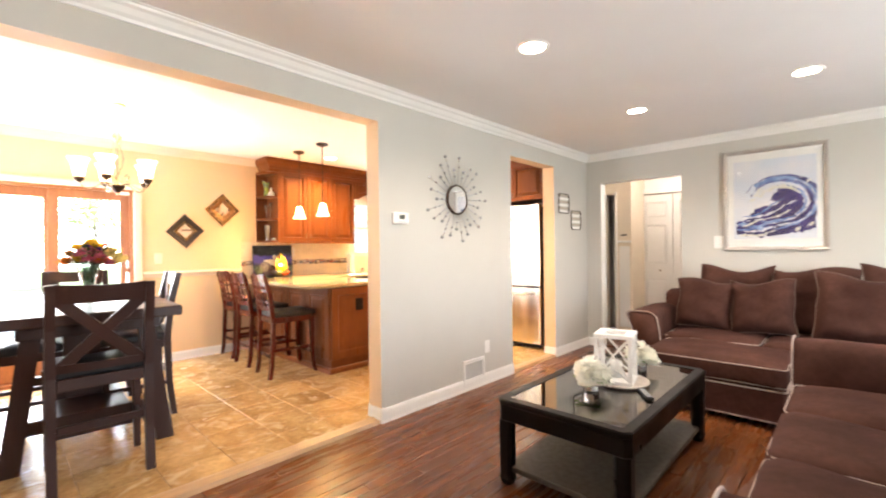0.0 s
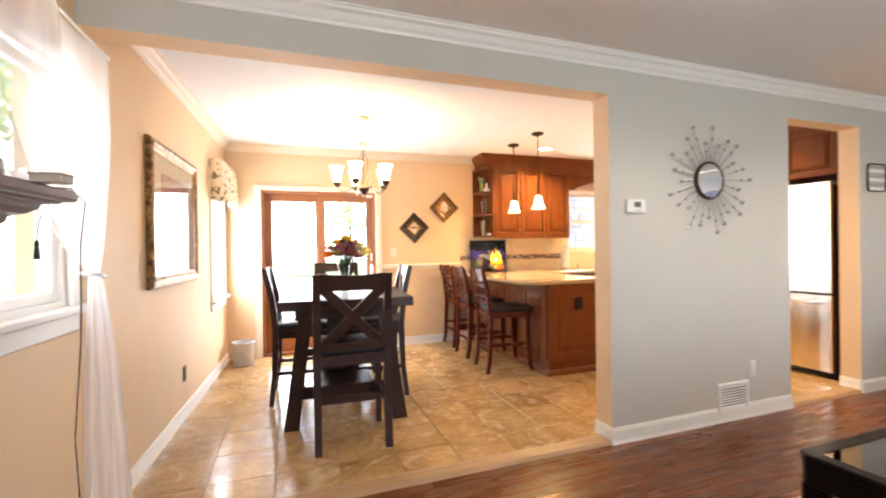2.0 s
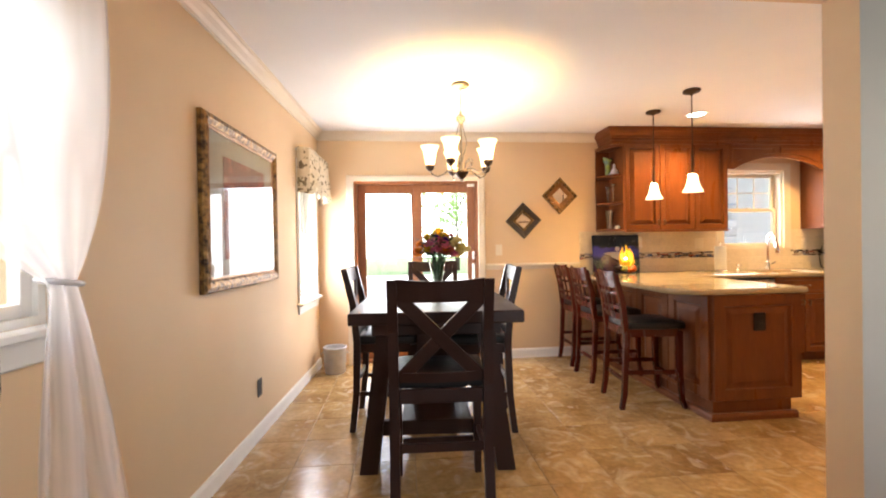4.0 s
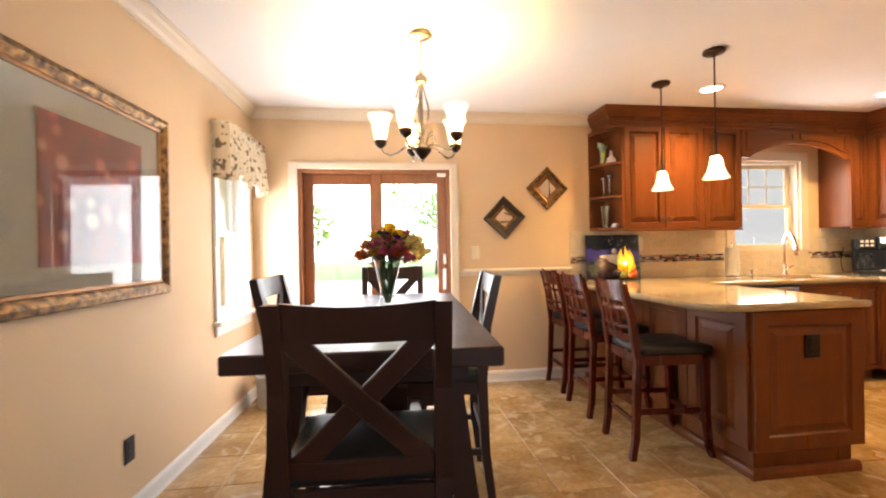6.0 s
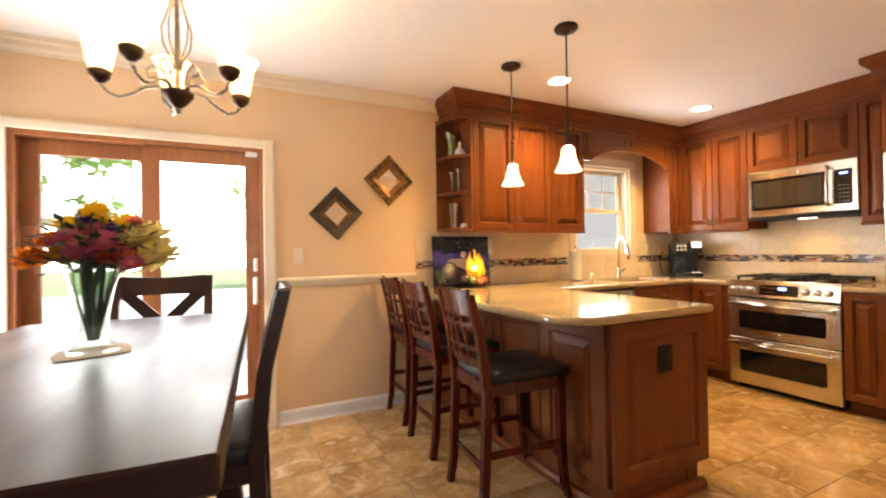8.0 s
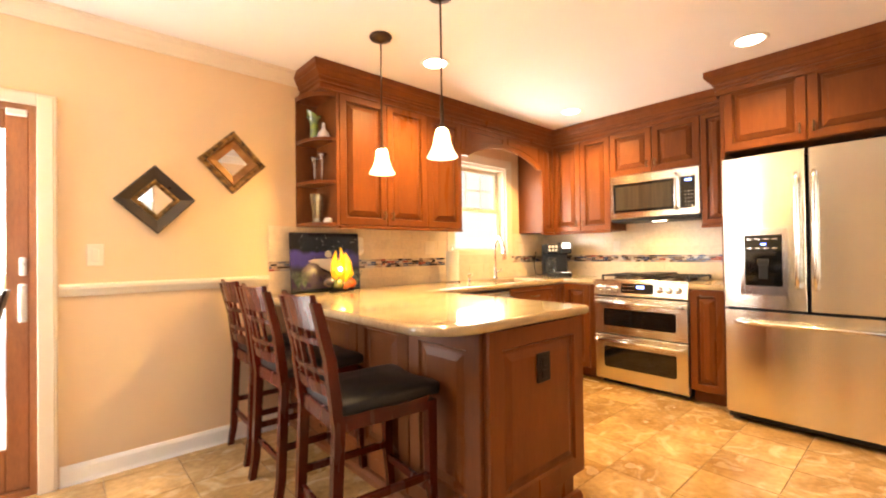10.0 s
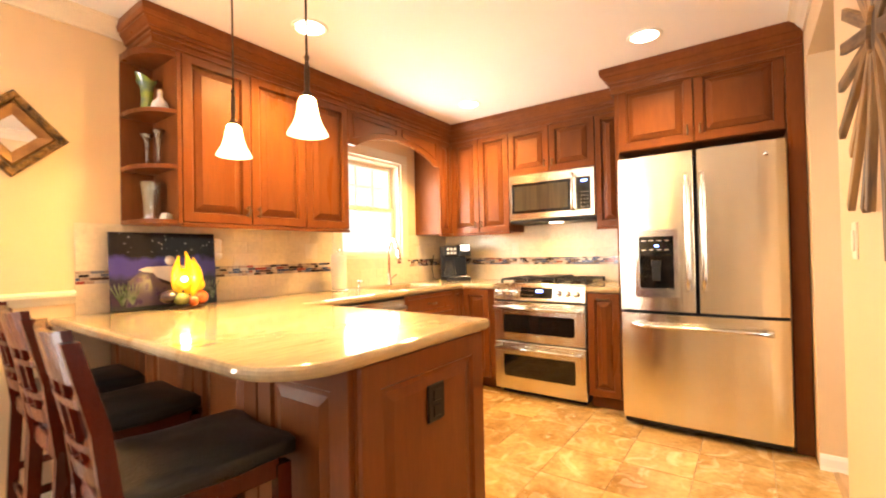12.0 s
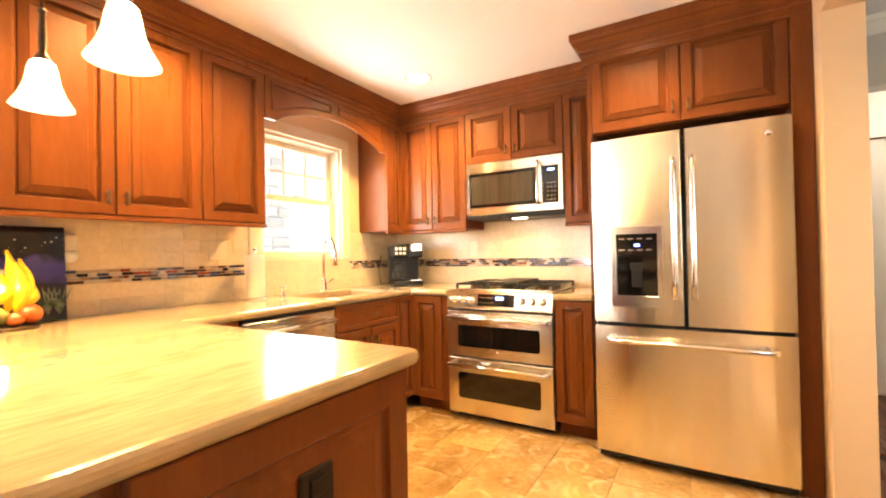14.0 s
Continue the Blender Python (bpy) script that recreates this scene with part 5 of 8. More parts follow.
def bloom(kind_n, size, seed):
    """A full, domed flower head: rings of cupped petals from a tight heart to a drooping skirt. kind_n 1: fewer, broader petals."""
    r = random.Random(seed)
    b = Build()
    rings = 5 if kind_n else 7
    for ring in range(rings):
        f = ring / (rings - 1)
        n = int((5 if kind_n else 7) + (6 if kind_n else 11) * f)
        tilt = 0.18 + 1.62 * f
        for i in range(n):
            a = 2 * math.pi * (i + 0.5 * (ring % 2)) / n + r.uniform(-0.12, 0.12)
            th = tilt + r.uniform(-0.12, 0.12)
            L = size * (0.62 + 0.30 * f) * r.uniform(0.88, 1.1)
            out = Vector((math.cos(a), math.sin(a), 0))
            d = out * math.sin(th) + Vector((0, 0, math.cos(th)))
            up = Vector((0, 0, math.sin(th))) - out * math.cos(th)
            s = Vector((-math.sin(a), math.cos(a), 0)) * size * (0.30 if kind_n else 0.15) * (0.55 + 0.45 * f)
            p0, p1, p2 = d * L * 0.25, d * L * 0.72 - up * size * 0.05, d * L + up * size * 0.10
            b.add([p0 - s * 0.4, p1 - s + up * size * 0.06, p2 - s * 0.45, p2 + s * 0.45, p1 + s + up * size * 0.06, p0 + s * 0.4, p1], [(0, 1, 6, 5), (6, 4, 5), (1, 2, 6), (2, 3, 6), (3, 4, 6)], True)
    b.lathe([(0.0005, size * 0.5), (size * 0.26, size * 0.42), (size * 0.4, size * 0.1), (size * 0.2, -size * 0.2), (0.0005, -size * 0.25)], 8)
    return b


for key, col, t2 in (("yellow", (0.75, 0.50, 0.03), (0.8, 0.36, 0.02)), ("pink", (0.62, 0.13, 0.20), (0.78, 0.34, 0.36)), ("orange", (0.78, 0.25, 0.02), (0.7, 0.16, 0.02)),
                     ("lemon", (0.85, 0.72, 0.28), (0.82, 0.62, 0.14)), ("purple", (0.10, 0.03, 0.22), (0.2, 0.05, 0.3)), ("rust", (0.66, 0.17, 0.12), (0.55, 0.11, 0.10))):
    M["petal_" + key] = material(key + "_petals", col, 0.7, var=0.6, scale=18, tint=t2, spec=0.2)
    ln, lk = M["petal_" + key].node_tree.nodes, M["petal_" + key].node_tree.links
    thin, both = ln.new("ShaderNodeBsdfTranslucent"), ln.new("ShaderNodeMixShader")
    thin.inputs[0].default_value, both.inputs[0].default_value = (*col, 1), 0.6
    lk.new(ln["Principled BSDF"].outputs[0], both.inputs[1])
    lk.new(thin.outputs[0], both.inputs[2])
    lk.new(both.outputs[0], ln["Material Output"].inputs[0])
spots = [("yellow", -0.02, 0.09, 0.45, 0.06), ("yellow", 0.06, 0.1, 0.47, 0.06), ("yellow", 0.0, -0.03, 0.475, 0.06), ("lemon", 0.15, 0.03, 0.44, 0.085), ("lemon", 0.19, -0.04, 0.41, 0.085), ("lemon", 0.11, 0.1, 0.42, 0.07),
         ("pink", -0.06, -0.06, 0.40, 0.065), ("pink", -0.03, -0.1, 0.37, 0.06), ("pink", 0.04, -0.09, 0.40, 0.06), ("rust", 0.03, -0.07, 0.35, 0.05), ("rust", 0.09, -0.07, 0.37, 0.05), ("orange", -0.17, -0.02, 0.38, 0.055),
         ("orange", -0.14, 0.04, 0.42, 0.05), ("purple", 0.05, -0.04, 0.43, 0.04), ("pink", 0.12, -0.09, 0.36, 0.05), ("yellow", -0.09, 0.03, 0.45, 0.05), ("purple", -0.02, -0.02, 0.45, 0.035), ("rust", 0.11, 0.02, 0.48, 0.03)]
spots += [(("yellow", "lemon", "pink", "yellow", "orange", "lemon")[i % 6], 0.13 * math.cos(i * 2.4) * math.sqrt((i + 1) / 22), 0.11 * math.sin(i * 2.4) * math.sqrt((i + 1) / 22), 0.435 - 0.13 * (i + 1) / 22, 0.055) for i in range(14)]
for i, (key, x, y, z, s) in enumerate(spots):
    a = math.degrees(math.atan2(x, 0.35))
    x, y = x * 0.84 + 0.012, y * 0.85
    part("bloom", bloom(0, s * 0.98, i), "petal_" + key, vase, key + " flower head", m=pose(x, y, z - 0.062 - 2.2 * (x * x + y * y), -math.degrees(math.atan2(y, 0.35)) * 0.8, a * 0.9, i * 40))
b = Build()
for i in range(260):
    a, q = rr.random() * 6.28, 0.03 + 0.12 * rr.random()
    p = Vector((q * math.cos(a), q * math.sin(a), 0.245 + 0.14 * rr.random()))
    d = Vector((math.cos(a), math.sin(a), rr.uniform(-0.4, 0.7))).normalized() * rr.uniform(0.035, 0.06)
    s = d.cross(Vector((0, 0, 1))).normalized() * 0.012
    b.add([p, p + d * 0.5 + s, p + d, p + d * 0.5 - s], [(0, 1, 2, 3)])
part("leaves", b, "stem", vase, "dark green leaves", kind="stuff")
M["mat"] = material("cream_cloth_mat", (0.62, 0.52, 0.40), 0.9, var=0.3, scale=12)
b = Build()
b.loops([[(sx * k * 0.085 + 0.01 * sy, sy * k * 0.085, z) for sx, sy in ((-1, -1), (0, -1.1), (1, -1), (1.1, 0), (1, 1), (0, 1.1), (-1, 1), (-1.1, 0))] for k, z in ((1, 0), (1.02, 0.002), (0.96, 0.004))])
solid("table_mat", b, "mat", "small cream cloth mat under the flower vase", "mat", pose(0.52, 4.25, TT + 0.0005, 0, 0, 20))

# ---- wall pieces of the dining room ----
M["gold_frame"] = material("antique_gold_frame", (0.34, 0.18, 0.05), 0.4, 0.6, var=0.95, scale=30, tint=(0.025, 0.013, 0.006), bump=0.7, bump_scale=45)
M["dark_frame"] = material("dark_brown_frame", (0.035, 0.02, 0.012), 0.35, var=0.5, scale=14, coat=0.2)
M["bronze_frame"] = material("bronze_leaf_frame", (0.33, 0.16, 0.055), 0.4, 0.5, var=0.6, scale=16, tint=(0.16, 0.07, 0.025))
M["mat_board"] = material("taupe_mat_board", (0.50, 0.42, 0.35), 0.9, var=0.1, scale=10)


def square_frame(b, half, prof):
    """A mitred square frame: prof lists (distance from the centre, height off the wall)."""
    b.loops([[(-r, -h, -r), (r, -h, -r), (r, -h, r), (-r, -h, r)] for r, h in prof], cap=False, base=False)
    return b


def diamond(x, z, half, dark, turn):
    lab = "small square mirror in a dark brown frame, hung on its corner" if dark else "small square mirror in a bronze twisted frame, hung on its corner"
    ob = thing("diamond_mirror", lab, "mirror", pose(x, NORTH - 0.002, z) @ pose(0, 0, 0, 0, turn, 0), group="mirrors on the back wall")
    if dark:
        part("frame", square_frame(Build(), half, [(half, 0), (half, 0.03), (half - 0.006, 0.034), (half * 0.62, 0.018), (half * 0.6, 0.012)]), "dark_frame", ob)
        part("inner_frame", square_frame(Build(), half, [(half * 0.6, 0.008), (half * 0.6, 0.022), (half * 0.52, 0.024), (half * 0.43, 0.014), (half * 0.43, 0.006)]), "gold_frame", ob, "gold rope beading")
        g = half * 0.44
    else:
        part("frame", square_frame(Build(), half, [(half, 0), (half, 0.022), (half - 0.008, 0.034), (half - 0.028, 0.03), (half - 0.034, 0.018)]), "gold_frame", ob, "twisted rope edge")
        part("inner_frame", square_frame(Build(), half, [(half - 0.034, 0.016), (half * 0.7, 0.022), (half * 0.45, 0.008), (half * 0.42, 0.006)]), "bronze_frame", ob)
        g = half * 0.43
    n = 13
    b = Build()
    q = half - (0.02 if not dark else half * 0.49)
    for k in range(4):
        m = pose(0, 0, 0, 0, 90 * k, 0)
        for i in range(n):
            u = -q + 2 * q * (i + 0.5) / n
            b.lathe([(0.001, -0.006), (0.007 if not dark else 0.005, 0), (0.001, 0.006)], 6, m @ pose(u, -0.034 if not dark else -0.025, q, 0, 50, 0))
    part("rope_beading", b, "gold_frame", ob, kind="stuff")
    part("glass", Build().box(-g, -0.009, -g, g, -0.004, g), "mirror", ob, "mirror glass")


diamond(1.597, 1.517, 0.140, True, 43)
diamond(2.010, 1.785, 0.142, False, 46)


def plate(name, label, m, kind_of, mat="white_plastic", w=0.072, h=0.116):
    ob = thing(name, label, "switch" if kind_of == "switch" else "outlet", m)
    part("cover", Build().box(-w / 2, -0.006, -h / 2, w / 2, 0, h / 2, 0.003), mat, ob)
    if kind_of == "switch":
        part("rocker", Build().box(-0.016, -0.011, -0.033, 0.016, -0.006, 0.033, 0.003), mat, ob)
    else:
        for z in (-0.021, 0.021):
            part("socket", Build().box(-0.017, -0.009, z - 0.016, 0.017, -0.006, z + 0.016, 0.003), mat, ob)
    return ob


plate("light_switch", "cream rocker switch beside the glass door", pose(1.325, NORTH, 1.203), "switch", "cream_trim")
plate("wall_outlet", "dark bronze outlet low on the dining wall", ML @ pose(0, 1.56, 0.345, 0, 0, 90), "outlet", "dark_plate")
plate("light_switch", "cream switch on the kitchen side of the wall", pose(3.40, KIT, 1.21, 0, 0, 180), "switch", "cream_trim")
plate("wall_outlet", "white outlet low on the grey wall", pose(3.255, LIV, 0.345), "outlet")
plate("light_switch", "white switch beside the hall opening", pose(EAST, 1.208, 1.308, 0, 0, -90), "switch", w=0.09, h=0.13)

# large framed print on the west wall
pic = thing("framed_print", "large framed print with a taupe mat behind glass", "picture", ML @ pose(0.003, 1.35, 1.49, 0, 0, 90))
PW, PH = 0.525, 0.455


def rect_frame(b, prof, w, h):
    b.loops([[(-w + i, -d, -h + i), (w - i, -d, -h + i), (w - i, -d, h - i), (-w + i, -d, h - i)] for i, d in prof], cap=False, base=False)
    return b


part("frame", rect_frame(Build(), [(0, 0), (0, 0.022), (0.008, 0.034), (0.03, 0.04), (0.052, 0.03), (0.06, 0.022)], PW, PH), "gold_frame", pic, "ornate dark gold moulding")
part("inner_frame", rect_frame(Build(), [(0.06, 0.021), (0.066, 0.026), (0.078, 0.022), (0.08, 0.012)], PW, PH), "bronze_frame", pic, "gold slip")
part("mat", Build().box(-PW + 0.07, -0.012, -PH + 0.07, PW - 0.07, -0.006, PH - 0.07), "mat_board", pic)


def print_material():
    """Dark red still life: a field with pale and crimson flower spots."""
    m = material("red_still_life_print", (0.36, 0.07, 0.05), 0.7, var=0.9, scale=5, tint=(0.14, 0.05, 0.06))
    nodes, links = m.node_tree.nodes, m.node_tree.links
    b = nodes["Principled BSDF"]
    old = b.inputs["Base Color"].links[0].from_socket
    co = nodes.new("ShaderNodeTexCoord")
    vor = nodes.new("ShaderNodeTexVoronoi")
    vor.inputs["Scale"].default_value = 9
    links.new(co.outputs["Object"], vor.inputs["Vector"])
    mr = nodes.new("ShaderNodeMapRange")
    mr.inputs[1].default_value, mr.inputs[2].default_value, mr.inputs[3].default_value, mr.inputs[4].default_value = 0.18, 0.34, 0.8, 0
    links.new(vor.outputs["Distance"], mr.inputs[0])
    mix = nodes.new("ShaderNodeMix")
    mix.data_type = "RGBA"
    links.new(mr.outputs[0], mix.inputs[0])
    links.new(old, mix.inputs[6])
    ramp = nodes.new("ShaderNodeValToRGB")
    ramp.color_ramp.elements[0].color, ramp.color_ramp.elements[1].color = (0.62, 0.07, 0.05, 1), (0.75, 0.5, 0.36, 1)
    sep = nodes.new("ShaderNodeSeparateColor")
    links.new(vor.outputs["Color"], sep.inputs[0])
    links.new(sep.outputs[0], ramp.inputs[0])
    links.new(ramp.outputs[0], mix.inputs[7])
    links.new(mix.outputs[2], b.inputs["Base Color"])
    return m


M["print"] = print_material()
part("print", Build().box(-0.28, -0.016, -0.29, 0.31, -0.0125, 0.27), "print", pic, "dark red flower still life")
part("glass", Build().box(-PW + 0.075, -0.024, -PH + 0.075, PW - 0.075, -0.021, PH - 0.075), M["clear"], pic, "reflecting glass")

# waste bin
b = Build()
b.lathe([(0.0, 0.0), (0.093, 0.0), (0.098, 0.01), (0.112, 0.235), (0.118, 0.24), (0.118, 0.252), (0.11, 0.255), (0.107, 0.24), (0.093, 0.015), (0.0, 0.012)], 28)
M["galv"] = material("galvanised_metal", (0.55, 0.56, 0.58), 0.45, 0.4, var=0.4, scale=14)
bin_ob = thing("waste_bin", "small grey metal waste bin in the corner", "bin", pose(-0.40, 5.57, TILE_Z))
part("bucket", b, "galv", bin_ob)
b = Build()
for s in (-1, 1):
    b.tube([(s * 0.115, -0.03, 0.2), (s * 0.13, -0.02, 0.19), (s * 0.13, 0.02, 0.19), (s * 0.115, 0.03, 0.2)], 0.004, 6)
part("handles", b, "galv", bin_ob)

# ---- lamps ----
def downlight(x, y, watts, colour=SOFT, cone=150):
    ob = thing("recessed_light", "round recessed ceiling light, lit, with a white rim", "ceiling light", pose(x, y, CEIL), group="recessed ceiling lights")
    b = Build()
    b.lathe([(0.098, 0.0), (0.098, -0.004), (0.09, -0.008), (0.078, -0.006), (0.074, -0.001)], 28)
    part("rim", b, "trim", ob, "white trim ring")
    b = Build()
    b.cyl((0, 0, -0.0005), (0, 0, -0.003), 0.074, 24)
    part("lens", b, "canlens", ob, "lit lens")
    lamp("downlight", "SPOT", pose(x, y, CEIL - 0.02), watts, colour, 0.07, spot=cone)


downlight(2.246, 1.539, 14, (1.0, 0.88, 0.74))
downlight(3.885, 0.389, 14, (1.0, 0.88, 0.74))
downlight(3.923, 1.528, 14, (1.0, 0.88, 0.74))
downlight(3.065, 5.052, 50, WARM)
downlight(4.327, 3.585, 16, WARM, 130)
downlight(4.655, 5.015, 36, WARM)


def pendant(x, y):
    ob = thing("pendant_lamp", "small bell-shaped opal glass pendant on a bronze rod, lit", "pendant lamp", pose(x, y, 1.655), group="pendants over the peninsula")
    top = CEIL - 1.655
    b = Build()
    b.lathe([(0.0, top), (0.062, top), (0.066, top - 0.008), (0.06, top - 0.02), (0.03, top - 0.026), (0.01, top - 0.04), (0.0, top - 0.04)], 24)
    part("canopy", b, "bronze", ob)
    b = Build()
    b.cyl((0, 0, 0.30), (0, 0, top - 0.03), 0.0045, 8)
    part("rod", b, "bronze", ob)
    b = Build()
    b.lathe([(0.0, 0.305), (0.008, 0.3), (0.011, 0.29), (0.006, 0.28), (0.009, 0.262), (0.011, 0.215), (0.009, 0.168), (0.014, 0.16), (0.02, 0.148), (0.022, 0.135), (0.0, 0.135)], 16)
    part("socket", b, "bronze", ob)
    b = Build()
    b.lathe([(0.02, 0.142), (0.03, 0.132), (0.036, 0.11), (0.042, 0.075), (0.054, 0.04), (0.07, 0.012), (0.076, 0.0), (0.073, 0.0), (0.066, 0.013), (0.05, 0.042), (0.038, 0.077), (0.032, 0.11), (0.026, 0.13)], 28)
    part("shade", b, "lampglass", ob, "lit opal glass")
    lamp("pendant_light", "POINT", pose(x, y, 1.772), 13, (1.0, 0.70, 0.32), 0.02)


pendant(2.588, 4.982)
pendant(2.582, 4.448)


def chandelier(x, y):
    z0 = 1.73
    ob = thing("chandelier", "five-armed antique nickel chandelier with upturned opal shades, lit", "chandelier", pose(x, y, z0))
    top = CEIL - z0
    b = Build()
    b.lathe([(0.0, top), (0.066, top), (0.07, top - 0.01), (0.05, top - 0.025), (0.02, top - 0.03), (0.0, top - 0.03)], 24)
    part("canopy", b, "nickel", ob)
    n = int((top - 0.03 - 0.545) / 0.022)
    for i in range(n + 1):
        z = 0.545 + (i + 0.5) * (top - 0.03 - 0.545) / (n + 1)
        c = [(0.007 * math.cos(t) if i % 2 else 0, 0 if i % 2 else 0.007 * math.cos(t), z + 0.016 * math.sin(t)) for t in [j * math.pi / 4 for j in range(8)]]
        part("chain_link", Build().tube(c, 0.0022, 5, closed=True), "nickel", ob)
    b = Build()
    b.lathe([(0.0, 0.0), (0.008, 0.004), (0.012, 0.014), (0.007, 0.024), (0.018, 0.032), (0.034, 0.052), (0.04, 0.07), (0.03, 0.076), (0.012, 0.085), (0.009, 0.12), (0.008, 0.42), (0.012, 0.43), (0.02, 0.445), (0.032, 0.455), (0.036, 0.475), (0.028, 0.495), (0.012, 0.505), (0.01, 0.525), (0.0, 0.545)], 20)
    part("column", b, "nickel", ob)
    part("bowl", Build().lathe([(0.0005, 0.018), (0.014, 0.022), (0.03, 0.038), (0.05, 0.064), (0.053, 0.078), (0.03, 0.086), (0.013, 0.088)], 24), "bronze", ob, "dark bronze bowl")
    for i in range(5):
        a = radians(-82 + 72 * i)
        ca, sa = math.sin(a), math.cos(a)
        P = lambda r, z: (r * ca, r * sa, z)
        pts = [P(0.02, 0.07), P(0.06, 0.095), P(0.10, 0.088), P(0.14, 0.06), P(0.18, 0.045), P(0.215, 0.06), P(0.235, 0.09), P(0.23, 0.118), P(0.21, 0.122), P(0.205, 0.108)]
        arm = part("arm", Build().tube(pts, [0.008, 0.007, 0.0065, 0.006, 0.006, 0.006, 0.006, 0.005, 0.004, 0.003], 8), "nickel", ob)
        scroll = [P(0.03, 0.10), P(0.045, 0.15), P(0.075, 0.17), P(0.098, 0.15), P(0.09, 0.122), P(0.07, 0.125)]
        part("scroll", Build().tube(scroll, 0.004, 6), "nickel", arm)
        rise = [P(0.012, 0.44), P(0.03, 0.37), P(0.05, 0.31), P(0.045, 0.25), P(0.02, 0.2), P(0.012, 0.16)]
        part("upper_scroll", Build().tube(rise, 0.0035, 6), "nickel", ob)
        b = Build()
        m = pose(0.235 * ca, 0.235 * sa, 0)
        b.lathe([(0.0, 0.085), (0.012, 0.088), (0.03, 0.105), (0.036, 0.128), (0.03, 0.132), (0.0, 0.13)], 16, m)
        cup = part("cup", b, "bronze", arm)
        b = Build()
        b.lathe([(0.028, 0.13), (0.036, 0.15), (0.042, 0.19), (0.05, 0.235), (0.07, 0.275), (0.067, 0.275), (0.047, 0.236), (0.039, 0.19), (0.033, 0.152), (0.02, 0.134)], 24, m)
        part("shade", b, "lampglass", ob, "lit opal glass")
        lamp("chandelier_light", "POINT", pose(x + 0.235 * ca, y + 0.235 * sa, z0 + 0.215), 4.6, WARM, 0.02)


chandelier(0.728, 4.43)

# ---- small things in the kitchen ----
# undermounted sink and tap
b = Build()
b.loops([[(SX0 + i, SY0 + i, z), (SX1 - i, SY0 + i, z), (SX1 - i, SY1 - i, z), (SX0 + i, SY1 - i, z)] for i, z in ((-0.012, 0.888), (0.006, 0.888), (0.008, 0.76), (0.03, 0.725))], base=False)
solid("sink", b, "steel", "stainless steel sink set under the granite", "sink")
tap = thing("kitchen_tap", "tall chrome pull-down kitchen tap behind the sink", "tap", pose(4.40, 5.735, CT))
b = Build()
b.lathe([(0.0, 0.0), (0.03, 0.0), (0.03, 0.008), (0.022, 0.014), (0.02, 0.09), (0.016, 0.1), (0.0, 0.1)], 20)
part("body", b, "chrome", tap)
b = Build()
pts = [(0, 0, 0.09), (0, 0, 0.3)] + [(0, -0.055 + 0.055 * math.cos(t), 0.3 + 0.1 * math.sin(t)) for t in [i * math.pi / 8 for i in range(1, 8)]] + [(0, -0.115, 0.29)]
b.tube(pts, 0.0155, 12)
part("spout", b, "chrome", tap)
b = Build()
b.cyl((0, -0.113, 0.31), (0, -0.127, 0.19), 0.018, 16, 0.023)
part("spray_head", b, "chrome", tap)
b = Build()
b.tube([(0.018, 0, 0.06), (0.05, 0, 0.065), (0.09, -0.01, 0.09)], [0.01, 0.008, 0.006], 8)
part("lever", b, "chrome", tap)
soap = thing("soap_dispenser", "small chrome soap pump beside the sink", "soap dispenser", pose(4.02, 5.72, CT))
b = Build()
b.lathe([(0.0, 0.0), (0.022, 0.0), (0.022, 0.006), (0.013, 0.012), (0.012, 0.045), (0.018, 0.05), (0.018, 0.065), (0.0, 0.067)], 16)
part("body", b, "chrome", soap)
part("nozzle", Build().tube([(0, 0, 0.06), (0, -0.03, 0.062), (0, -0.055, 0.055)], 0.005, 8), "chrome", soap)

M["paper"] = material("paper_towel", (0.80, 0.78, 0.72), 0.95, var=0.1, scale=30, bump=0.4, bump_scale=180)
roll = thing("paper_towel_roll", "roll of white paper towel standing on a holder", "paper towel", pose(3.80, 5.70, CT))
part("base", Build().lathe([(0, 0), (0.07, 0), (0.07, 0.008), (0.05, 0.012), (0, 0.012)], 24), "chrome", roll)
part("roll", Build().lathe([(0.018, 0.014), (0.056, 0.014), (0.058, 0.02), (0.058, 0.27), (0.056, 0.276), (0.018, 0.276)], 28), "paper", roll)
part("post", Build().lathe([(0.006, 0.012), (0.006, 0.3), (0.012, 0.305), (0.01, 0.318), (0, 0.32)], 12), "chrome", roll)

# coffee maker
cm = thing("coffee_maker", "black two-sided coffee maker with a glass jug", "coffee maker", pose(5.12, 5.50, CT, 0, 0, -38))
part("base", Build().box(-0.13, -0.1, 0, 0.13, 0.12, 0.035, 0.008), "black_plastic", cm)
part("tower", Build().box(-0.13, 0.03, 0.035, 0.13, 0.12, 0.34, 0.01), "black_plastic", cm)
part("brew_head", Build().box(-0.13, -0.09, 0.24, 0.0, 0.03, 0.345, 0.012), "black_plastic", cm)
part("pod_head", Build().box(0.008, -0.1, 0.235, 0.13, 0.03, 0.355, 0.014), "black_plastic", cm)
part("silver_lid", Build().box(0.018, -0.108, 0.285, 0.12, 0.0, 0.36, 0.012), "steel_bright", cm, "silver lid")
b = Build()
for i in range(3):
    b.box(-0.115 + 0.035 * i, -0.0925, 0.265, -0.092 + 0.035 * i, -0.0895, 0.285)
    b.box(-0.115 + 0.035 * i, -0.0925, 0.3, -0.092 + 0.035 * i, -0.0895, 0.325)
part("buttons", b, "white_plastic", cm)
b = Build()
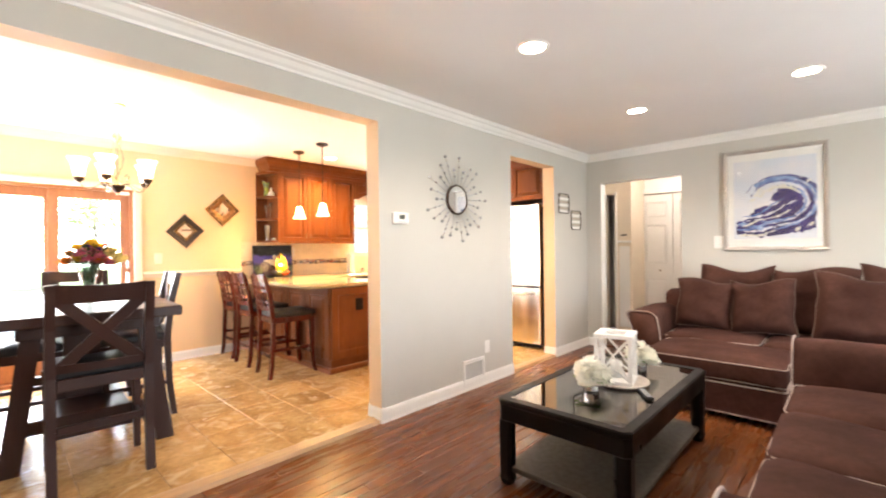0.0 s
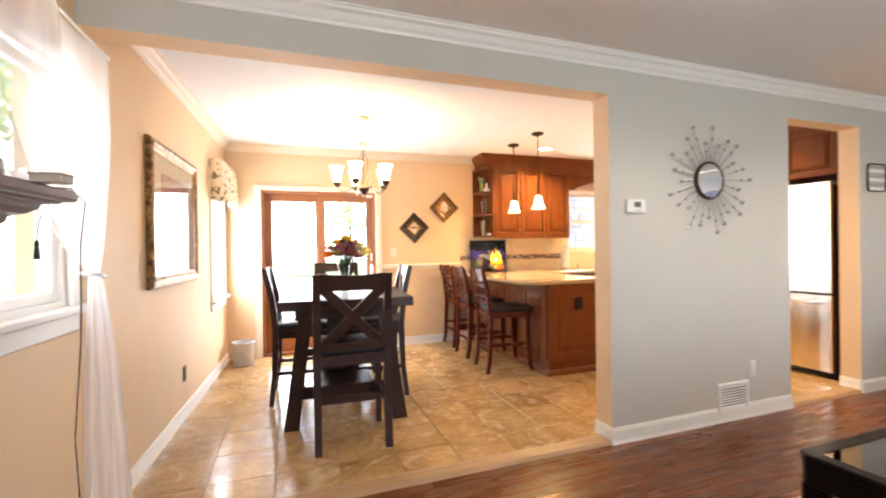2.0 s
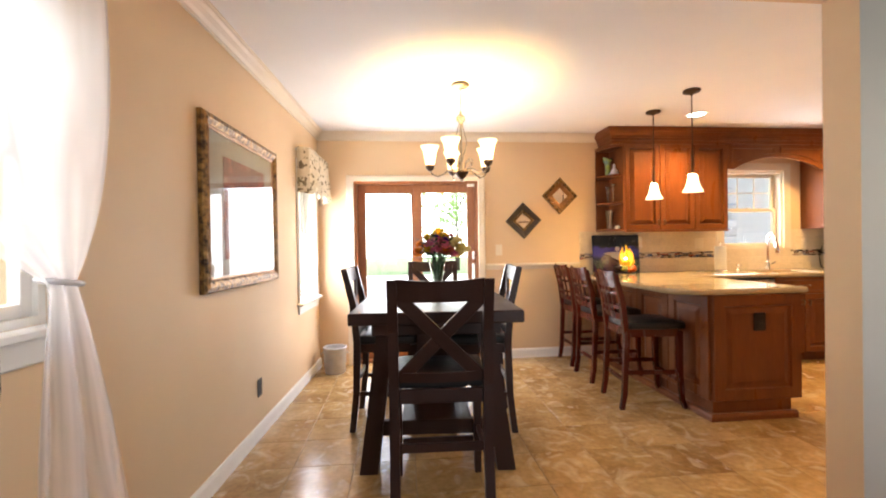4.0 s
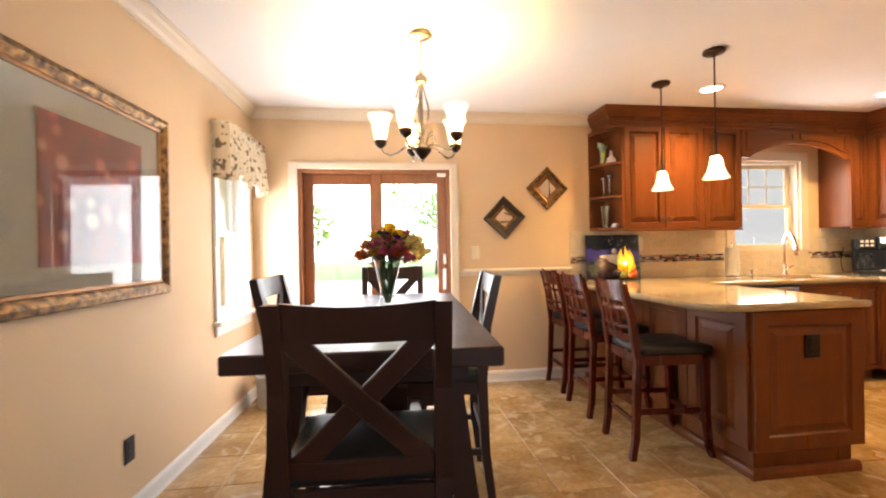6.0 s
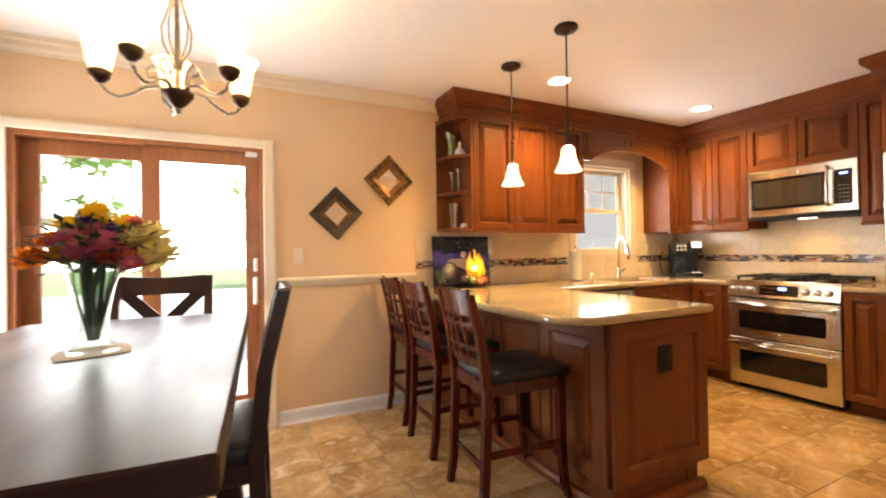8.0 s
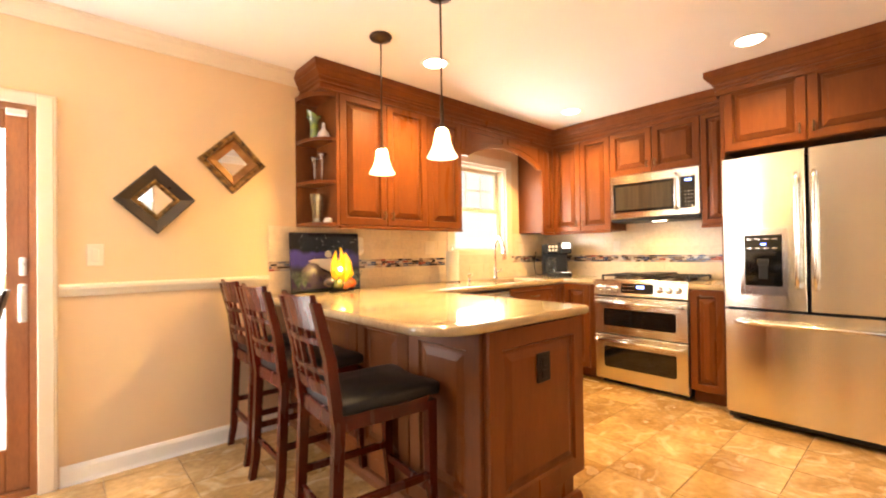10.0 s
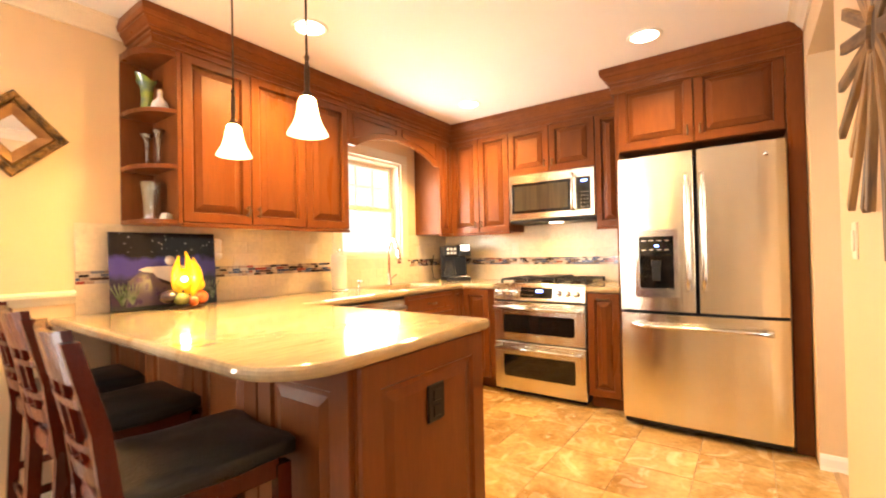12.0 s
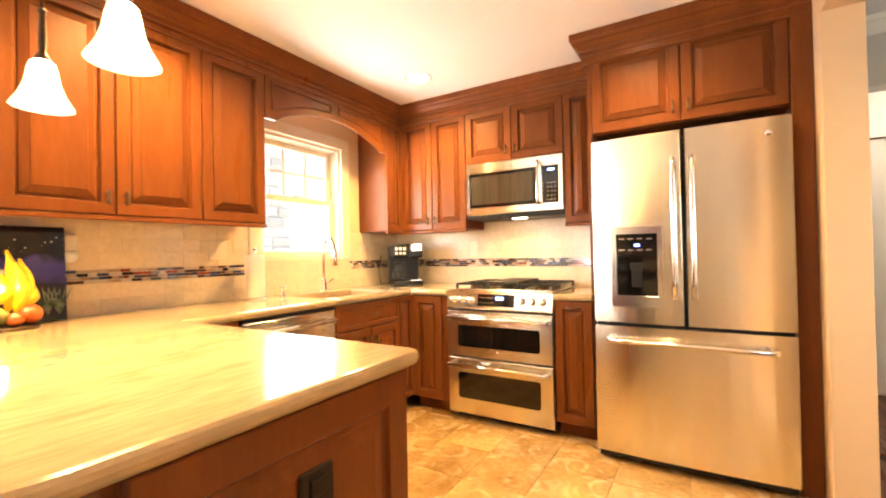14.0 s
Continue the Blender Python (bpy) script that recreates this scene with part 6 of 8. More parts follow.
b.lathe([(0, 0.038), (0.05, 0.038), (0.06, 0.06), (0.06, 0.11), (0.045, 0.16), (0.04, 0.18), (0.045, 0.185)], 24, pose(-0.065, -0.03, 0))
jug = part("jug", b, "clear", cm, "glass coffee jug")
part("jug_handle", Build().tube([(-0.065, -0.075, 0.17), (-0.065, -0.11, 0.165), (-0.065, -0.115, 0.1), (-0.065, -0.09, 0.07)], 0.008, 8), "black_plastic", jug)
part("jug_lid", Build().lathe([(0, 0.2), (0.04, 0.198), (0.046, 0.185), (0, 0.184)], 20, pose(-0.065, -0.03, 0)), "black_plastic", jug)
part("cup_rest", Build().box(0.02, -0.09, 0.035, 0.12, 0.03, 0.05, 0.004), "steel", cm)
part("cord", Build().tube([(-0.1, 0.11, 0.02), (-0.15, 0.1, 0.008), (-0.19, 0.14, 0.02), (-0.2, 0.17, 0.12), (-0.17, 0.2, 0.26)], 0.004, 6), "black_plastic", cm)

# painted glass board leaning against the tiles
def board_material():
    """Night landscape: starry black top, violet-blue band, pale hill, dark green and plum ground."""
    m = bpy.data.materials.new("painted_night_board")
    m.use_nodes = True
    nodes, links = m.node_tree.nodes, m.node_tree.links
    b = nodes["Principled BSDF"]
    b.inputs["Roughness"].default_value = 0.12
    co = nodes.new("ShaderNodeTexCoord")
    sep = nodes.new("ShaderNodeSeparateXYZ")
    links.new(co.outputs["Object"], sep.inputs[0])
    nz = nodes.new("ShaderNodeTexNoise")
    nz.inputs["Scale"].default_value = 11
    links.new(co.outputs["Object"], nz.inputs["Vector"])
    add = nodes.new("ShaderNodeMath")
    add.operation = "MULTIPLY_ADD"
    add.inputs[1].default_value = 0.10
    links.new(nz.outputs["Fac"], add.inputs[0])
    links.new(sep.outputs[2], add.inputs[2])
    mr = nodes.new("ShaderNodeMapRange")
    mr.inputs[1].default_value, mr.inputs[2].default_value = 0.03, 0.46
    links.new(add.outputs[0], mr.inputs[0])
    ramp = nodes.new("ShaderNodeValToRGB")
    el = ramp.color_ramp.elements
    el[0].position, el[0].color = 0.0, (0.012, 0.03, 0.012, 1)
    el[1].position, el[1].color = 1.0, (0.004, 0.004, 0.006, 1)
    for p, c in ((0.22, (0.03, 0.012, 0.05)), (0.42, (0.02, 0.02, 0.05)), (0.5, (0.05, 0.04, 0.26)), (0.66, (0.06, 0.05, 0.30)), (0.72, (0.006, 0.006, 0.012))):
        e = el.new(p)
        e.color = (*c, 1)
    links.new(mr.outputs[0], ramp.inputs[0])
    vor = nodes.new("ShaderNodeTexVoronoi")
    vor.inputs["Scale"].default_value = 42
    links.new(co.outputs["Object"], vor.inputs["Vector"])
    st = nodes.new("ShaderNodeMapRange")
    st.inputs[1].default_value, st.inputs[2].default_value, st.inputs[3].default_value, st.inputs[4].default_value = 0.10, 0.16, 1, 0
    links.new(vor.outputs["Distance"], st.inputs[0])
    hi = nodes.new("ShaderNodeMapRange")
    hi.inputs[1].default_value, hi.inputs[2].default_value = 0.30, 0.32
    links.new(sep.outputs[2], hi.inputs[0])
    mul = nodes.new("ShaderNodeMath")
    mul.operation = "MULTIPLY"
    links.new(st.outputs[0], mul.inputs[0])
    links.new(hi.outputs[0], mul.inputs[1])
    mix = nodes.new("ShaderNodeMix")
    mix.data_type = "RGBA"
    links.new(mul.outputs[0], mix.inputs[0])
    links.new(ramp.outputs[0], mix.inputs[6])
    mix.inputs[7].default_value = (0.7, 0.68, 0.6, 1)
    links.new(mix.outputs[2], b.inputs["Base Color"])
    return m


M["board"] = board_material()
M["paint_white"] = material("pale_paint", (0.72, 0.70, 0.72), 0.3, var=0.2, scale=30)
M["paint_plum"] = material("plum_paint", (0.05, 0.025, 0.10), 0.3, var=0.6, scale=25, tint=(0.10, 0.08, 0.05))
M["paint_green"] = material("dark_green_paint", (0.03, 0.07, 0.03), 0.3, var=0.7, scale=30, tint=(0.2, 0.25, 0.2))
brd = thing("painted_board", "glass board painted with a moonlit night landscape, leaning on the tiles", "painting", pose(2.615, 5.745, CT + 0.001, -4))
part("panel", Build().box(-0.267, -0.008, 0, 0.267, 0, 0.415, 0.003), "board", brd)
b = Build()
b.lathe([(0, 0), (0.026, 0), (0.026, 0.001), (0, 0.001)], 20, pose(0.015, -0.009, 0.262, 90))
part("moon", b, "paint_white", brd)
hill = [(-0.14, 0.215), (-0.10, 0.228), (0.06, 0.232), (0.12, 0.225), (0.13, 0.15), (0.03, 0.135), (-0.04, 0.165)]
part("pale_hill", Build().prism(hill, "y", -0.0095, -0.0075), "paint_white", brd)
bush = [(-0.2, 0.02), (-0.19, 0.15), (-0.13, 0.205), (-0.07, 0.195), (-0.03, 0.14), (0.02, 0.12), (0.04, 0.05), (0.0, 0.02)]
part("dark_bush", Build().prism(bush, "y", -0.0105, -0.0085), "paint_plum", brd)
for k in range(4):
    x = (-0.22, -0.175, 0.195, 0.235)[k]
    leafs = Build()
    for j in range(6):
        a = radians(60 + 12 * j)
        leafs.add([(x, -0.0115, 0.03), (x + 0.09 * math.cos(a) - 0.004, -0.0115, 0.05 + 0.09 * math.sin(a)), (x + 0.1 * math.cos(a), -0.0115, 0.055 + 0.1 * math.sin(a)), (x + 0.008, -0.0115, 0.03)], [(0, 1, 2, 3)])
    part("grass_tuft", leafs, "paint_green", brd)

# fruit-shaped glass lamp
M["amber"] = material("lit_amber_glass", (0.60, 0.27, 0.012), 0.2, var=0.7, scale=20, tint=(0.72, 0.42, 0.03), glow=((1.0, 0.45, 0.02), 0.12), coat=0.5)
M["green_fruit"] = material("green_glass_fruit", (0.10, 0.16, 0.03), 0.15, var=0.6, scale=18, tint=(0.25, 0.16, 0.03), coat=0.5)
M["red_fruit"] = material("red_glass_fruit", (0.35, 0.03, 0.015), 0.15, var=0.6, scale=18, tint=(0.5, 0.16, 0.02), coat=0.5)
M["plum_fruit"] = material("dark_glass_fruit", (0.03, 0.02, 0.03), 0.15, coat=0.5)
fl = thing("fruit_lamp", "small glass fruit lamp with lit yellow bananas and pears", "table lamp", pose(2.665, 5.62, CT))
part("base", Build().lathe([(0, 0), (0.085, 0), (0.088, 0.006), (0.07, 0.014), (0, 0.016)], 28), "bronze", fl)


def fruit(r, sx=1, sz=1, pear=False):
    prof = []
    for i in range(13):
        t = math.pi * i / 12
        q = r * math.sin(t)
        z = -r * math.cos(t)
        if pear and z > 0:
            q *= 1 - 0.42 * (z / r)
            z *= 1.65
        prof.append((max(q, 0.0005) * sx, z * sz))
    return Build().lathe(prof, 18)


part("pear", fruit(0.038, pear=True), "amber", fl, "lit yellow glass pear", m=pose(0.055, 0.01, 0.125, 0, 6))
part("pear", fruit(0.046, pear=True), "amber", fl, "lit yellow glass pear", m=pose(-0.03, -0.012, 0.145, 0, -4))
for bx, by, lean, rise in ((-0.04, 0.012, -10, 0.285), (-0.004, 0.018, -2, 0.31), (0.03, 0.005, 6, 0.275), (0.012, -0.018, 2, 0.26)):
    bend = [(bx + 0.018 * math.sin(t * 3.1) * (1 if bx > -0.01 else -1), by - 0.012 * math.sin(t * 3.1), 0.06 + (rise - 0.06) * t) for t in [k / 8 for k in range(9)]]
    part("banana", Build().tube(bend, [0.004, 0.017, 0.024, 0.027, 0.027, 0.024, 0.019, 0.01, 0.005], 10), "amber", fl, "lit yellow glass banana")
part("bulb", fruit(0.016), "lampglass", fl, "lit bulb", m=pose(-0.042, -0.055, 0.16))
part("stalk", Build().tube([(0.058, 0.01, 0.185), (0.06, 0.01, 0.2), (0.056, 0.01, 0.215)], 0.003, 6), "bronze", fl)
part("green_pear", fruit(0.042, 1.0, 0.85), "green_fruit", fl, "green glass fruit", m=pose(-0.045, -0.03, 0.055))
part("red_apple", fruit(0.04), "red_fruit", fl, "red glass apple", m=pose(0.055, -0.025, 0.055))
part("plum", fruit(0.045, 1.1, 0.8), "plum_fruit", fl, "dark glass plum", m=pose(-0.095, 0.0, 0.07))
part("grape", fruit(0.028), "red_fruit", fl, "red glass fruit", m=pose(0.005, -0.05, 0.04))

lamp("fruit_lamp_bulb", "POINT", pose(2.62, 5.55, CT + 0.17), 0.9, WARM, 0.02)

# plug-in night light under the cabinet
nl = thing("night_light", "white plug-in night light on the tiles", "night light", pose(2.905, NORTH - 0.012, 1.26))
part("body", Build().box(-0.03, -0.05, -0.03, 0.03, 0, 0.06, 0.012), "white_plastic", nl)
part("shade", Build().lathe([(0.012, -0.075), (0.03, -0.06), (0.034, -0.03), (0.028, -0.028)], 16, pose(0, -0.03, 0)), "white_plastic", nl)
plate("wall_outlet", "cream double outlet on the tiled wall", pose(3.63, NORTH - 0.012, 1.237), "outlet", "cream_trim", 0.115)
plate("wall_outlet", "cream outlet on the tiled wall behind the coffee maker", pose(4.93, NORTH - 0.012, 1.22), "outlet", "cream_trim")
plate("wall_outlet", "cream outlet on the tiled wall beside the range", pose(EAST - 0.012, 4.98, 1.235, 0, 0, -90), "outlet", "cream_trim")

# things on the open corner shelf
M["green_glass"] = material("green_blue_glass", (0.28, 0.36, 0.05), 0.12, var=0.8, scale=14, tint=(0.03, 0.06, 0.16), coat=0.6)
z2, z1, z0 = 1.385 + 0.597, 1.385 + 0.307, 1.385 + 0.022
b = Build()
n = 24
vs, fs = [], []
for k, (r, z) in enumerate(((0.028, 0), (0.03, 0.04), (0.027, 0.09), (0.033, 0.14), (0.055, 0.185))):
    for i in range(n):
        a = 2 * math.pi * i / n
        vs.append((r * math.cos(a) * (1 + 0.18 * (k > 3) * math.sin(4 * a)), r * math.sin(a), z + (0.02 * math.sin(2 * a + 1) if k > 3 else 0)))
fs = [(k * n + i, k * n + (i + 1) % n, (k + 1) * n + (i + 1) % n, (k + 1) * n + i) for k in range(4) for i in range(n)] + [tuple(range(n))]
b.add(vs, fs, True)
solid("art_glass_vase", b, "green_glass", "green and blue art glass vase with wavy rim", "vase", pose(2.515, 5.72, z2))
b = Build()
b.lathe([(0, 0), (0.045, 0.0), (0.047, 0.012), (0.04, 0.03), (0.034, 0.05), (0.018, 0.065), (0.012, 0.08), (0.013, 0.1), (0.01, 0.115), (0, 0.12)], 20)
solid("porcelain_bell", b, "paint_white", "small white porcelain bell on the shelf", "ornament", pose(2.545, 5.635, z2))
for i, (x, y, h) in enumerate(((2.505, 5.70, 0.17), (2.545, 5.665, 0.20))):
    b = Build()
    b.lathe([(0, 0), (0.03, 0), (0.03, 0.006), (0.01, 0.014), (0.008, h * 0.6), (0.016, h * 0.66), (0.01, h * 0.74), (0.018, h * 0.84), (0.034, h), (0.03, h), (0.012, h * 0.86), (0, h * 0.85)], 18)
    solid("glass_candlestick", b, "cut_glass", "clear glass candlestick on the shelf", "candlestick", pose(x, y, z1), group="glass candlesticks")
b = Build()
b.lathe([(0, 0), (0.035, 0), (0.036, 0.01), (0.032, 0.03), (0.036, 0.1), (0.05, 0.2), (0.046, 0.2), (0.032, 0.1), (0.028, 0.03), (0, 0.025)], 12, smooth=False)
solid("crystal_vase", b, "cut_glass", "clear cut crystal vase on the bottom shelf", "vase", pose(2.515, 5.69, z0))
b = Build()
b.prism([(-0.03, 0), (0.03, 0), (0.025, 0.025), (-0.01, 0.035)], "y", -0.02, 0.02)
solid("folded_card", b, "paper", "small folded white card on the bottom shelf", "card", pose(2.555, 5.60, z0, 0, 0, 25))

# wooden sunburst on the kitchen side of the middle wall
M["slat_wood"] = material("weathered_slat_wood", (0.26, 0.14, 0.05), 0.5, var=0.9, scale=7, stretch=(6, 6, 0.8), tint=(0.06, 0.035, 0.02), object_random=0.6)
sb = thing("wooden_sunburst", "sunburst wall ornament of mixed brown wooden slats", "wall ornament", pose(2.88, KIT + 0.004, 1.67, 0, 0, 180))
part("hub", Build().cyl((0, 0, 0), (0, -0.03, 0), 0.07, 20), "slat_wood", sb)
rr = random.Random(9)
for i in range(24):
    a = 360 * i / 24 + rr.uniform(-3, 3)
    L = (0.52, 0.40, 0.46)[i % 3] + rr.uniform(-0.02, 0.02)
    part("slat", Build().box(-0.016, -0.03 - 0.008 * (i % 2), 0.05, 0.016, -0.014 - 0.008 * (i % 2), L, 0.002), "slat_wood", sb, m=pose(0, 0, 0, 0, a, 0))

# ---- living room ----
# coffee table
M["reflect_glass"] = material("smoked_glass_top", (0.05, 0.042, 0.034), 0.06, spec=1.0, coat=0.6)
M["dark_shelf"] = material("woven_dark_shelf", (0.060, 0.046, 0.032), 0.5, var=0.4, scale=30)
ct = thing("coffee_table", "black wooden coffee table with a glass top and a lower shelf", "coffee table", pose(2.578, 1.232, 0, 0, 0, 0))
CW, CD, CH = 0.672, 0.358, 0.462
b = Build()


def octo(w, d, k):
    return [(-w + k, -d), (w - k, -d), (w, -d + k), (w, d - k), (w - k, d), (-w + k, d), (-w, d - k), (-w, -d + k)]


b.loops([[(x, y, z) for x, y in octo(w, d, k)] for w, d, k, z in ((CW - 0.012, CD - 0.012, 0.03, 0.345), (CW - 0.004, CD - 0.004, 0.03, 0.35), (CW - 0.004, CD - 0.004, 0.03, 0.43), (CW, CD, 0.03, 0.437), (CW, CD, 0.03, CH - 0.006),
                                                              (CW - 0.006, CD - 0.006, 0.03, CH), (CW - 0.055, CD - 0.055, 0.004, CH), (CW - 0.06, CD - 0.06, 0.004, CH - 0.012), (CW - 0.06, CD - 0.06, 0.004, 0.36))], cap=False, base=False)
part("frame", b, "black_wood", ct)
part("glass_top", Build().box(-CW + 0.056, -CD + 0.056, CH - 0.011, CW - 0.056, CD - 0.056, CH - 0.003), "smoked", ct, "smoked inset glass")
part("display_tray", Build().box(-CW + 0.062, -CD + 0.062, 0.358, CW - 0.062, CD - 0.062, 0.368), "reflect_glass", ct, "dark tray under the glass")
for sx in (-1, 1):
    for sy in (-1, 1):
        b = Build()
        b.loops([[(sx * (CW - 0.045) + a * s, sy * (CD - 0.045) + c * s, z) for a, c in ((-0.6, -1), (0.6, -1), (1, -0.6), (1, 0.6), (0.6, 1), (-0.6, 1), (-1, 0.6), (-1, -0.6))] for z, s in ((0, 0.028), (0.03, 0.04), (0.05, 0.036), (0.346, 0.038))])
        part("leg", b, "black_wood", ct)
part("lower_shelf", Build().box(-CW + 0.03, -CD + 0.03, 0.07, CW - 0.03, CD - 0.03, 0.1, 0.004), "dark_shelf", ct)

TZ = CH - 0.002
b = Build()
b.lathe([(0, 0), (0.15, 0), (0.165, 0.008), (0.168, 0.016), (0.16, 0.02), (0.155, 0.014), (0, 0.013)], 36)
M["tray"] = material("whitewashed_tray_wood", (0.58, 0.50, 0.42), 0.7, var=0.4, scale=9, stretch=(1, 6, 1))
solid("round_tray", b, "tray", "round whitewashed wooden tray on the coffee table", "tray", pose(2.62, 1.20, TZ))
lan = thing("lantern", "white wooden lantern with crossed lattice sides", "lantern", pose(2.60, 1.21, TZ + 0.014, 0, 0, 12))
LW, LH = 0.093, 0.285
for sx in (-1, 1):
    for sy in (-1, 1):
        part("post", Build().box(sx * LW - 0.011, sy * LW - 0.011, 0.02, sx * LW + 0.011, sy * LW + 0.011, LH - 0.02, 0.002), "trim", lan)
part("base", Build().box(-LW - 0.014, -LW - 0.014, 0, LW + 0.014, LW + 0.014, 0.02, 0.003), "trim", lan)
b = Build()
b.loops([[(-r, -r, z), (r, -r, z), (r, r, z), (-r, r, z)] for r, z in ((LW + 0.014, LH - 0.02), (LW + 0.014, LH), (LW - 0.035, LH), (LW - 0.035, LH - 0.02), (LW + 0.014, LH - 0.02))], cap=False, base=False)
part("top", b, "trim", lan)
for k in range(4):
    m = pose(0, 0, 0, 0, 0, 90 * k)
    for s in (-1, 1):
        for a, c in (((-LW * s, 0.02), (0, LH / 2 + 0.02)), ((0, LH / 2 + 0.02), (-LW * 0.0 + LW * s, LH - 0.02)), ((0, LH * 0.3), (LW * s, 0.02))):
            bb = Build().beam((a[0], -LW - 0.004 * s * 0.3, a[1]), (c[0], -LW - 0.004 * s * 0.3, c[1]), 0.006, 0.011, up=(0, 0, 1))
            bb.v = [tuple(m @ Vector(v)) for v in bb.v]
            part("lattice_bar", bb, "trim", lan)
part("candle", Build().lathe([(0, 0.02), (0.035, 0.02), (0.035, 0.11), (0.03, 0.115), (0, 0.112)], 20), "paper", lan, "white pillar candle")
part("wire_handle", Build().tube([(0.05, -LW - 0.014, LH - 0.06), (0.08, -LW - 0.03, LH - 0.09), (0.12, -LW - 0.02, LH - 0.1), (0.13, 0, LH - 0.095)], 0.0025, 6), "bronze", lan)
M["petal_white"] = material("white_petals", (0.88, 0.86, 0.78), 0.7, var=0.3, scale=20, tint=(0.80, 0.77, 0.62))
M["silver_pot"] = material("silvered_glass", (0.75, 0.73, 0.72), 0.12, 1.0, var=0.3, scale=25)

ln, lk = M["petal_white"].node_tree.nodes, M["petal_white"].node_tree.links
thin, both = ln.new("ShaderNodeBsdfTranslucent"), ln.new("ShaderNodeMixShader")
thin.inputs[0].default_value, both.inputs[0].default_value = (0.88, 0.86, 0.76, 1), 0.4
lk.new(ln["Principled BSDF"].outputs[0], both.inputs[1])
lk.new(thin.outputs[0], both.inputs[2])
lk.new(both.outputs[0], ln["Material Output"].inputs[0])


def posy(x, y, z, seed):
    ob = thing("flower_posy", "posy of white flowers in a small silvered glass pot", "flowers", pose(x, y, z), group="posies on the coffee table")
    part("pot", Build().lathe([(0, 0), (0.042, 0), (0.045, 0.01), (0.043, 0.06), (0.046, 0.085), (0.042, 0.085), (0.038, 0.06), (0, 0.05)], 20), "silver_pot", ob)
    r = random.Random(seed)
    for i, (u, v, w, s) in enumerate(((0, -0.03, 0.12, 0.06), (-0.05, 0.01, 0.12, 0.058), (0.045, 0.015, 0.12, 0.058), (0.0, 0.05, 0.12, 0.055), (0.05, -0.04, 0.10, 0.055), (-0.04, -0.05, 0.1, 0.055), (-0.01, 0.0, 0.15, 0.06), (0.075, -0.005, 0.09, 0.05), (-0.08, -0.01, 0.09, 0.05), (0.0, -0.07, 0.085, 0.055))):
        part("bloom", bloom(1, s * 1.25, seed * 9 + i), "petal_white", ob, m=pose(u, v, w, -v * 500, u * 500, r.uniform(0, 90)))
    b = Build()
    for i in range(26):
        a = r.random() * 6.28
        p = Vector((0.03 * math.cos(a), 0.03 * math.sin(a), 0.085))
        d = Vector((math.cos(a), math.sin(a), r.uniform(-0.3, 0.1))) * 0.075
        s = Vector((-math.sin(a), math.cos(a), 0)) * 0.018
        b.add([p, p + d * 0.5 + s, p + d, p + d * 0.5 - s], [(0, 1, 2, 3)])
    part("leaves", b, "leaf", ob, kind="stuff")


posy(2.36, 1.255, TZ, 3)
posy(2.94, 1.19, TZ, 4)
rc = thing("remote_control", "dark remote control lying on the coffee table", "remote control", pose(2.47, 1.0, TZ, 0, 0, 35))
part("shell", Build().box(-0.085, -0.022, 0, 0.085, 0.022, 0.016, 0.005), "black_plastic", rc)
b = Build()
for i in range(6):
    for j in range(2):
        b.box(-0.065 + 0.022 * i, -0.013 + 0.016 * j, 0.016, -0.053 + 0.022 * i, -0.003 + 0.016 * j, 0.018)
part("buttons", b, "galv", rc, kind="stuff")


# ---- seating ----
M["dull_piping"] = material("brown_piping", (0.12, 0.075, 0.055), 0.8)
def piping(parent, pts, closed=True):
    part("piping", Build().tube(pts, 0.0055, 6, closed=closed), "piping", parent, "tan piping")


def rim(w, d, z, r=0.02, x=0, y=0):
    out = []
    for sx, sy, a in ((1, 1, 0), (-1, 1, 90), (-1, -1, 180), (1, -1, 270)):
        out += [(x + sx * (w / 2 - r) + r * math.cos(radians(a + t)), y + sy * (d / 2 - r) + r * math.sin(radians(a + t)), z) for t in (0, 30, 60, 90)]
    return out


def cushion(parent, name, w, d, h, m, seed, sag=0.0, puff=0.02, trim=True):
    ob = part(name, soft_box(w, d, h, min(0.05, h * 0.3), puff=puff, seed=seed, sag=sag, cells=12), "sofa", parent, m=m)
    if trim:
        for z in (h * 0.86, h * 0.13):
            part("piping", Build().tube(rim(w - 0.012, d - 0.012, z, 0.04), 0.004, 6, closed=True), "piping", ob, "tan piping")
    return ob


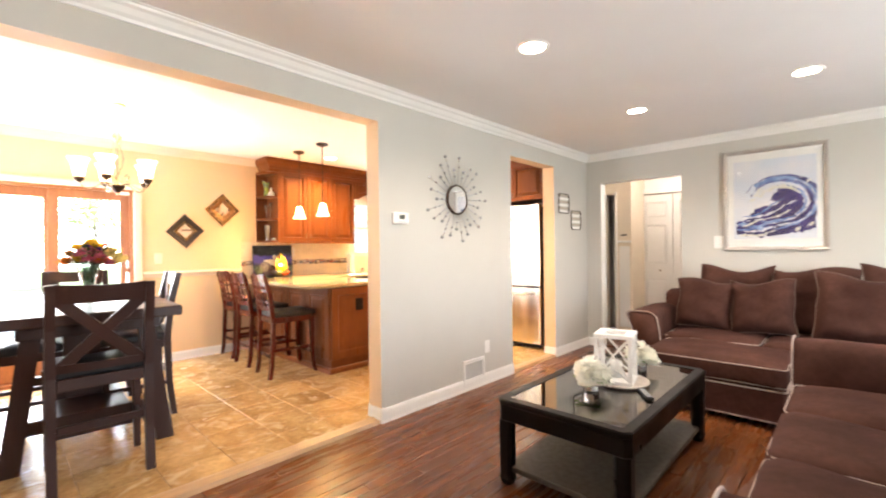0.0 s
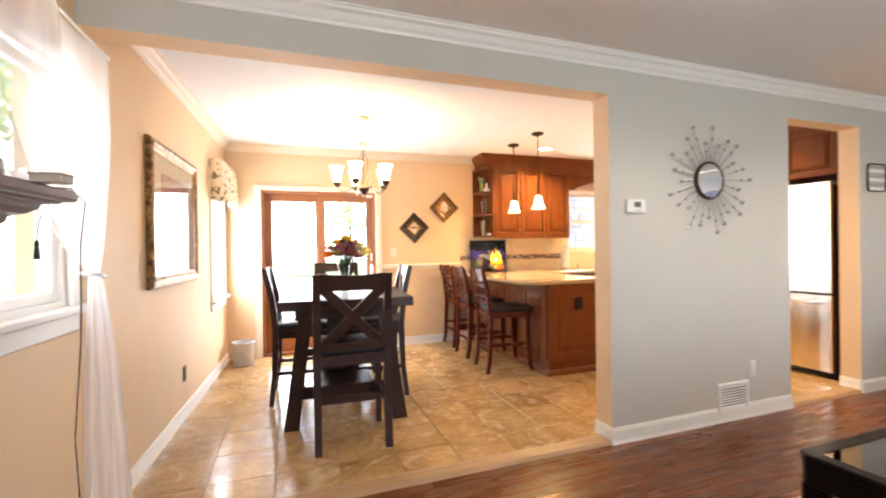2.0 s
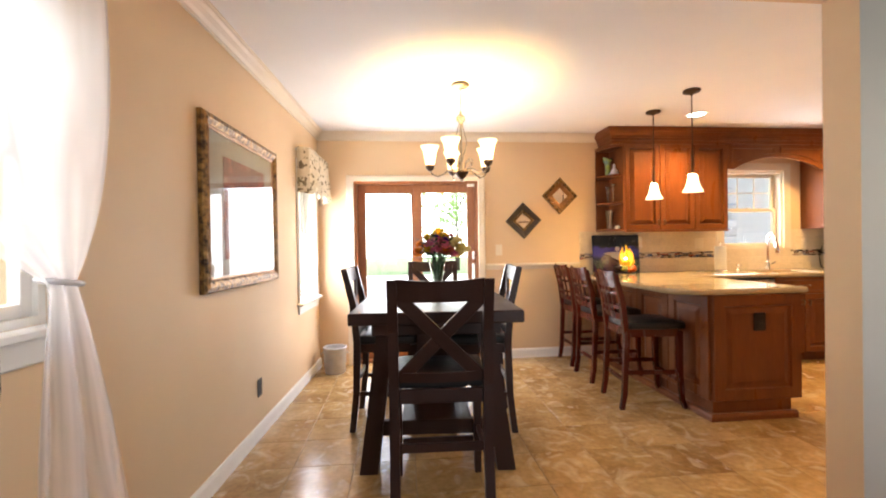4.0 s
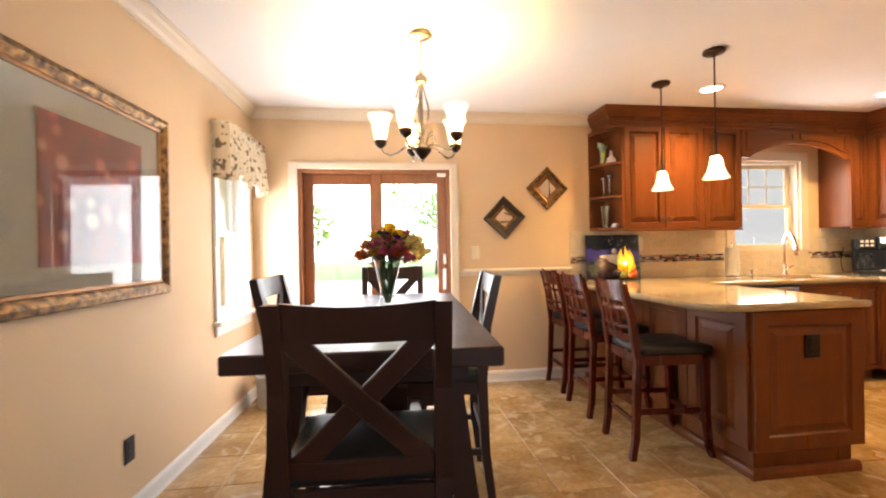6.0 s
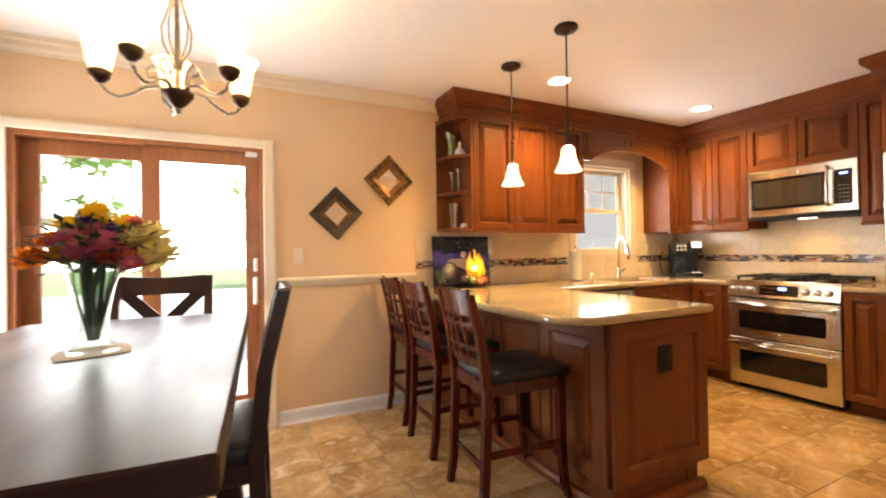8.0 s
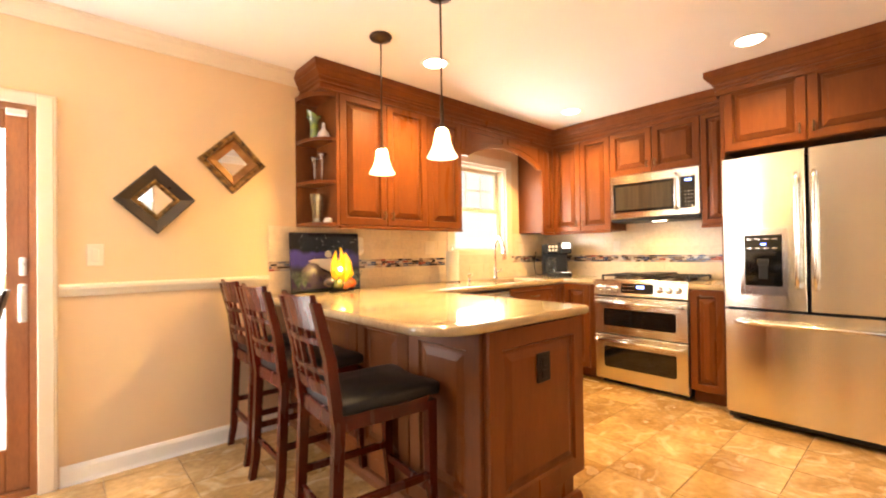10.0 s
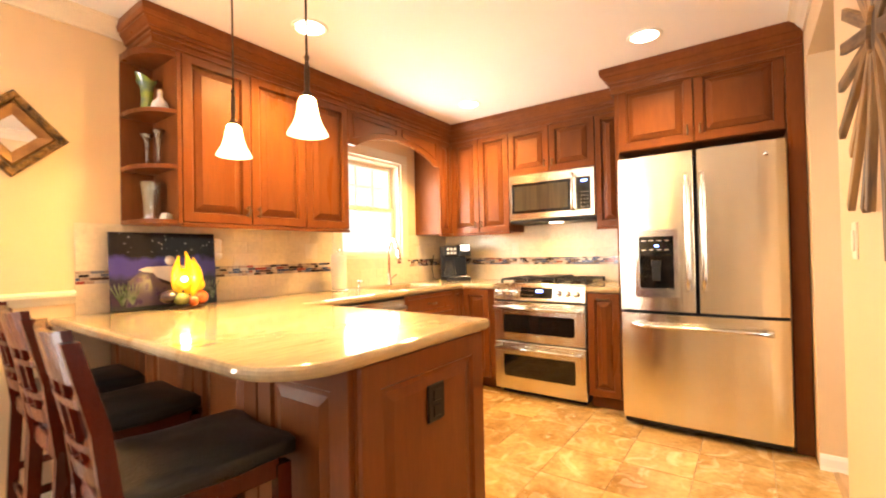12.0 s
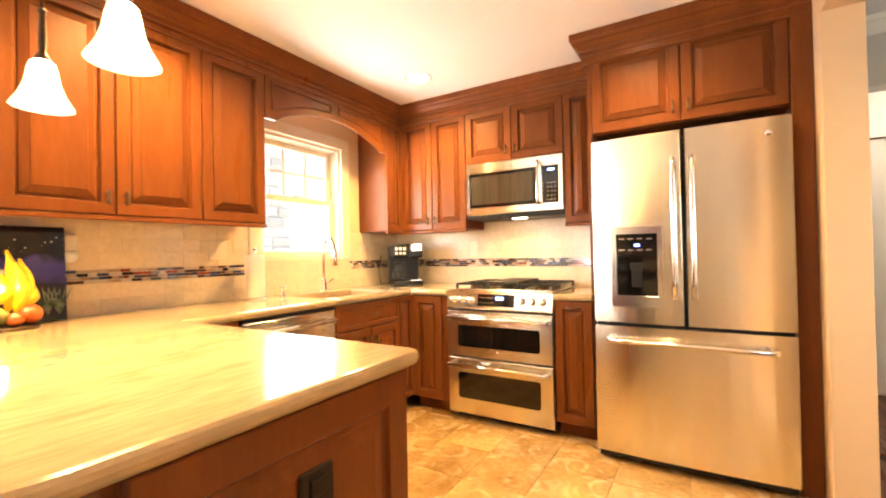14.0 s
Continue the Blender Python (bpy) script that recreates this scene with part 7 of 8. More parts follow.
def throw_pillow(m, seed, w=0.5, group="pillows on the sofa", label="brown square pillow with tan piping leaning on the sofa"):
    """Stands in the x z plane, foot at z 0, a little plump."""
    ob = thing("sofa_pillow", label, "pillow", m, group=group)
    n = 14
    vs, fs = [], []
    r = random.Random(seed)
    o = r.random() * 40
    for side in (-1, 1):
        for j in range(n + 1):
            for i in range(n + 1):
                u, v = 2 * i / n - 1, 2 * j / n - 1
                t = 0.115 * ((1 - u ** 4) * (1 - v ** 4)) ** 0.6
                pin = 1 - 0.07 * (1 - abs(u) ** 2) * abs(v) ** 3
                pin2 = 1 - 0.07 * (1 - abs(v) ** 2) * abs(u) ** 3
                wr = 0.03 * noise.noise(Vector((u * 2.2 + o, v * 2.2, side))) + 0.014 * noise.noise(Vector((u * 6 + o, v * 5, side)))
                slump = 0.05 * math.sin(3 * u + o) * (v + 1) / 2
                vs.append((u * w / 2 * pin2 + 0.02 * noise.noise(Vector((v * 1.5, o, 0))), side * (t + wr * (t > 0.01)), (v * pin + 1) * w / 2 - slump * w))
    k = (n + 1) ** 2
    for s in (0, 1):
        for j in range(n):
            for i in range(n):
                a = s * k + j * (n + 1) + i
                q = (a, a + 1, a + n + 2, a + n + 1)
                fs.append(q if s == 0 else q[::-1])
    part("cover", Build().add(vs, fs, True), "sofa", ob)
    edge = []
    for i in range(n):
        edge.append(vs[i])
    for j in range(n):
        edge.append(vs[j * (n + 1) + n])
    for i in range(n, 0, -1):
        edge.append(vs[n * (n + 1) + i])
    for j in range(n, 0, -1):
        edge.append(vs[j * (n + 1)])
    part("piping", Build().tube([(x, 0, z) for x, y, z in edge], 0.005, 6, closed=True), "dull_piping", ob, "brown piping")
    return ob


def sofa_arm(parent, w, d, h, m, flare=0.05):
    """A padded arm: w across, d deep (towards -y at its front), rolled slightly outwards."""
    b = Build()
    prof = [(-w / 2, 0.03), (w / 2, 0.03), (w / 2, h * 0.5), (w / 2 - 0.01, h * 0.7), (w / 2 - 0.035, h - 0.05), (w / 2 - 0.075, h - 0.014), (w / 2 - 0.12, h - 0.001), (-w / 2 + 0.01 - flare * 0.6, h), (-w / 2 - flare, h - 0.01), (-w / 2 - flare - 0.02, h - 0.03), (-w / 2 - flare - 0.012, h - 0.06), (-w / 2 - flare * 0.72, h * 0.74), (-w / 2 - flare * 0.34, h * 0.5), (-w / 2 - flare * 0.1, h * 0.28)]
    n = 6
    rings = []
    for i in range(n + 1):
        y = -d / 2 + d * i / n
        k = 0.985 if i in (0, n) else 1
        rings.append([(x * k, y, z * (k if z > 0.1 else 1)) for x, z in prof])
    b.loops(rings, smooth=True)
    arm = part("arm", b, "sofa", parent, m=m)
    part("piping", Build().tube([(x, -d / 2 - 0.003, z) for x, z in prof[1:]], 0.0055, 6), "piping", arm, "tan piping")
    return arm


# sofa against the end wall, facing the camera's side
lv = thing("sofa", "brown microfibre sofa with tan piping against the grey wall", "sofa", pose(4.85, 0.35, 0, 0, 0, -90))
# local: x runs north to south reversed by the turn; front towards -y
SWID = 2.7
b = Build()
b.box(-SWID / 2, -0.42, 0.04, SWID / 2, 0.5, 0.29, 0.02)
part("base", b, "sofa", lv)
b = Build()
b.box(-SWID / 2 + 0.02, 0.30, 0.29, SWID / 2 - 0.02, 0.52, 0.80, 0.05)
part("back", b, "sofa", lv)
sofa_arm(lv, 0.2, 0.92, 0.64, pose(-SWID / 2 + 0.10, 0.02, 0), 0.10)
sofa_arm(lv, 0.2, 0.92, 0.64, pose(SWID / 2 - 0.10, 0.02, 0) @ Matrix.Diagonal((-1, 1, 1, 1)), 0.10)
for i in range(3):
    w = (SWID - 0.42) / 3
    cushion(lv, "seat_cushion", w - 0.006, 0.74, 0.17, pose(-SWID / 2 + 0.21 + w * (i + 0.5), -0.06, 0.285), 20 + i)
for i, sx in enumerate((-1.2, -0.4, 0.4, 1.2)):
    b = Build()
    b.cyl((sx, -0.36, 0), (sx, -0.36, 0.045), 0.025, 10)
    part("foot", b, "black_wood", lv)
for i, (x, y, z, tilt, turn, w) in enumerate(((4.80, 1.24, 0.47, 14, -86, 0.48), (4.78, 0.76, 0.47, 16, -92, 0.49), (4.76, 0.14, 0.47, 15, -84, 0.56))):
    throw_pillow(pose(x, y, z, 0, 0, turn) @ pose(0, 0, 0, -tilt, 3 * (-1) ** i, 0), 40 + i, w)
for i, (x, y, w) in enumerate(((5.02, 1.02, 0.62), (5.03, 0.42, 0.62), (5.02, -0.2, 0.64))):
    throw_pillow(pose(x, y, 0.45, 0, 0, -90) @ pose(0, 0, 0, -13, 0, 0), 50 + i, w, label="large brown back pillow on the sofa")

# ottoman in front of it
ot = thing("ottoman", "brown microfibre ottoman with a thick cushion and tan piping", "ottoman", pose(4.06, 0.965, 0, 0, 0, -90))
part("base", Build().box(-0.46, -0.34, 0.03, 0.46, 0.34, 0.27, 0.02), "sofa", ot)
piping(ot, rim(0.925, 0.685, 0.262, 0.03))
piping(ot, rim(0.925, 0.685, 0.045, 0.03))
cushion(ot, "cushion", 0.94, 0.70, 0.17, pose(0, 0, 0.268), 31, puff=0.025)
for sx in (-1, 1):
    for sy in (-1, 1):
        part("foot", Build().cyl((sx * 0.4, sy * 0.28, 0), (sx * 0.4, sy * 0.28, 0.035), 0.025, 10), "black_wood", ot)

# sofa along the camera's right side, facing north
s2 = thing("sofa", "brown microfibre sofa with tan piping facing the coffee table", "sofa", pose(2.40, -0.02, 0, 0, 0, 180))
part("base", Build().box(-1.08, -0.42, 0.04, 1.08, 0.5, 0.29, 0.02), "sofa", s2)
part("back", Build().box(-1.06, 0.30, 0.29, 1.06, 0.54, 0.84, 0.05), "sofa", s2)
sofa_arm(s2, 0.19, 0.92, 0.70, pose(-1.0, 0.0, 0), 0.02)
sofa_arm(s2, 0.19, 0.92, 0.62, pose(1.02, 0.0, 0) @ Matrix.Diagonal((-1, 1, 1, 1)), 0.02)
for i in range(3):
    w = 1.80 / 3
    cushion(s2, "seat_cushion", w - 0.006, 0.76, 0.19, pose(-0.885 + w * (i + 0.5), -0.075, 0.285), 60 + i)
for i in range(3):
    throw_pillow(pose(1.85 + 0.58 * i, -0.20, 0.47, 0, 0, 180) @ pose(0, 0, 0, -15, 0, 0), 70 + i, 0.54, label="large brown back pillow on the sofa")
for sx in (-1, 1):
    part("foot", Build().cyl((sx, -0.36, 0), (sx, -0.36, 0.045), 0.025, 10), "black_wood", s2)

# ---- on the walls ----
# sunburst mirror
sm = thing("sunburst_mirror", "round mirror with a black rim and beaded wire rays", "mirror", pose(2.838, LIV, 1.70))
b = Build()
b.cyl((0, -0.002, 0), (0, -0.02, 0), 0.119, 40, smooth=False)
part("glass", b, "mirror", sm, "mirror glass")
b = Build()
b.lathe([(0.119, 0.0), (0.131, 0.0), (0.134, 0.012), (0.129, 0.025), (0.121, 0.027), (0.117, 0.02)], 40, pose(0, 0, 0, 90))
part("rim", b, "bronze", sm, "black metal rim")
M["crystal"] = material("clear_crystal_bead", (0.85, 0.85, 0.85), 0.05, 0.7)
rr = random.Random(4)
for i in range(26):
    a = 2 * math.pi * (i + 0.3) / 26
    L = (0.375, 0.27, 0.335)[i % 3] + rr.uniform(-0.015, 0.015)
    u, w = math.sin(a), math.cos(a)
    ray = part("ray", Build().tube([(u * 0.135, -0.012, w * 0.135), (u * L, -0.022, w * L)], 0.003, 6), "nickel", sm)
    for q, s in ((1.0, 0.016), (0.78, 0.01)):
        bead = Build()
        bead.lathe([(0.0005, -s), (s * 0.75, -s * 0.5), (s, 0), (s * 0.75, s * 0.5), (0.0005, s)], 8, pose(u * L * q, -0.022, w * L * q), smooth=False)
        part("bead", bead, "crystal", ray, "glass bead")
    for q in (0.5, 0.57, 0.64, 0.71, 0.86):
        if L * q > 0.15:
            bead = Build()
            bead.lathe([(0.0005, -0.009), (0.0085, 0), (0.0005, 0.009)], 6, pose(u * L * q, -0.019, w * L * q), smooth=False)
            part("bead", bead, "galv", ray, "grey bead")

th = thing("thermostat", "white wall thermostat with a small grey display", "thermostat", pose(2.183, LIV, 1.51))
part("case", Build().box(-0.078, -0.026, -0.044, 0.078, 0, 0.044, 0.006), "white_plastic", th)
M["lcd"] = material("grey_lcd", (0.10, 0.11, 0.09), 0.25)
part("display", Build().box(-0.02, -0.0275, -0.008, 0.035, -0.025, 0.026, 0.001), "lcd", th, "grey display")
part("button_row", Build().box(-0.03, -0.028, -0.032, 0.045, -0.0255, -0.024, 0.001), "galv", th)

vt = thing("wall_vent", "white metal wall register with louvres", "vent", pose(3.053, LIV, 0.16))
part("frame", rect_frame(Build(), [(0, 0), (0, 0.012), (0.006, 0.016), (0.024, 0.014), (0.026, 0.004)], 0.152, 0.107), "trim", vt)
part("backing", Build().box(-0.127, -0.003, -0.082, 0.127, -0.001, 0.082), "dark_plate", vt)
for i in range(9):
    z = -0.076 + 0.019 * i
    part("louvre", Build().box(-0.127, -0.011, z - 0.001, 0.127, 0.0, z + 0.002, 0, pose(0, -0.002, 0, 0, 0, 0) @ pose(0, 0, z, 28) @ pose(0, 0, -z)), "trim", vt)

M["plaque"] = material("striped_plaque_wood", (0.48, 0.42, 0.34), 0.7, var=0.5, scale=12)
for x, z in ((4.778, 1.80), (5.087, 1.61)):
    ob = thing("wall_plaque", "small plaque of stacked pale slats in a dark wire frame", "wall ornament", pose(x, LIV, z), group="plaques beside the kitchen opening")
    b = Build()
    w, h, r = 0.125, 0.115, 0.03
    out = []
    for sx, sz, a in ((1, 1, 0), (-1, 1, 90), (-1, -1, 180), (1, -1, 270)):
        out += [(sx * (w - r) + r * math.cos(radians(a + t)), -0.012, sz * (h - r) + r * math.sin(radians(a + t))) for t in (0, 30, 60, 90)]
    part("frame", Build().tube(out, 0.006, 6, closed=True), "bronze", ob)
    for i in range(6):
        zz = -0.095 + 0.038 * i
        part("slat", Build().box(-0.112 + 0.012 * (i in (0, 5)), -0.012, zz - 0.013, 0.112 - 0.012 * (i in (0, 5)), -0.002, zz + 0.013, 0.002), "plaque" if i % 2 else "trim", ob)

# wave picture
M["silver_frame"] = material("silver_frame", (0.52, 0.47, 0.42), 0.35, 0.5, var=0.3, scale=10)
ap = thing("wave_picture", "square framed picture of a blue breaking wave behind glass", "picture", pose(EAST - 0.003, 0.738, 1.735, 0, 0, -90))
AW, AH = 0.42, 0.515
part("frame", rect_frame(Build(), [(0, 0), (0, 0.03), (0.006, 0.036), (0.03, 0.03), (0.036, 0.02), (0.04, 0.008)], AW, AH), "silver_frame", ap, "silver moulding")
part("mat", Build().box(-AW + 0.038, -0.01, -AH + 0.038, AW - 0.038, -0.004, AH - 0.038), "trim", ap, "white mat")
M["sea_sky"] = material("pale_sky_paint", (0.62, 0.66, 0.72), 0.6, var=0.8, scale=4, tint=(0.76, 0.72, 0.72))
M["wave_dark"] = material("indigo_paint", (0.014, 0.010, 0.07), 0.5, var=0.8, scale=7, tint=(0.06, 0.04, 0.22))
M["wave_blue"] = material("sea_blue_paint", (0.06, 0.14, 0.40), 0.5, var=0.9, scale=14, tint=(0.34, 0.46, 0.66))
M["wave_lilac"] = material("lilac_paint", (0.22, 0.22, 0.42), 0.5, var=0.9, scale=14, tint=(0.06, 0.06, 0.22))
M["foam"] = material("cream_foam_paint", (0.66, 0.62, 0.46), 0.6, var=0.8, scale=16, tint=(0.74, 0.74, 0.74))
IW, IH = 0.33, 0.40
part("sky", Build().box(-IW, -0.012, -IH, IW, -0.0095, IH), "sea_sky", ap)


def ribbon(fn, w0, w1, n, y, mat, name, t0=0.0, t1=1.0, jag=0.0, seed=0):
    r = random.Random(seed)
    up, dn = [], []
    for i in range(n + 1):
        t = t0 + (t1 - t0) * i / n
        p, q = fn(t), fn(t + 0.01)
        d = Vector((q[0] - p[0], q[1] - p[1])).normalized()
        k = math.sin(math.pi * (0.08 + 0.84 * i / n)) ** 0.6
        a, c = w0 * k + r.uniform(-jag, jag), w1 * k + r.uniform(-jag, jag)
        up.append((p[0] - d.y * a, p[1] + d.x * a))
        dn.append((p[0] + d.y * c, p[1] - d.x * c))
    vs = [(x, y, z) for x, z in up] + [(x, y, z) for x, z in dn]
    m = n + 1
    cl = lambda v: (max(-IW, min(IW, v[0])), v[1], max(-IH, min(IH, v[2])))
    part(name, Build().add([cl(v) for v in vs], [(i, i + 1, m + i + 1, m + i) for i in range(n)]), mat, ap)




def sweep(r, cx=0.055, cz=-0.04):
    """One stroke of the wave: in from the lower left, up its back and over to the falling lip."""
    def at(t):
        a = radians(-150 + 310 * t)
        out = max(0.0, 0.3 - t) / 0.3
        return (cx + r * 1.18 * math.cos(a) - 0.16 * out ** 1.3, cz + r * math.sin(a) - 0.05 * out)
    return at


ribbon(lambda t: (-0.31 + 0.63 * t, -0.31 + 0.05 * t), 0.10, 0.09, 24, -0.0123, "wave_dark", "sea", jag=0.02, seed=1)
for i, (r, w, mat, t0, t1) in enumerate(((0.05, 0.12, "wave_dark", 0.0, 1.0), (0.115, 0.10, "wave_dark", 0.03, 0.80), (0.235, 0.085, "wave_blue", 0.03, 0.92), (0.20, 0.045, "wave_dark", 0.05, 0.60),
                                         (0.165, 0.022, "wave_blue", 0.12, 0.80), (0.15, 0.03, "foam", 0.58, 0.99), (0.215, 0.014, "wave_lilac", 0.5, 1.0), (0.262, 0.034, "wave_dark", 0.05, 0.74),
                                         (0.185, 0.010, "sea_sky", 0.16, 0.9), (0.23, 0.008, "sea_sky", 0.12, 0.7), (0.265, 0.010, "wave_lilac", 0.55, 0.98), (0.17, 0.010, "foam", 0.62, 1.0))):
    ribbon(sweep(r), w * 0.5, w * 0.5, 34, -0.0127 - 0.00022 * i, mat, "brush_stroke", t0, t1, jag=0.007 + 0.08 * w * 0.5, seed=60 + i)
for i in range(9):
    ribbon(lambda t, k=i: (-0.31 + 0.03 * (k % 3) + (0.34 + 0.04 * (k % 4)) * t, -0.375 + 0.024 * k + (0.05 + 0.016 * k) * t ** 1.4 + 0.012 * math.sin(8 * t + k)), 0.009, 0.008 + 0.004 * (k % 3), 22,
           -0.0156 - 0.00008 * i, ("foam", "wave_dark", "sea_sky", "wave_blue", "wave_dark")[i % 5], "brush_stroke", jag=0.008, seed=30 + i)
for i, (x, z) in enumerate(((-0.16, 0.03), (-0.19, -0.02), (-0.13, 0.08), (0.24, 0.12), (0.26, -0.29), (0.16, -0.33))):
    ribbon(lambda t, x=x, z=z: (x + 0.05 * t, z + 0.04 * t), 0.012, 0.012, 8, -0.0164, "foam", "foam_dab", jag=0.01, seed=80 + i)
part("glass", Build().box(-AW + 0.04, -0.021, -AH + 0.04, AW - 0.04, -0.018, AH - 0.04), "glass", ap, "reflecting glass")

# ---- window side of the living room ----
M["sheer"] = bpy.data.materials.new("sheer_white_cloth")
M["sheer"].use_nodes = True
nn, ll = M["sheer"].node_tree.nodes, M["sheer"].node_tree.links
nn.remove(nn["Principled BSDF"])
tr, tl, df, m1, m2 = (nn.new("ShaderNode" + k) for k in ("BsdfTransparent", "BsdfTranslucent", "BsdfDiffuse", "MixShader", "MixShader"))
tl.inputs[0].default_value = df.inputs[0].default_value = (0.86, 0.81, 0.80, 1)
m1.inputs[0].default_value = 0.5
ll.new(df.outputs[0], m1.inputs[1])
ll.new(tl.outputs[0], m1.inputs[2])
wv = nn.new("ShaderNodeTexNoise")
wv.inputs["Scale"].default_value = 3
cr = nn.new("ShaderNodeMapRange")
cr.inputs[1].default_value, cr.inputs[2].default_value, cr.inputs[3].default_value, cr.inputs[4].default_value = 0.3, 0.7, 0.42, 0.72
ll.new(wv.outputs["Fac"], cr.inputs[0])
ll.new(cr.outputs[0], m2.inputs[0])
ll.new(tr.outputs[0], m2.inputs[1])
ll.new(m1.outputs[0], m2.inputs[2])
ll.new(m2.outputs[0], nn["Material Output"].inputs[0])
b = Build()
ni, nj = 90, 60
vs, fs = [], []
for j in range(nj + 1):
    z = 2.065 - 2.045 * j / nj
    if z > 1.17:
        t = (2.065 - z) / 0.895
        yl = 1.62 + 0.78 * (0.12 * t + 0.88 * t ** 2.4)
        yr = 2.69 + 0.02 * math.sin(3 * t) - 0.19 * t ** 3
        xo = -0.63 + 0.02 * t
    else:
        t = (1.17 - z) / 1.15
        yl = 2.40 - 0.12 * t ** 0.7
        yr = 2.50 + 0.33 * t ** 0.8
        xo = -0.61
    wd = yr - yl
    for i in range(ni + 1):
        u = i / ni
        fold = 0.017 * math.sin(u * 17 + 1.2 * math.sin(2 * z)) + 0.005 * math.sin(u * 33 + 1.5 * z)
        pinch = min(1.0, 0.35 + abs(z - 1.17) * 1.6) * (1.0 if z > 1.17 else 1.7)
        vs.append((xo + fold * pinch, yl + wd * u, z))
for j in range(nj):
    for i in range(ni):
        a = j * (ni + 1) + i
        fs.append((a, a + 1, a + ni + 2, a + ni + 1))
b.add(vs, fs, True)
cur = thing("sheer_curtain", "sheer white curtain tied back beside the window", "curtain", pose(-0.65, 2.6, 0))
part("cloth", b, "sheer", cur, world=True)
b = Build()
b.tube([(-0.635, 2.40, 1.185), (-0.588, 2.415, 1.178), (-0.588, 2.485, 1.168), (-0.635, 2.50, 1.165)], 0.008, 8, closed=True)
part("tie", b, "paint_white", cur, world=True)
rod = thing("curtain_rod", "thin white curtain rod above the living room window", "curtain rod", pose(-0.63, 2.2, 2.075))
part("rod", Build().cyl((0, -0.62, 0), (0, 0.475, 0), 0.006, 10), "trim", rod)
for y in (-0.55, 0.44):
    part("bracket", Build().box(-0.12, y - 0.01, -0.012, 0.012, y + 0.01, 0.004, 0.002), "trim", rod)

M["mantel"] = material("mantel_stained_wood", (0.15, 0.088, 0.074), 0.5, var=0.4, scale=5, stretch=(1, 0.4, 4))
fp = thing("fireplace", "fireplace with dark stepped wooden mantel and rough stone below", "fireplace", ML @ pose(0.003, -0.57, 0))
b = Build()
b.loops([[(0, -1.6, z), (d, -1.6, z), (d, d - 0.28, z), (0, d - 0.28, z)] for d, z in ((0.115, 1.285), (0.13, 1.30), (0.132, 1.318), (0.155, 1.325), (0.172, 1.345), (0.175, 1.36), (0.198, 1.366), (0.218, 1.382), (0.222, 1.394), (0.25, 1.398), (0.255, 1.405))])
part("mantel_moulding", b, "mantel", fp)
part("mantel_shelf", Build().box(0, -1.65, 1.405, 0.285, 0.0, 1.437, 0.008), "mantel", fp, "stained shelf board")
part("frieze_board", Build().box(0, -1.55, 1.05, 0.10, -0.13, 1.30, 0.004), "trim", fp, "white painted board")
b = Build()
b.box(0, -0.34, 0.0, 0.115, -0.14, 1.299, 0.004)
part("pilaster", b, "trim", fp, "white painted upright")
rr = random.Random(12)
z = 0.0
for k in range(9):
    h = 0.115
    y = -0.345
    for q in range(3):
        w = 0.12 + 0.06 * rr.random()
        bb = Build().box(0, y - w + 0.006, z + 0.004, 0.13 + 0.03 * rr.random(), y - 0.006, z + h - 0.004, 0.015)
        part("stone", bb, "stone", fp, "rough grey stone")
        y -= w
    z += h
# on the mantel
b = Build()
b.box(-0.035, -0.025, 0, 0.035, 0.025, 0.019, 0.003)
b.box(-0.037, -0.027, 0.019, 0.037, 0.027, 0.024, 0.002)
solid("wooden_box", b, "tray", "small pale wooden box on the mantel", "box", pose(-0.482, 1.84, 1.4375, 0, 0, -8))
orn = thing("mantel_ornament", "dark carved wooden ornament of stacked rounded blocks on the mantel", "ornament", ML @ pose(0.215, -0.915, 1.438, 0, 0, 8))
part("foot", soft_box(0.11, 0.17, 0.045, 0.015, seed=81, cells=6), "dark_frame", orn)
part("body", soft_box(0.09, 0.20, 0.06, 0.025, puff=0.01, seed=82, cells=8), "dark_frame", orn, m=pose(0, -0.02, 0.044))
part("crest", Build().tube([(0, -0.09, 0.105), (0, -0.05, 0.125), (0, 0.0, 0.112), (0, 0.04, 0.128), (0, 0.075, 0.104)], [0.012, 0.02, 0.016, 0.02, 0.01], 10), "dark_frame", orn)
b = Build()
b.tube([(-0.60, 2.0, 1.447), (-0.52, 2.04, 1.449), (-0.49, 2.05, 1.41), (-0.53, 2.12, 1.28), (-0.56, 2.2, 1.13), (-0.57, 2.22, 0.97), (-0.57, 2.19, 0.80), (-0.575, 2.18, 0.66), (-0.58, 2.22, 0.45), (-0.58, 2.26, 0.2), (-0.57, 2.24, 0.006), (-0.6, 2.3, 0.006)], 0.0019, 7)
solid("power_cord", b, "black_plastic", "thin dark cord hanging from the mantel to the floor", "cord")
tas = thing("blind_tassel", "small black tassel hanging on a thin string", "tassel", pose(-0.585, 2.0, 1.24))
part("string", Build().tube([(0, 0, 0.06), (0.005, 0, 0.11), (0.03, 0, 0.162)], 0.0015, 5), "black_plastic", tas)
part("tassel", Build().lathe([(0, 0.06), (0.004, 0.056), (0.0065, 0.045), (0.0045, 0.04), (0.008, 0.012), (0.007, 0.004), (0, 0.004)], 10), "black_plastic", tas)

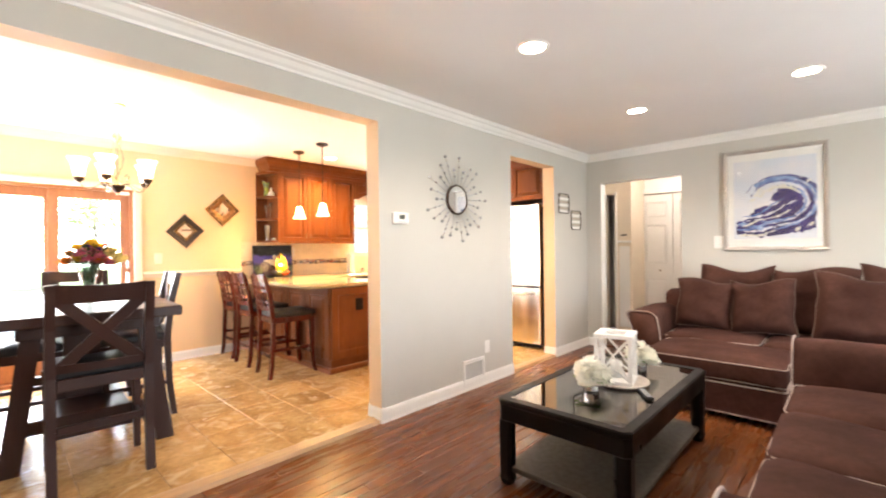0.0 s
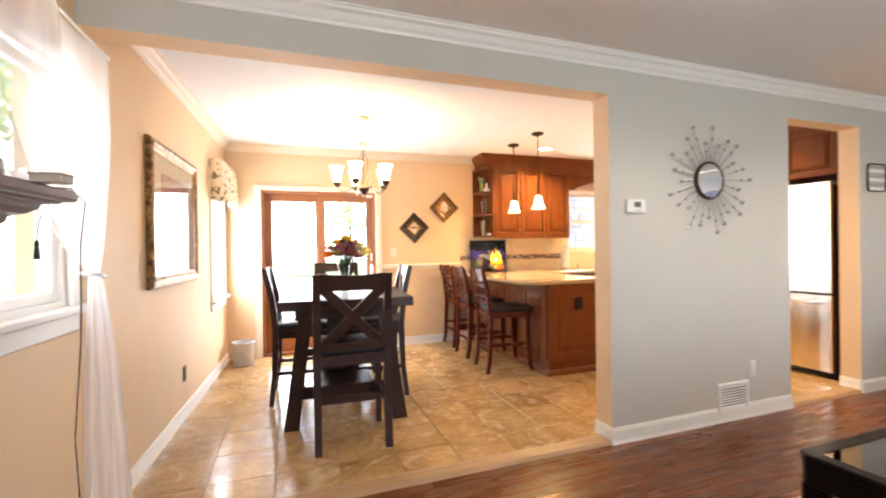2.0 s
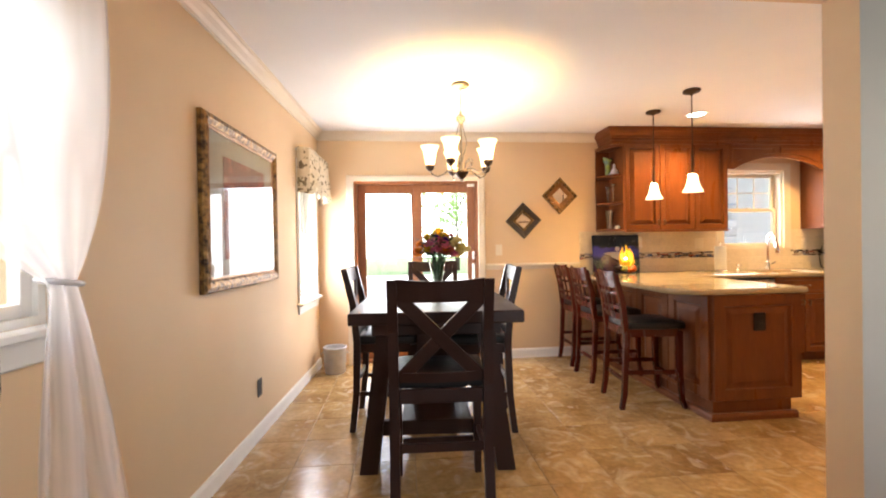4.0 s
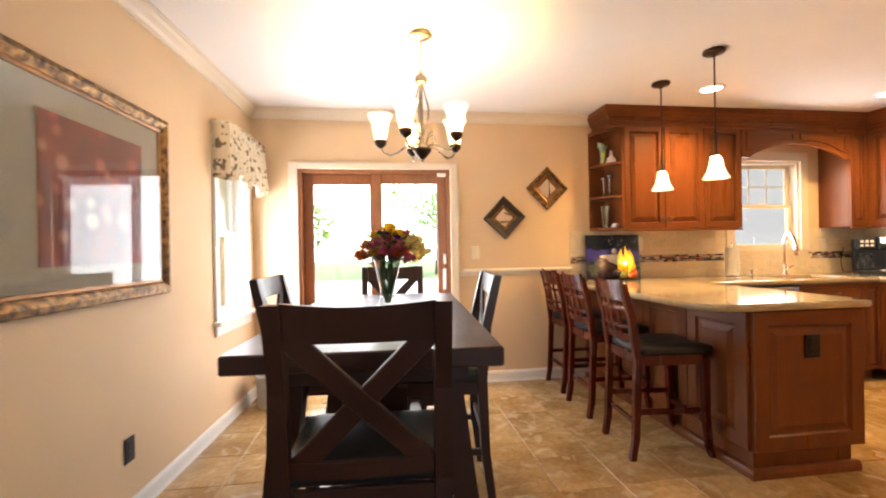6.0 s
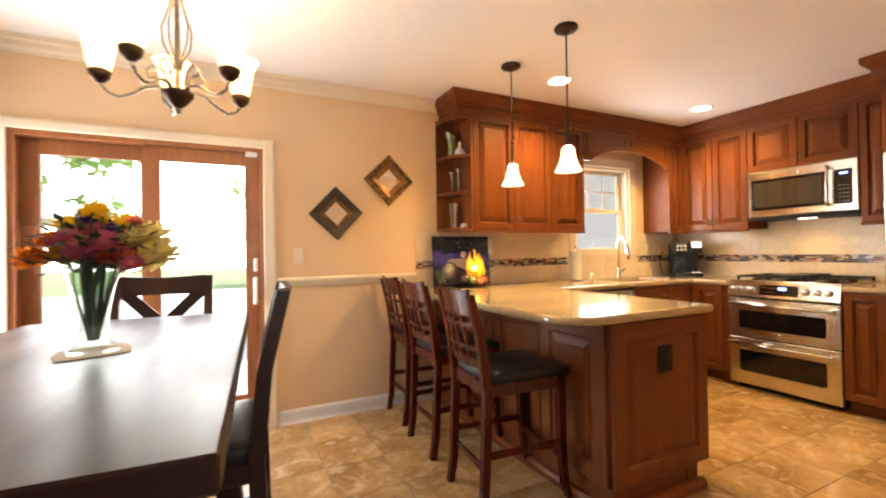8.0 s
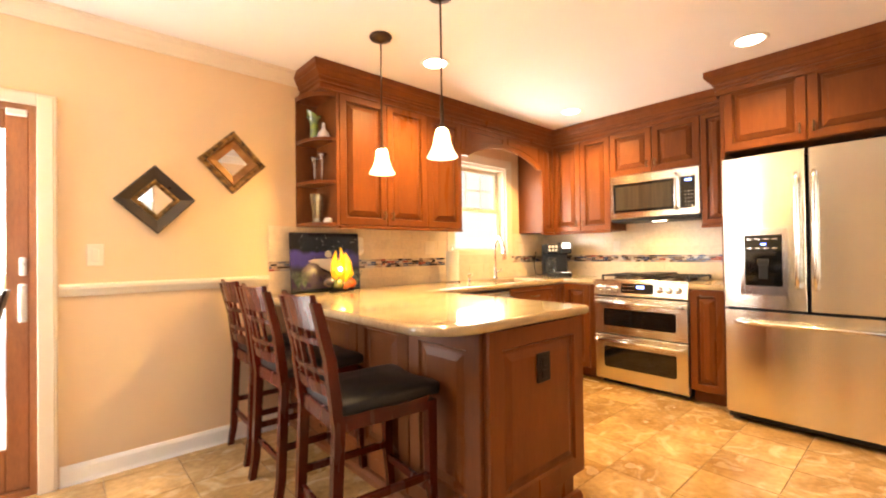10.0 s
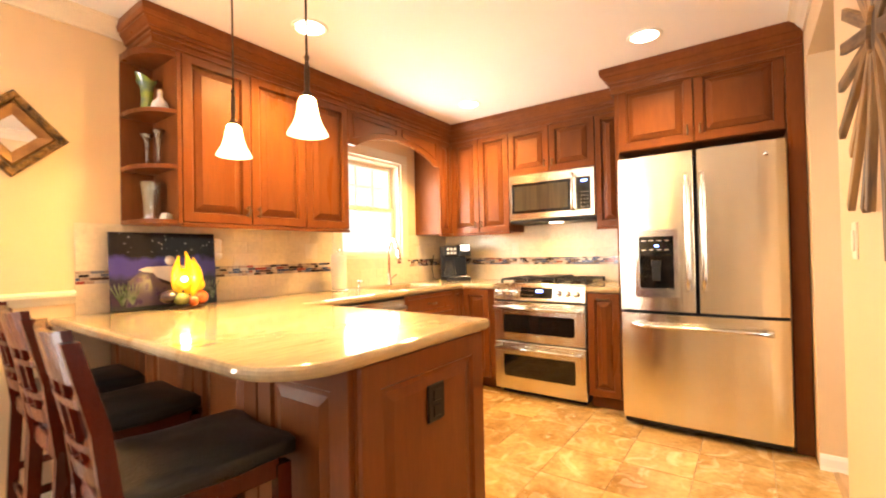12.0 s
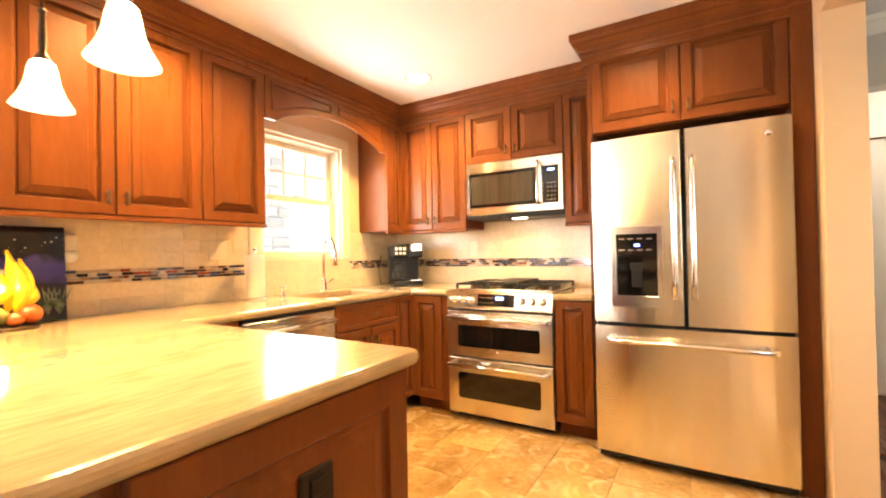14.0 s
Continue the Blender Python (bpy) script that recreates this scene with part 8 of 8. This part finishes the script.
# ---- hall behind the opening ----
HX = 6.85
wall("wall_hall_back", "white-panelled back wall of the hall", "x", HX, HX + 0.1, (0.2, 4.2, -0.1, CEIL + 0.02), [], ["trim", "trim"])
wall("wall_hall_south", "cream hall wall", "y", 0.75, 0.85, (EAST + 0.12, HX, -0.1, CEIL + 0.02), [], ["cream_trim", "cream_trim"])
wall("wall_hall_north", "cream hall wall", "y", 2.98, 3.08, (EAST + 0.12, HX, -0.1, CEIL + 0.02), [], ["cream_trim", "cream_trim"])
wall("wall_hall_side", "white hall wall with a narrow dark doorway", "x", 6.30, 6.40, (2.44, 2.98, -0.1, CEIL + 0.02), [(2.675, 2.80, -1, 2.035)], ["cream_trim", "cream_trim"])
# near-black colour puts the shade of the room behind the doorway into its wall
M["room_shade"] = material("room_shade_colour", (0.05, 0.05, 0.06), 0.9)
wall("wall_dark_room", "wall coloured near-black for the shade in the room beyond the hall doorway", "y", 2.44, 2.50, (6.40, HX, -0.1, CEIL + 0.02), [], ["cream_trim", "room_shade"])
b = Build()
b.box(EAST + 0.1, 0.7, CEIL, HX + 0.1, 4.2, CEIL + 0.12)
solid("ceiling_hall", b, "ceiling", "flat white hall ceiling", "ceiling", kind="structure")
b = Build()
b.box(EAST + 0.1, 0.7, -0.2, HX + 0.1, 4.2, -0.001)
solid("floor_hall", b, "plank", "dark oak hall floor", "floor", kind="structure")
b = Build()
for y0, y1, z0, z1 in ((2.50, 2.56, 0, 2.085), (1.506, 1.566, 0, 2.085), (1.506, 2.56, 2.085, 2.145)):
    b.box(EAST + 0.12, y0, z0, EAST + 0.137, y1, z1, 0.004)
solid("trim_hall_casing", b, "trim", "white casing on the hall side of the opening", "trim", kind="structure")
# ledge and casing on the hall wall
post = thing("hall_panelling", "white panelling on the hall wall with a small ledge", "panelling", pose(6.30, 2.555, 0))
part("ledge", Build().box(-0.03, -0.115, 1.33, -0.002, 0.08, 1.36, 0.004), "trim", post)
part("panel", Build().box(-0.012, -0.09, 0.12, -0.001, 0.06, 1.28, 0.003), "trim", post)
part("dark_slot", Build().box(-0.012, -0.05, 1.43, -0.001, 0.03, 1.45, 0.002), "black_plastic", post)
b = Build()
b.box(6.283, 2.64, 0, 6.299, 2.675, 2.07, 0.003)
b.box(6.283, 2.80, 0, 6.299, 2.86, 2.07, 0.003)
solid("trim_hall_doorway", b, "trim", "white casing round the narrow doorway", "trim", kind="structure")
# bifold closet doors
for i in range(3):
    y1 = 2.50 - 0.46 * i
    d = thing("closet_door", "white six-panel bifold closet door, closed", "door", pose(HX - 0.03, y1 - 0.228, 0.02, 0, 0, -90), group="hall closet doors")
    part("leaf", Build().box(-0.225, 0, 0, 0.225, 0.028, 2.02, 0.003), "trim", d)
    for z0, z1 in ((0.12, 0.78), (0.98, 1.58), (1.68, 1.92)):
        part("panel", Build().panel(0.30, z1 - z0, steps=((0, 0), (0.0, 0.008), (0.012, 0.008), (0.02, -0.001), (0.03, 0.001), (0.05, 0.007))), "trim", d, m=pose(0, 0, z0))
    part("knob", Build().lathe([(0.006, 0), (0.008, 0.02), (0.016, 0.028), (0.014, 0.038), (0, 0.04)], 12, pose(0.06, 0, 0.9, 90)), "nickel", d)
b = Build()
b.box(HX - 0.05, 1.1, 2.05, HX - 0.001, 2.51, 2.12, 0.004)
b.box(HX - 0.05, 2.505, 0, HX - 0.001, 2.58, 2.12, 0.004)
solid("trim_closet_casing", b, "trim", "white casing round the closet doors", "trim", kind="structure")
b = Build()
b.box(HX - 0.045, 1.1, 2.041, HX - 0.02, 2.5, 2.049)
solid("closet_track", b, "bronze", "dark metal track above the closet doors", "track")
# ceiling light added out of view to brighten the hall
hl = thing("hall_light", "added round ceiling light, out of view, that brightens the hall", "ceiling light", pose(6.15, 1.75, CEIL))
part("bowl", Build().lathe([(0.14, 0.0), (0.145, -0.012), (0.12, -0.05), (0.06, -0.075), (0, -0.08)], 24), "lampglass", hl, "lit opal bowl")
lamp("added_hall_bulb", "POINT", pose(6.15, 1.75, CEIL - 0.2), 2.8, (1.0, 0.89, 0.8), 0.08)

# ---- garden ----
b = Build()
b.box(-400, -400, -0.6, 400, 400, -0.22)
solid("ground", b, "lawn", "mown garden lawn reaching the horizon", "ground", kind="structure")
b = Build()
b.box(-6.0, NORTH + 0.18, -0.22, 9.0, NORTH + 16, -0.12, 0.01)
solid("pavement_patio", b, "patio", "pale stone garden patio", "patio", kind="structure")


def leaf_cloud(b, c, r, n, rnd, size=0.09):
    for i in range(n):
        d = Vector((rnd.gauss(0, 1), rnd.gauss(0, 1), rnd.gauss(0, 1))).normalized()
        p = Vector(c) + d * r * rnd.uniform(0.45, 1.0) ** 0.6
        u = Vector((rnd.gauss(0, 1), rnd.gauss(0, 1), rnd.gauss(0, 0.6))).normalized()
        w = u.cross(d).normalized() * size * rnd.uniform(0.35, 0.6)
        u *= size * rnd.uniform(0.7, 1.3)
        b.add([p - u, p + w, p + u, p - w], [(0, 1, 2, 3)])


def tree(x, y, h, r, seed, label):
    rnd = random.Random(seed)
    ob = thing("tree", label, "tree", pose(x, y, -0.23))
    b = Build()
    b.tube([(0, 0, 0), (0.05, 0.03, h * 0.3), (0.0, 0.1, h * 0.6), (0.08, 0.05, h * 0.9)], [0.17, 0.13, 0.09, 0.03], 9)
    for i in range(6):
        a = i * 1.1 + rnd.random()
        z = h * (0.35 + 0.09 * i)
        b.tube([(0.02, 0.05, z), (0.5 * r * math.cos(a), 0.5 * r * math.sin(a), z + 0.3 * r), (0.95 * r * math.cos(a), 0.95 * r * math.sin(a), z + 0.42 * r)], [0.06, 0.035, 0.012], 6)
    part("trunk", b, "bark", ob)
    b = Build()
    for i in range(14):
        a, q = rnd.random() * 6.28, r * math.sqrt(rnd.random())
        leaf_cloud(b, (q * math.cos(a), q * math.sin(a), h * rnd.uniform(0.42, 1.05)), r * rnd.uniform(0.25, 0.42), 170, rnd, 0.11)
    part("crown", b, "leaf", ob, "green leafy crown", kind="stuff")


tree(-2.6, 13.5, 4.5, 1.5, 1, "leafy garden tree beyond the patio")
tree(3.6, 27.0, 5.0, 2.6, 7, "tall leafy tree at the end of the garden")
tree(-7.4, 3.4, 4.4, 2.2, 3, "leafy tree beyond the side lawn")
tree(-4.0, 6.6, 4.0, 1.5, 4, "leafy tree beside the dining window")
tree(-8.2, 0.6, 4.8, 2.4, 5, "leafy tree behind the side fence")


def shrub(x, y, r, seed):
    rnd = random.Random(seed)
    ob = thing("shrub", "rounded green shrub in the garden", "shrub", pose(x, y, -0.23), group="garden shrubs")
    b = Build()
    for i in range(4):
        a = i * 1.57
        b.tube([(0, 0, 0), (0.3 * r * math.cos(a), 0.3 * r * math.sin(a), r * 0.5), (0.5 * r * math.cos(a), 0.5 * r * math.sin(a), r)], [0.02, 0.014, 0.006], 5)
    part("stems", b, "bark", ob)
    b = Build()
    for i in range(9):
        a, q = rnd.random() * 6.28, 0.6 * r * math.sqrt(rnd.random())
        leaf_cloud(b, (q * math.cos(a), q * math.sin(a), r * rnd.uniform(0.4, 1.1)), r * 0.45, 110, rnd, 0.07)
    part("foliage", b, "leaf", ob, kind="stuff")


for i, (x, y, r) in enumerate(((-3.6, 3.4, 0.9), (-3.4, 4.6, 0.8), (-3.2, 5.8, 0.8), (-4.6, 2.2, 1.1), (-5.6, 1.0, 1.5), (-6.0, 2.6, 1.6), (-6.2, -0.4, 1.6))):
    shrub(x, y, r, 30 + i)

# patio table with umbrella
M["canvas"] = material("cream_canvas", (0.66, 0.62, 0.55), 0.9, var=0.15, scale=4)
um = thing("patio_umbrella", "cream canvas patio umbrella, open", "umbrella", pose(-1.9, 8.6, -0.12))
part("pole", Build().cyl((0, 0, 0), (0, 0, 2.35), 0.02, 12), "galv", um)
part("base", Build().lathe([(0, 0), (0.25, 0), (0.25, 0.04), (0.05, 0.08), (0, 0.08)], 20), "galv", um)
b = Build()
b.lathe([(0.02, 2.4), (0.7, 2.18), (1.35, 1.88), (1.35, 1.74), (1.33, 1.74), (1.33, 1.87), (0.7, 2.165), (0.0, 2.385)], 8, smooth=False)
part("canopy", b, "canvas", um)
pt = thing("patio_table", "round white patio table on the terrace", "table", pose(0.1, 8.3, -0.12))
part("tabletop", Build().lathe([(0, 0.7), (0.55, 0.7), (0.56, 0.715), (0.55, 0.73), (0, 0.73)], 28), "galv", pt)
for i in range(4):
    a = radians(45 + 90 * i)
    part("leg", Build().tube([(0.4 * math.cos(a), 0.4 * math.sin(a), 0), (0.3 * math.cos(a), 0.3 * math.sin(a), 0.7)], 0.018, 8), "galv", pt)

# neighbouring stone house seen through the kitchen window
nb = thing("neighbour_house", "neighbouring house of rough pale stone", "house", pose(5.5, 9.2, -0.23))
part("wall", Build().box(-2.6, 0.006, 0, 3.5, 4, 5.2), "mortar", nb)
part("roof", Build().prism([(-0.4, 5.15), (4.4, 5.15), (2.0, 6.9)], "x", -2.9, 3.8), "bark", nb)
rnd = random.Random(77)
shared = []
for k in range(6):
    w, h = (0.2, 0.28, 0.36, 0.24, 0.42, 0.31)[k], 0.16
    shared.append((w, Build().box(-w / 2 + 0.008, -0.02, 0.008, w / 2 - 0.008, 0.065, h - 0.008, 0.02).mesh("stone")))
for me_w, me in shared:
    me.materials.append(M["stone"])
for row in range(15):
    x = -2.2 + 0.1 * rnd.random()
    while x < 1.2:
        w, me = rnd.choice(shared)
        st = part("stone", me, "stone", nb, m=pose(x + w / 2, rnd.uniform(-0.015, 0.015), 0.8 + row * 0.16))
        x += w

# glowing boards added far out, so the view outside burns out to white
M["haze"] = material("glowing_backdrop", (0.8, 0.85, 0.8), 1.0, glow=((0.95, 1.0, 0.93), 2.5), var=0.3, scale=0.1)
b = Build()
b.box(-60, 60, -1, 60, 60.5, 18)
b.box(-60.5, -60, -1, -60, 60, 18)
solid("backdrop", b, "haze", "added glowing boards that turn the distance beyond the gardens white", "backdrop", kind="structure")

# ---- pieces: floor tiles, planks, wall tiles ----
def piece(name, me, parent, m):
    ob = new(name, me)
    ob.parent = parent
    ob.matrix_parent_inverse = parent.matrix_basis.inverted()
    ob.matrix_basis = m
    return ob


def tile_mesh(name, w, h, t, c, mat):
    """A slab w x h in the x y plane, top at z 0, edges eased by c."""
    b = Build()
    b.loops([[(-w / 2, -h / 2, -t), (w / 2, -h / 2, -t), (w / 2, h / 2, -t), (-w / 2, h / 2, -t)], [(-w / 2, -h / 2, -c), (w / 2, -h / 2, -c), (w / 2, h / 2, -c), (-w / 2, h / 2, -c)],
             [(-w / 2 + c, -h / 2 + c, 0), (w / 2 - c, -h / 2 + c, 0), (w / 2 - c, h / 2 - c, 0), (-w / 2 + c, h / 2 - c, 0)]], base=False)
    me = b.mesh(name)
    me.materials.append(M[mat])
    return me


P, J = 0.34, 0.004
rnd = random.Random(21)
meshes = {}
x0s = [-0.01 + P * k for k in range(-3, 17)]
y0s = [3.03 + P * k for k in range(-1, 9)]
for x0 in x0s:
    for y0 in y0s:
        xa, xb, ya, yb = max(x0, -0.80), min(x0 + P, EAST), max(y0, LIV + 0.09), min(y0 + P, NORTH)
        if xb - xa < 0.03 or yb - ya < 0.03:
            continue
        key = (round(xb - xa, 3), round(yb - ya, 3))
        if key not in meshes:
            meshes[key] = tile_mesh("tile", key[0] - J, key[1] - J, 0.01, 0.0015, "tile")
        piece("tile", meshes[key], tile_floor, pose((xa + xb) / 2, (ya + yb) / 2, TILE_Z))

PWID = 0.083
meshes = {}
loose = Build()
y, row = -2.95, 0
count = 0
while y < LIV:
    w = min(PWID, LIV + 0.05 - y)
    x = -0.9 + 0.37 * ((row * 7) % 5) - 2.2
    while x < EAST:
        L = (0.9, 1.3, 0.7, 1.1, 1.5)[(row * 3 + int(x * 10)) % 5]
        xa, xb = max(x, -1.05), min(x + L, EAST)
        x += L
        if xb - xa < 0.05:
            continue
        if y > 0.35 and count < 300:
            key = (round(xb - xa, 2), round(w, 3))
            if key not in meshes:
                meshes[key] = tile_mesh("plank", key[0] - 0.0015, key[1] - 0.0015, 0.012, 0.0012, "plank")
            piece("plank", meshes[key], living_floor, pose((xa + xb) / 2, y + w / 2, 0))
            count += 1
        else:
            loose.box(xa + 0.001, y + 0.001, -0.011, xb - 0.001, y + w - 0.001, 0.0, 0.001)
    y += PWID
    row += 1
part("planks_far", loose, "plank", living_floor, kind="stuff")

# tiled splashback
M["wall_tile"] = material("cream_wall_tile", (0.74, 0.62, 0.44), 0.3, var=0.5, scale=5, tint=(0.68, 0.545, 0.365), object_random=0.035, fine=0.06, coat=0.2)
M["wall_grout"] = material("wall_grout", (0.72, 0.60, 0.43), 0.9, var=0.2, scale=20)
TL_, TZ_ = 0.20, 0.0772


def mosaic_material():
    m = bpy.data.materials.new("glass_mosaic_strips")
    m.use_nodes = True
    nodes, links = m.node_tree.nodes, m.node_tree.links
    b = nodes["Principled BSDF"]
    b.inputs["Roughness"].default_value = 0.1
    geo = nodes.new("ShaderNodeNewGeometry")
    ramp = nodes.new("ShaderNodeValToRGB")
    ramp.color_ramp.interpolation = "CONSTANT"
    el = ramp.color_ramp.elements
    el[0].color, el[1].position, el[1].color = (0.02, 0.012, 0.012, 1), 0.9, (0.55, 0.47, 0.40, 1)
    for p, c in ((0.17, (0.09, 0.045, 0.035)), (0.30, (0.035, 0.06, 0.14)), (0.42, (0.40, 0.27, 0.20)), (0.58, (0.30, 0.05, 0.035)), (0.68, (0.20, 0.20, 0.24)), (0.78, (0.46, 0.36, 0.28))):
        e = el.new(p)
        e.color = (*c, 1)
    links.new(geo.outputs["Random Per Island"], ramp.inputs[0])
    links.new(ramp.outputs[0], b.inputs["Base Color"])
    return m


M["mosaic"] = mosaic_material()


def splashback(name, label, m, length, z_top, z_low=CT, skip=None):
    """Tiles on a wall: local x along it, face towards -y."""
    ob = thing(name, label, "wall tiles", m, kind="structure")
    b = Build()
    if skip:
        s0, s1, sz0 = skip
        b.box(0, -0.008, z_low, s0, -0.001, z_top)
        b.box(s1, -0.008, z_low, length, -0.001, z_top)
        b.box(s0, -0.008, z_low, s1, -0.001, sz0)
    else:
        b.box(0, -0.008, z_low, length, -0.001, z_top)
    part("backing", b, "wall_grout", ob)
    rows = [(z_low, z_low + 0.072), (z_low + 0.072, 1.078)]
    z = 1.150
    while z < z_top - 0.01:
        rows.append((z, min(z + TZ_, z_top)))
        z += TZ_
    for k, (z0, z1) in enumerate(rows):
        x = -TL_ * 0.5 * (k % 2)
        while x < length:
            spans = [(max(0, x), min(length, x + TL_))]
            if skip and z1 > skip[2] + 0.005:
                a, c = spans[0]
                spans = [(a, min(c, skip[0])), (max(a, skip[1]), c)]
            for a, c in spans:
                if c - a > 0.012:
                    key = (round(c - a, 3), round(z1 - z0, 3))
                    if key not in wt:
                        wt[key] = tile_mesh("tile", key[0] - 0.002, key[1] - 0.002, 0.004, 0.0008, "wall_tile")
                    part("tile", wt[key], "wall_tile", ob, m=pose((a + c) / 2, -0.0100, (z0 + z1) / 2, 90))
            x += TL_
    mo = Build()
    r = random.Random(len(name) + int(length * 10))
    for k in range(4):
        x = -0.03 * k
        z0 = 1.081 + k * 0.0168
        while x < length:
            L = r.uniform(0.022, 0.06)
            a, c = max(0, x), min(length, x + L)
            x += L
            if skip and c > skip[0] and a < skip[1]:
                continue
            if c - a > 0.008:
                mo.box(a + 0.001, -0.013, z0 + 0.001, c - 0.001, -0.006, z0 + 0.0155)
    part("mosaic_strip", mo, "mosaic", ob, "band of dark, blue and red glass strips", kind="stuff")


wt = {}
splashback("wall_tiles_north", "cream tiled splashback with a glass mosaic band", pose(2.23, NORTH, 0), EAST - 2.23, 1.389, skip=(1.61, 2.54, 1.17))
splashback("wall_tiles_east", "cream tiled splashback behind the range", pose(EAST, NORTH - 0.013, 0, 0, 0, -90), NORTH - 0.013 - 3.868, 1.45)
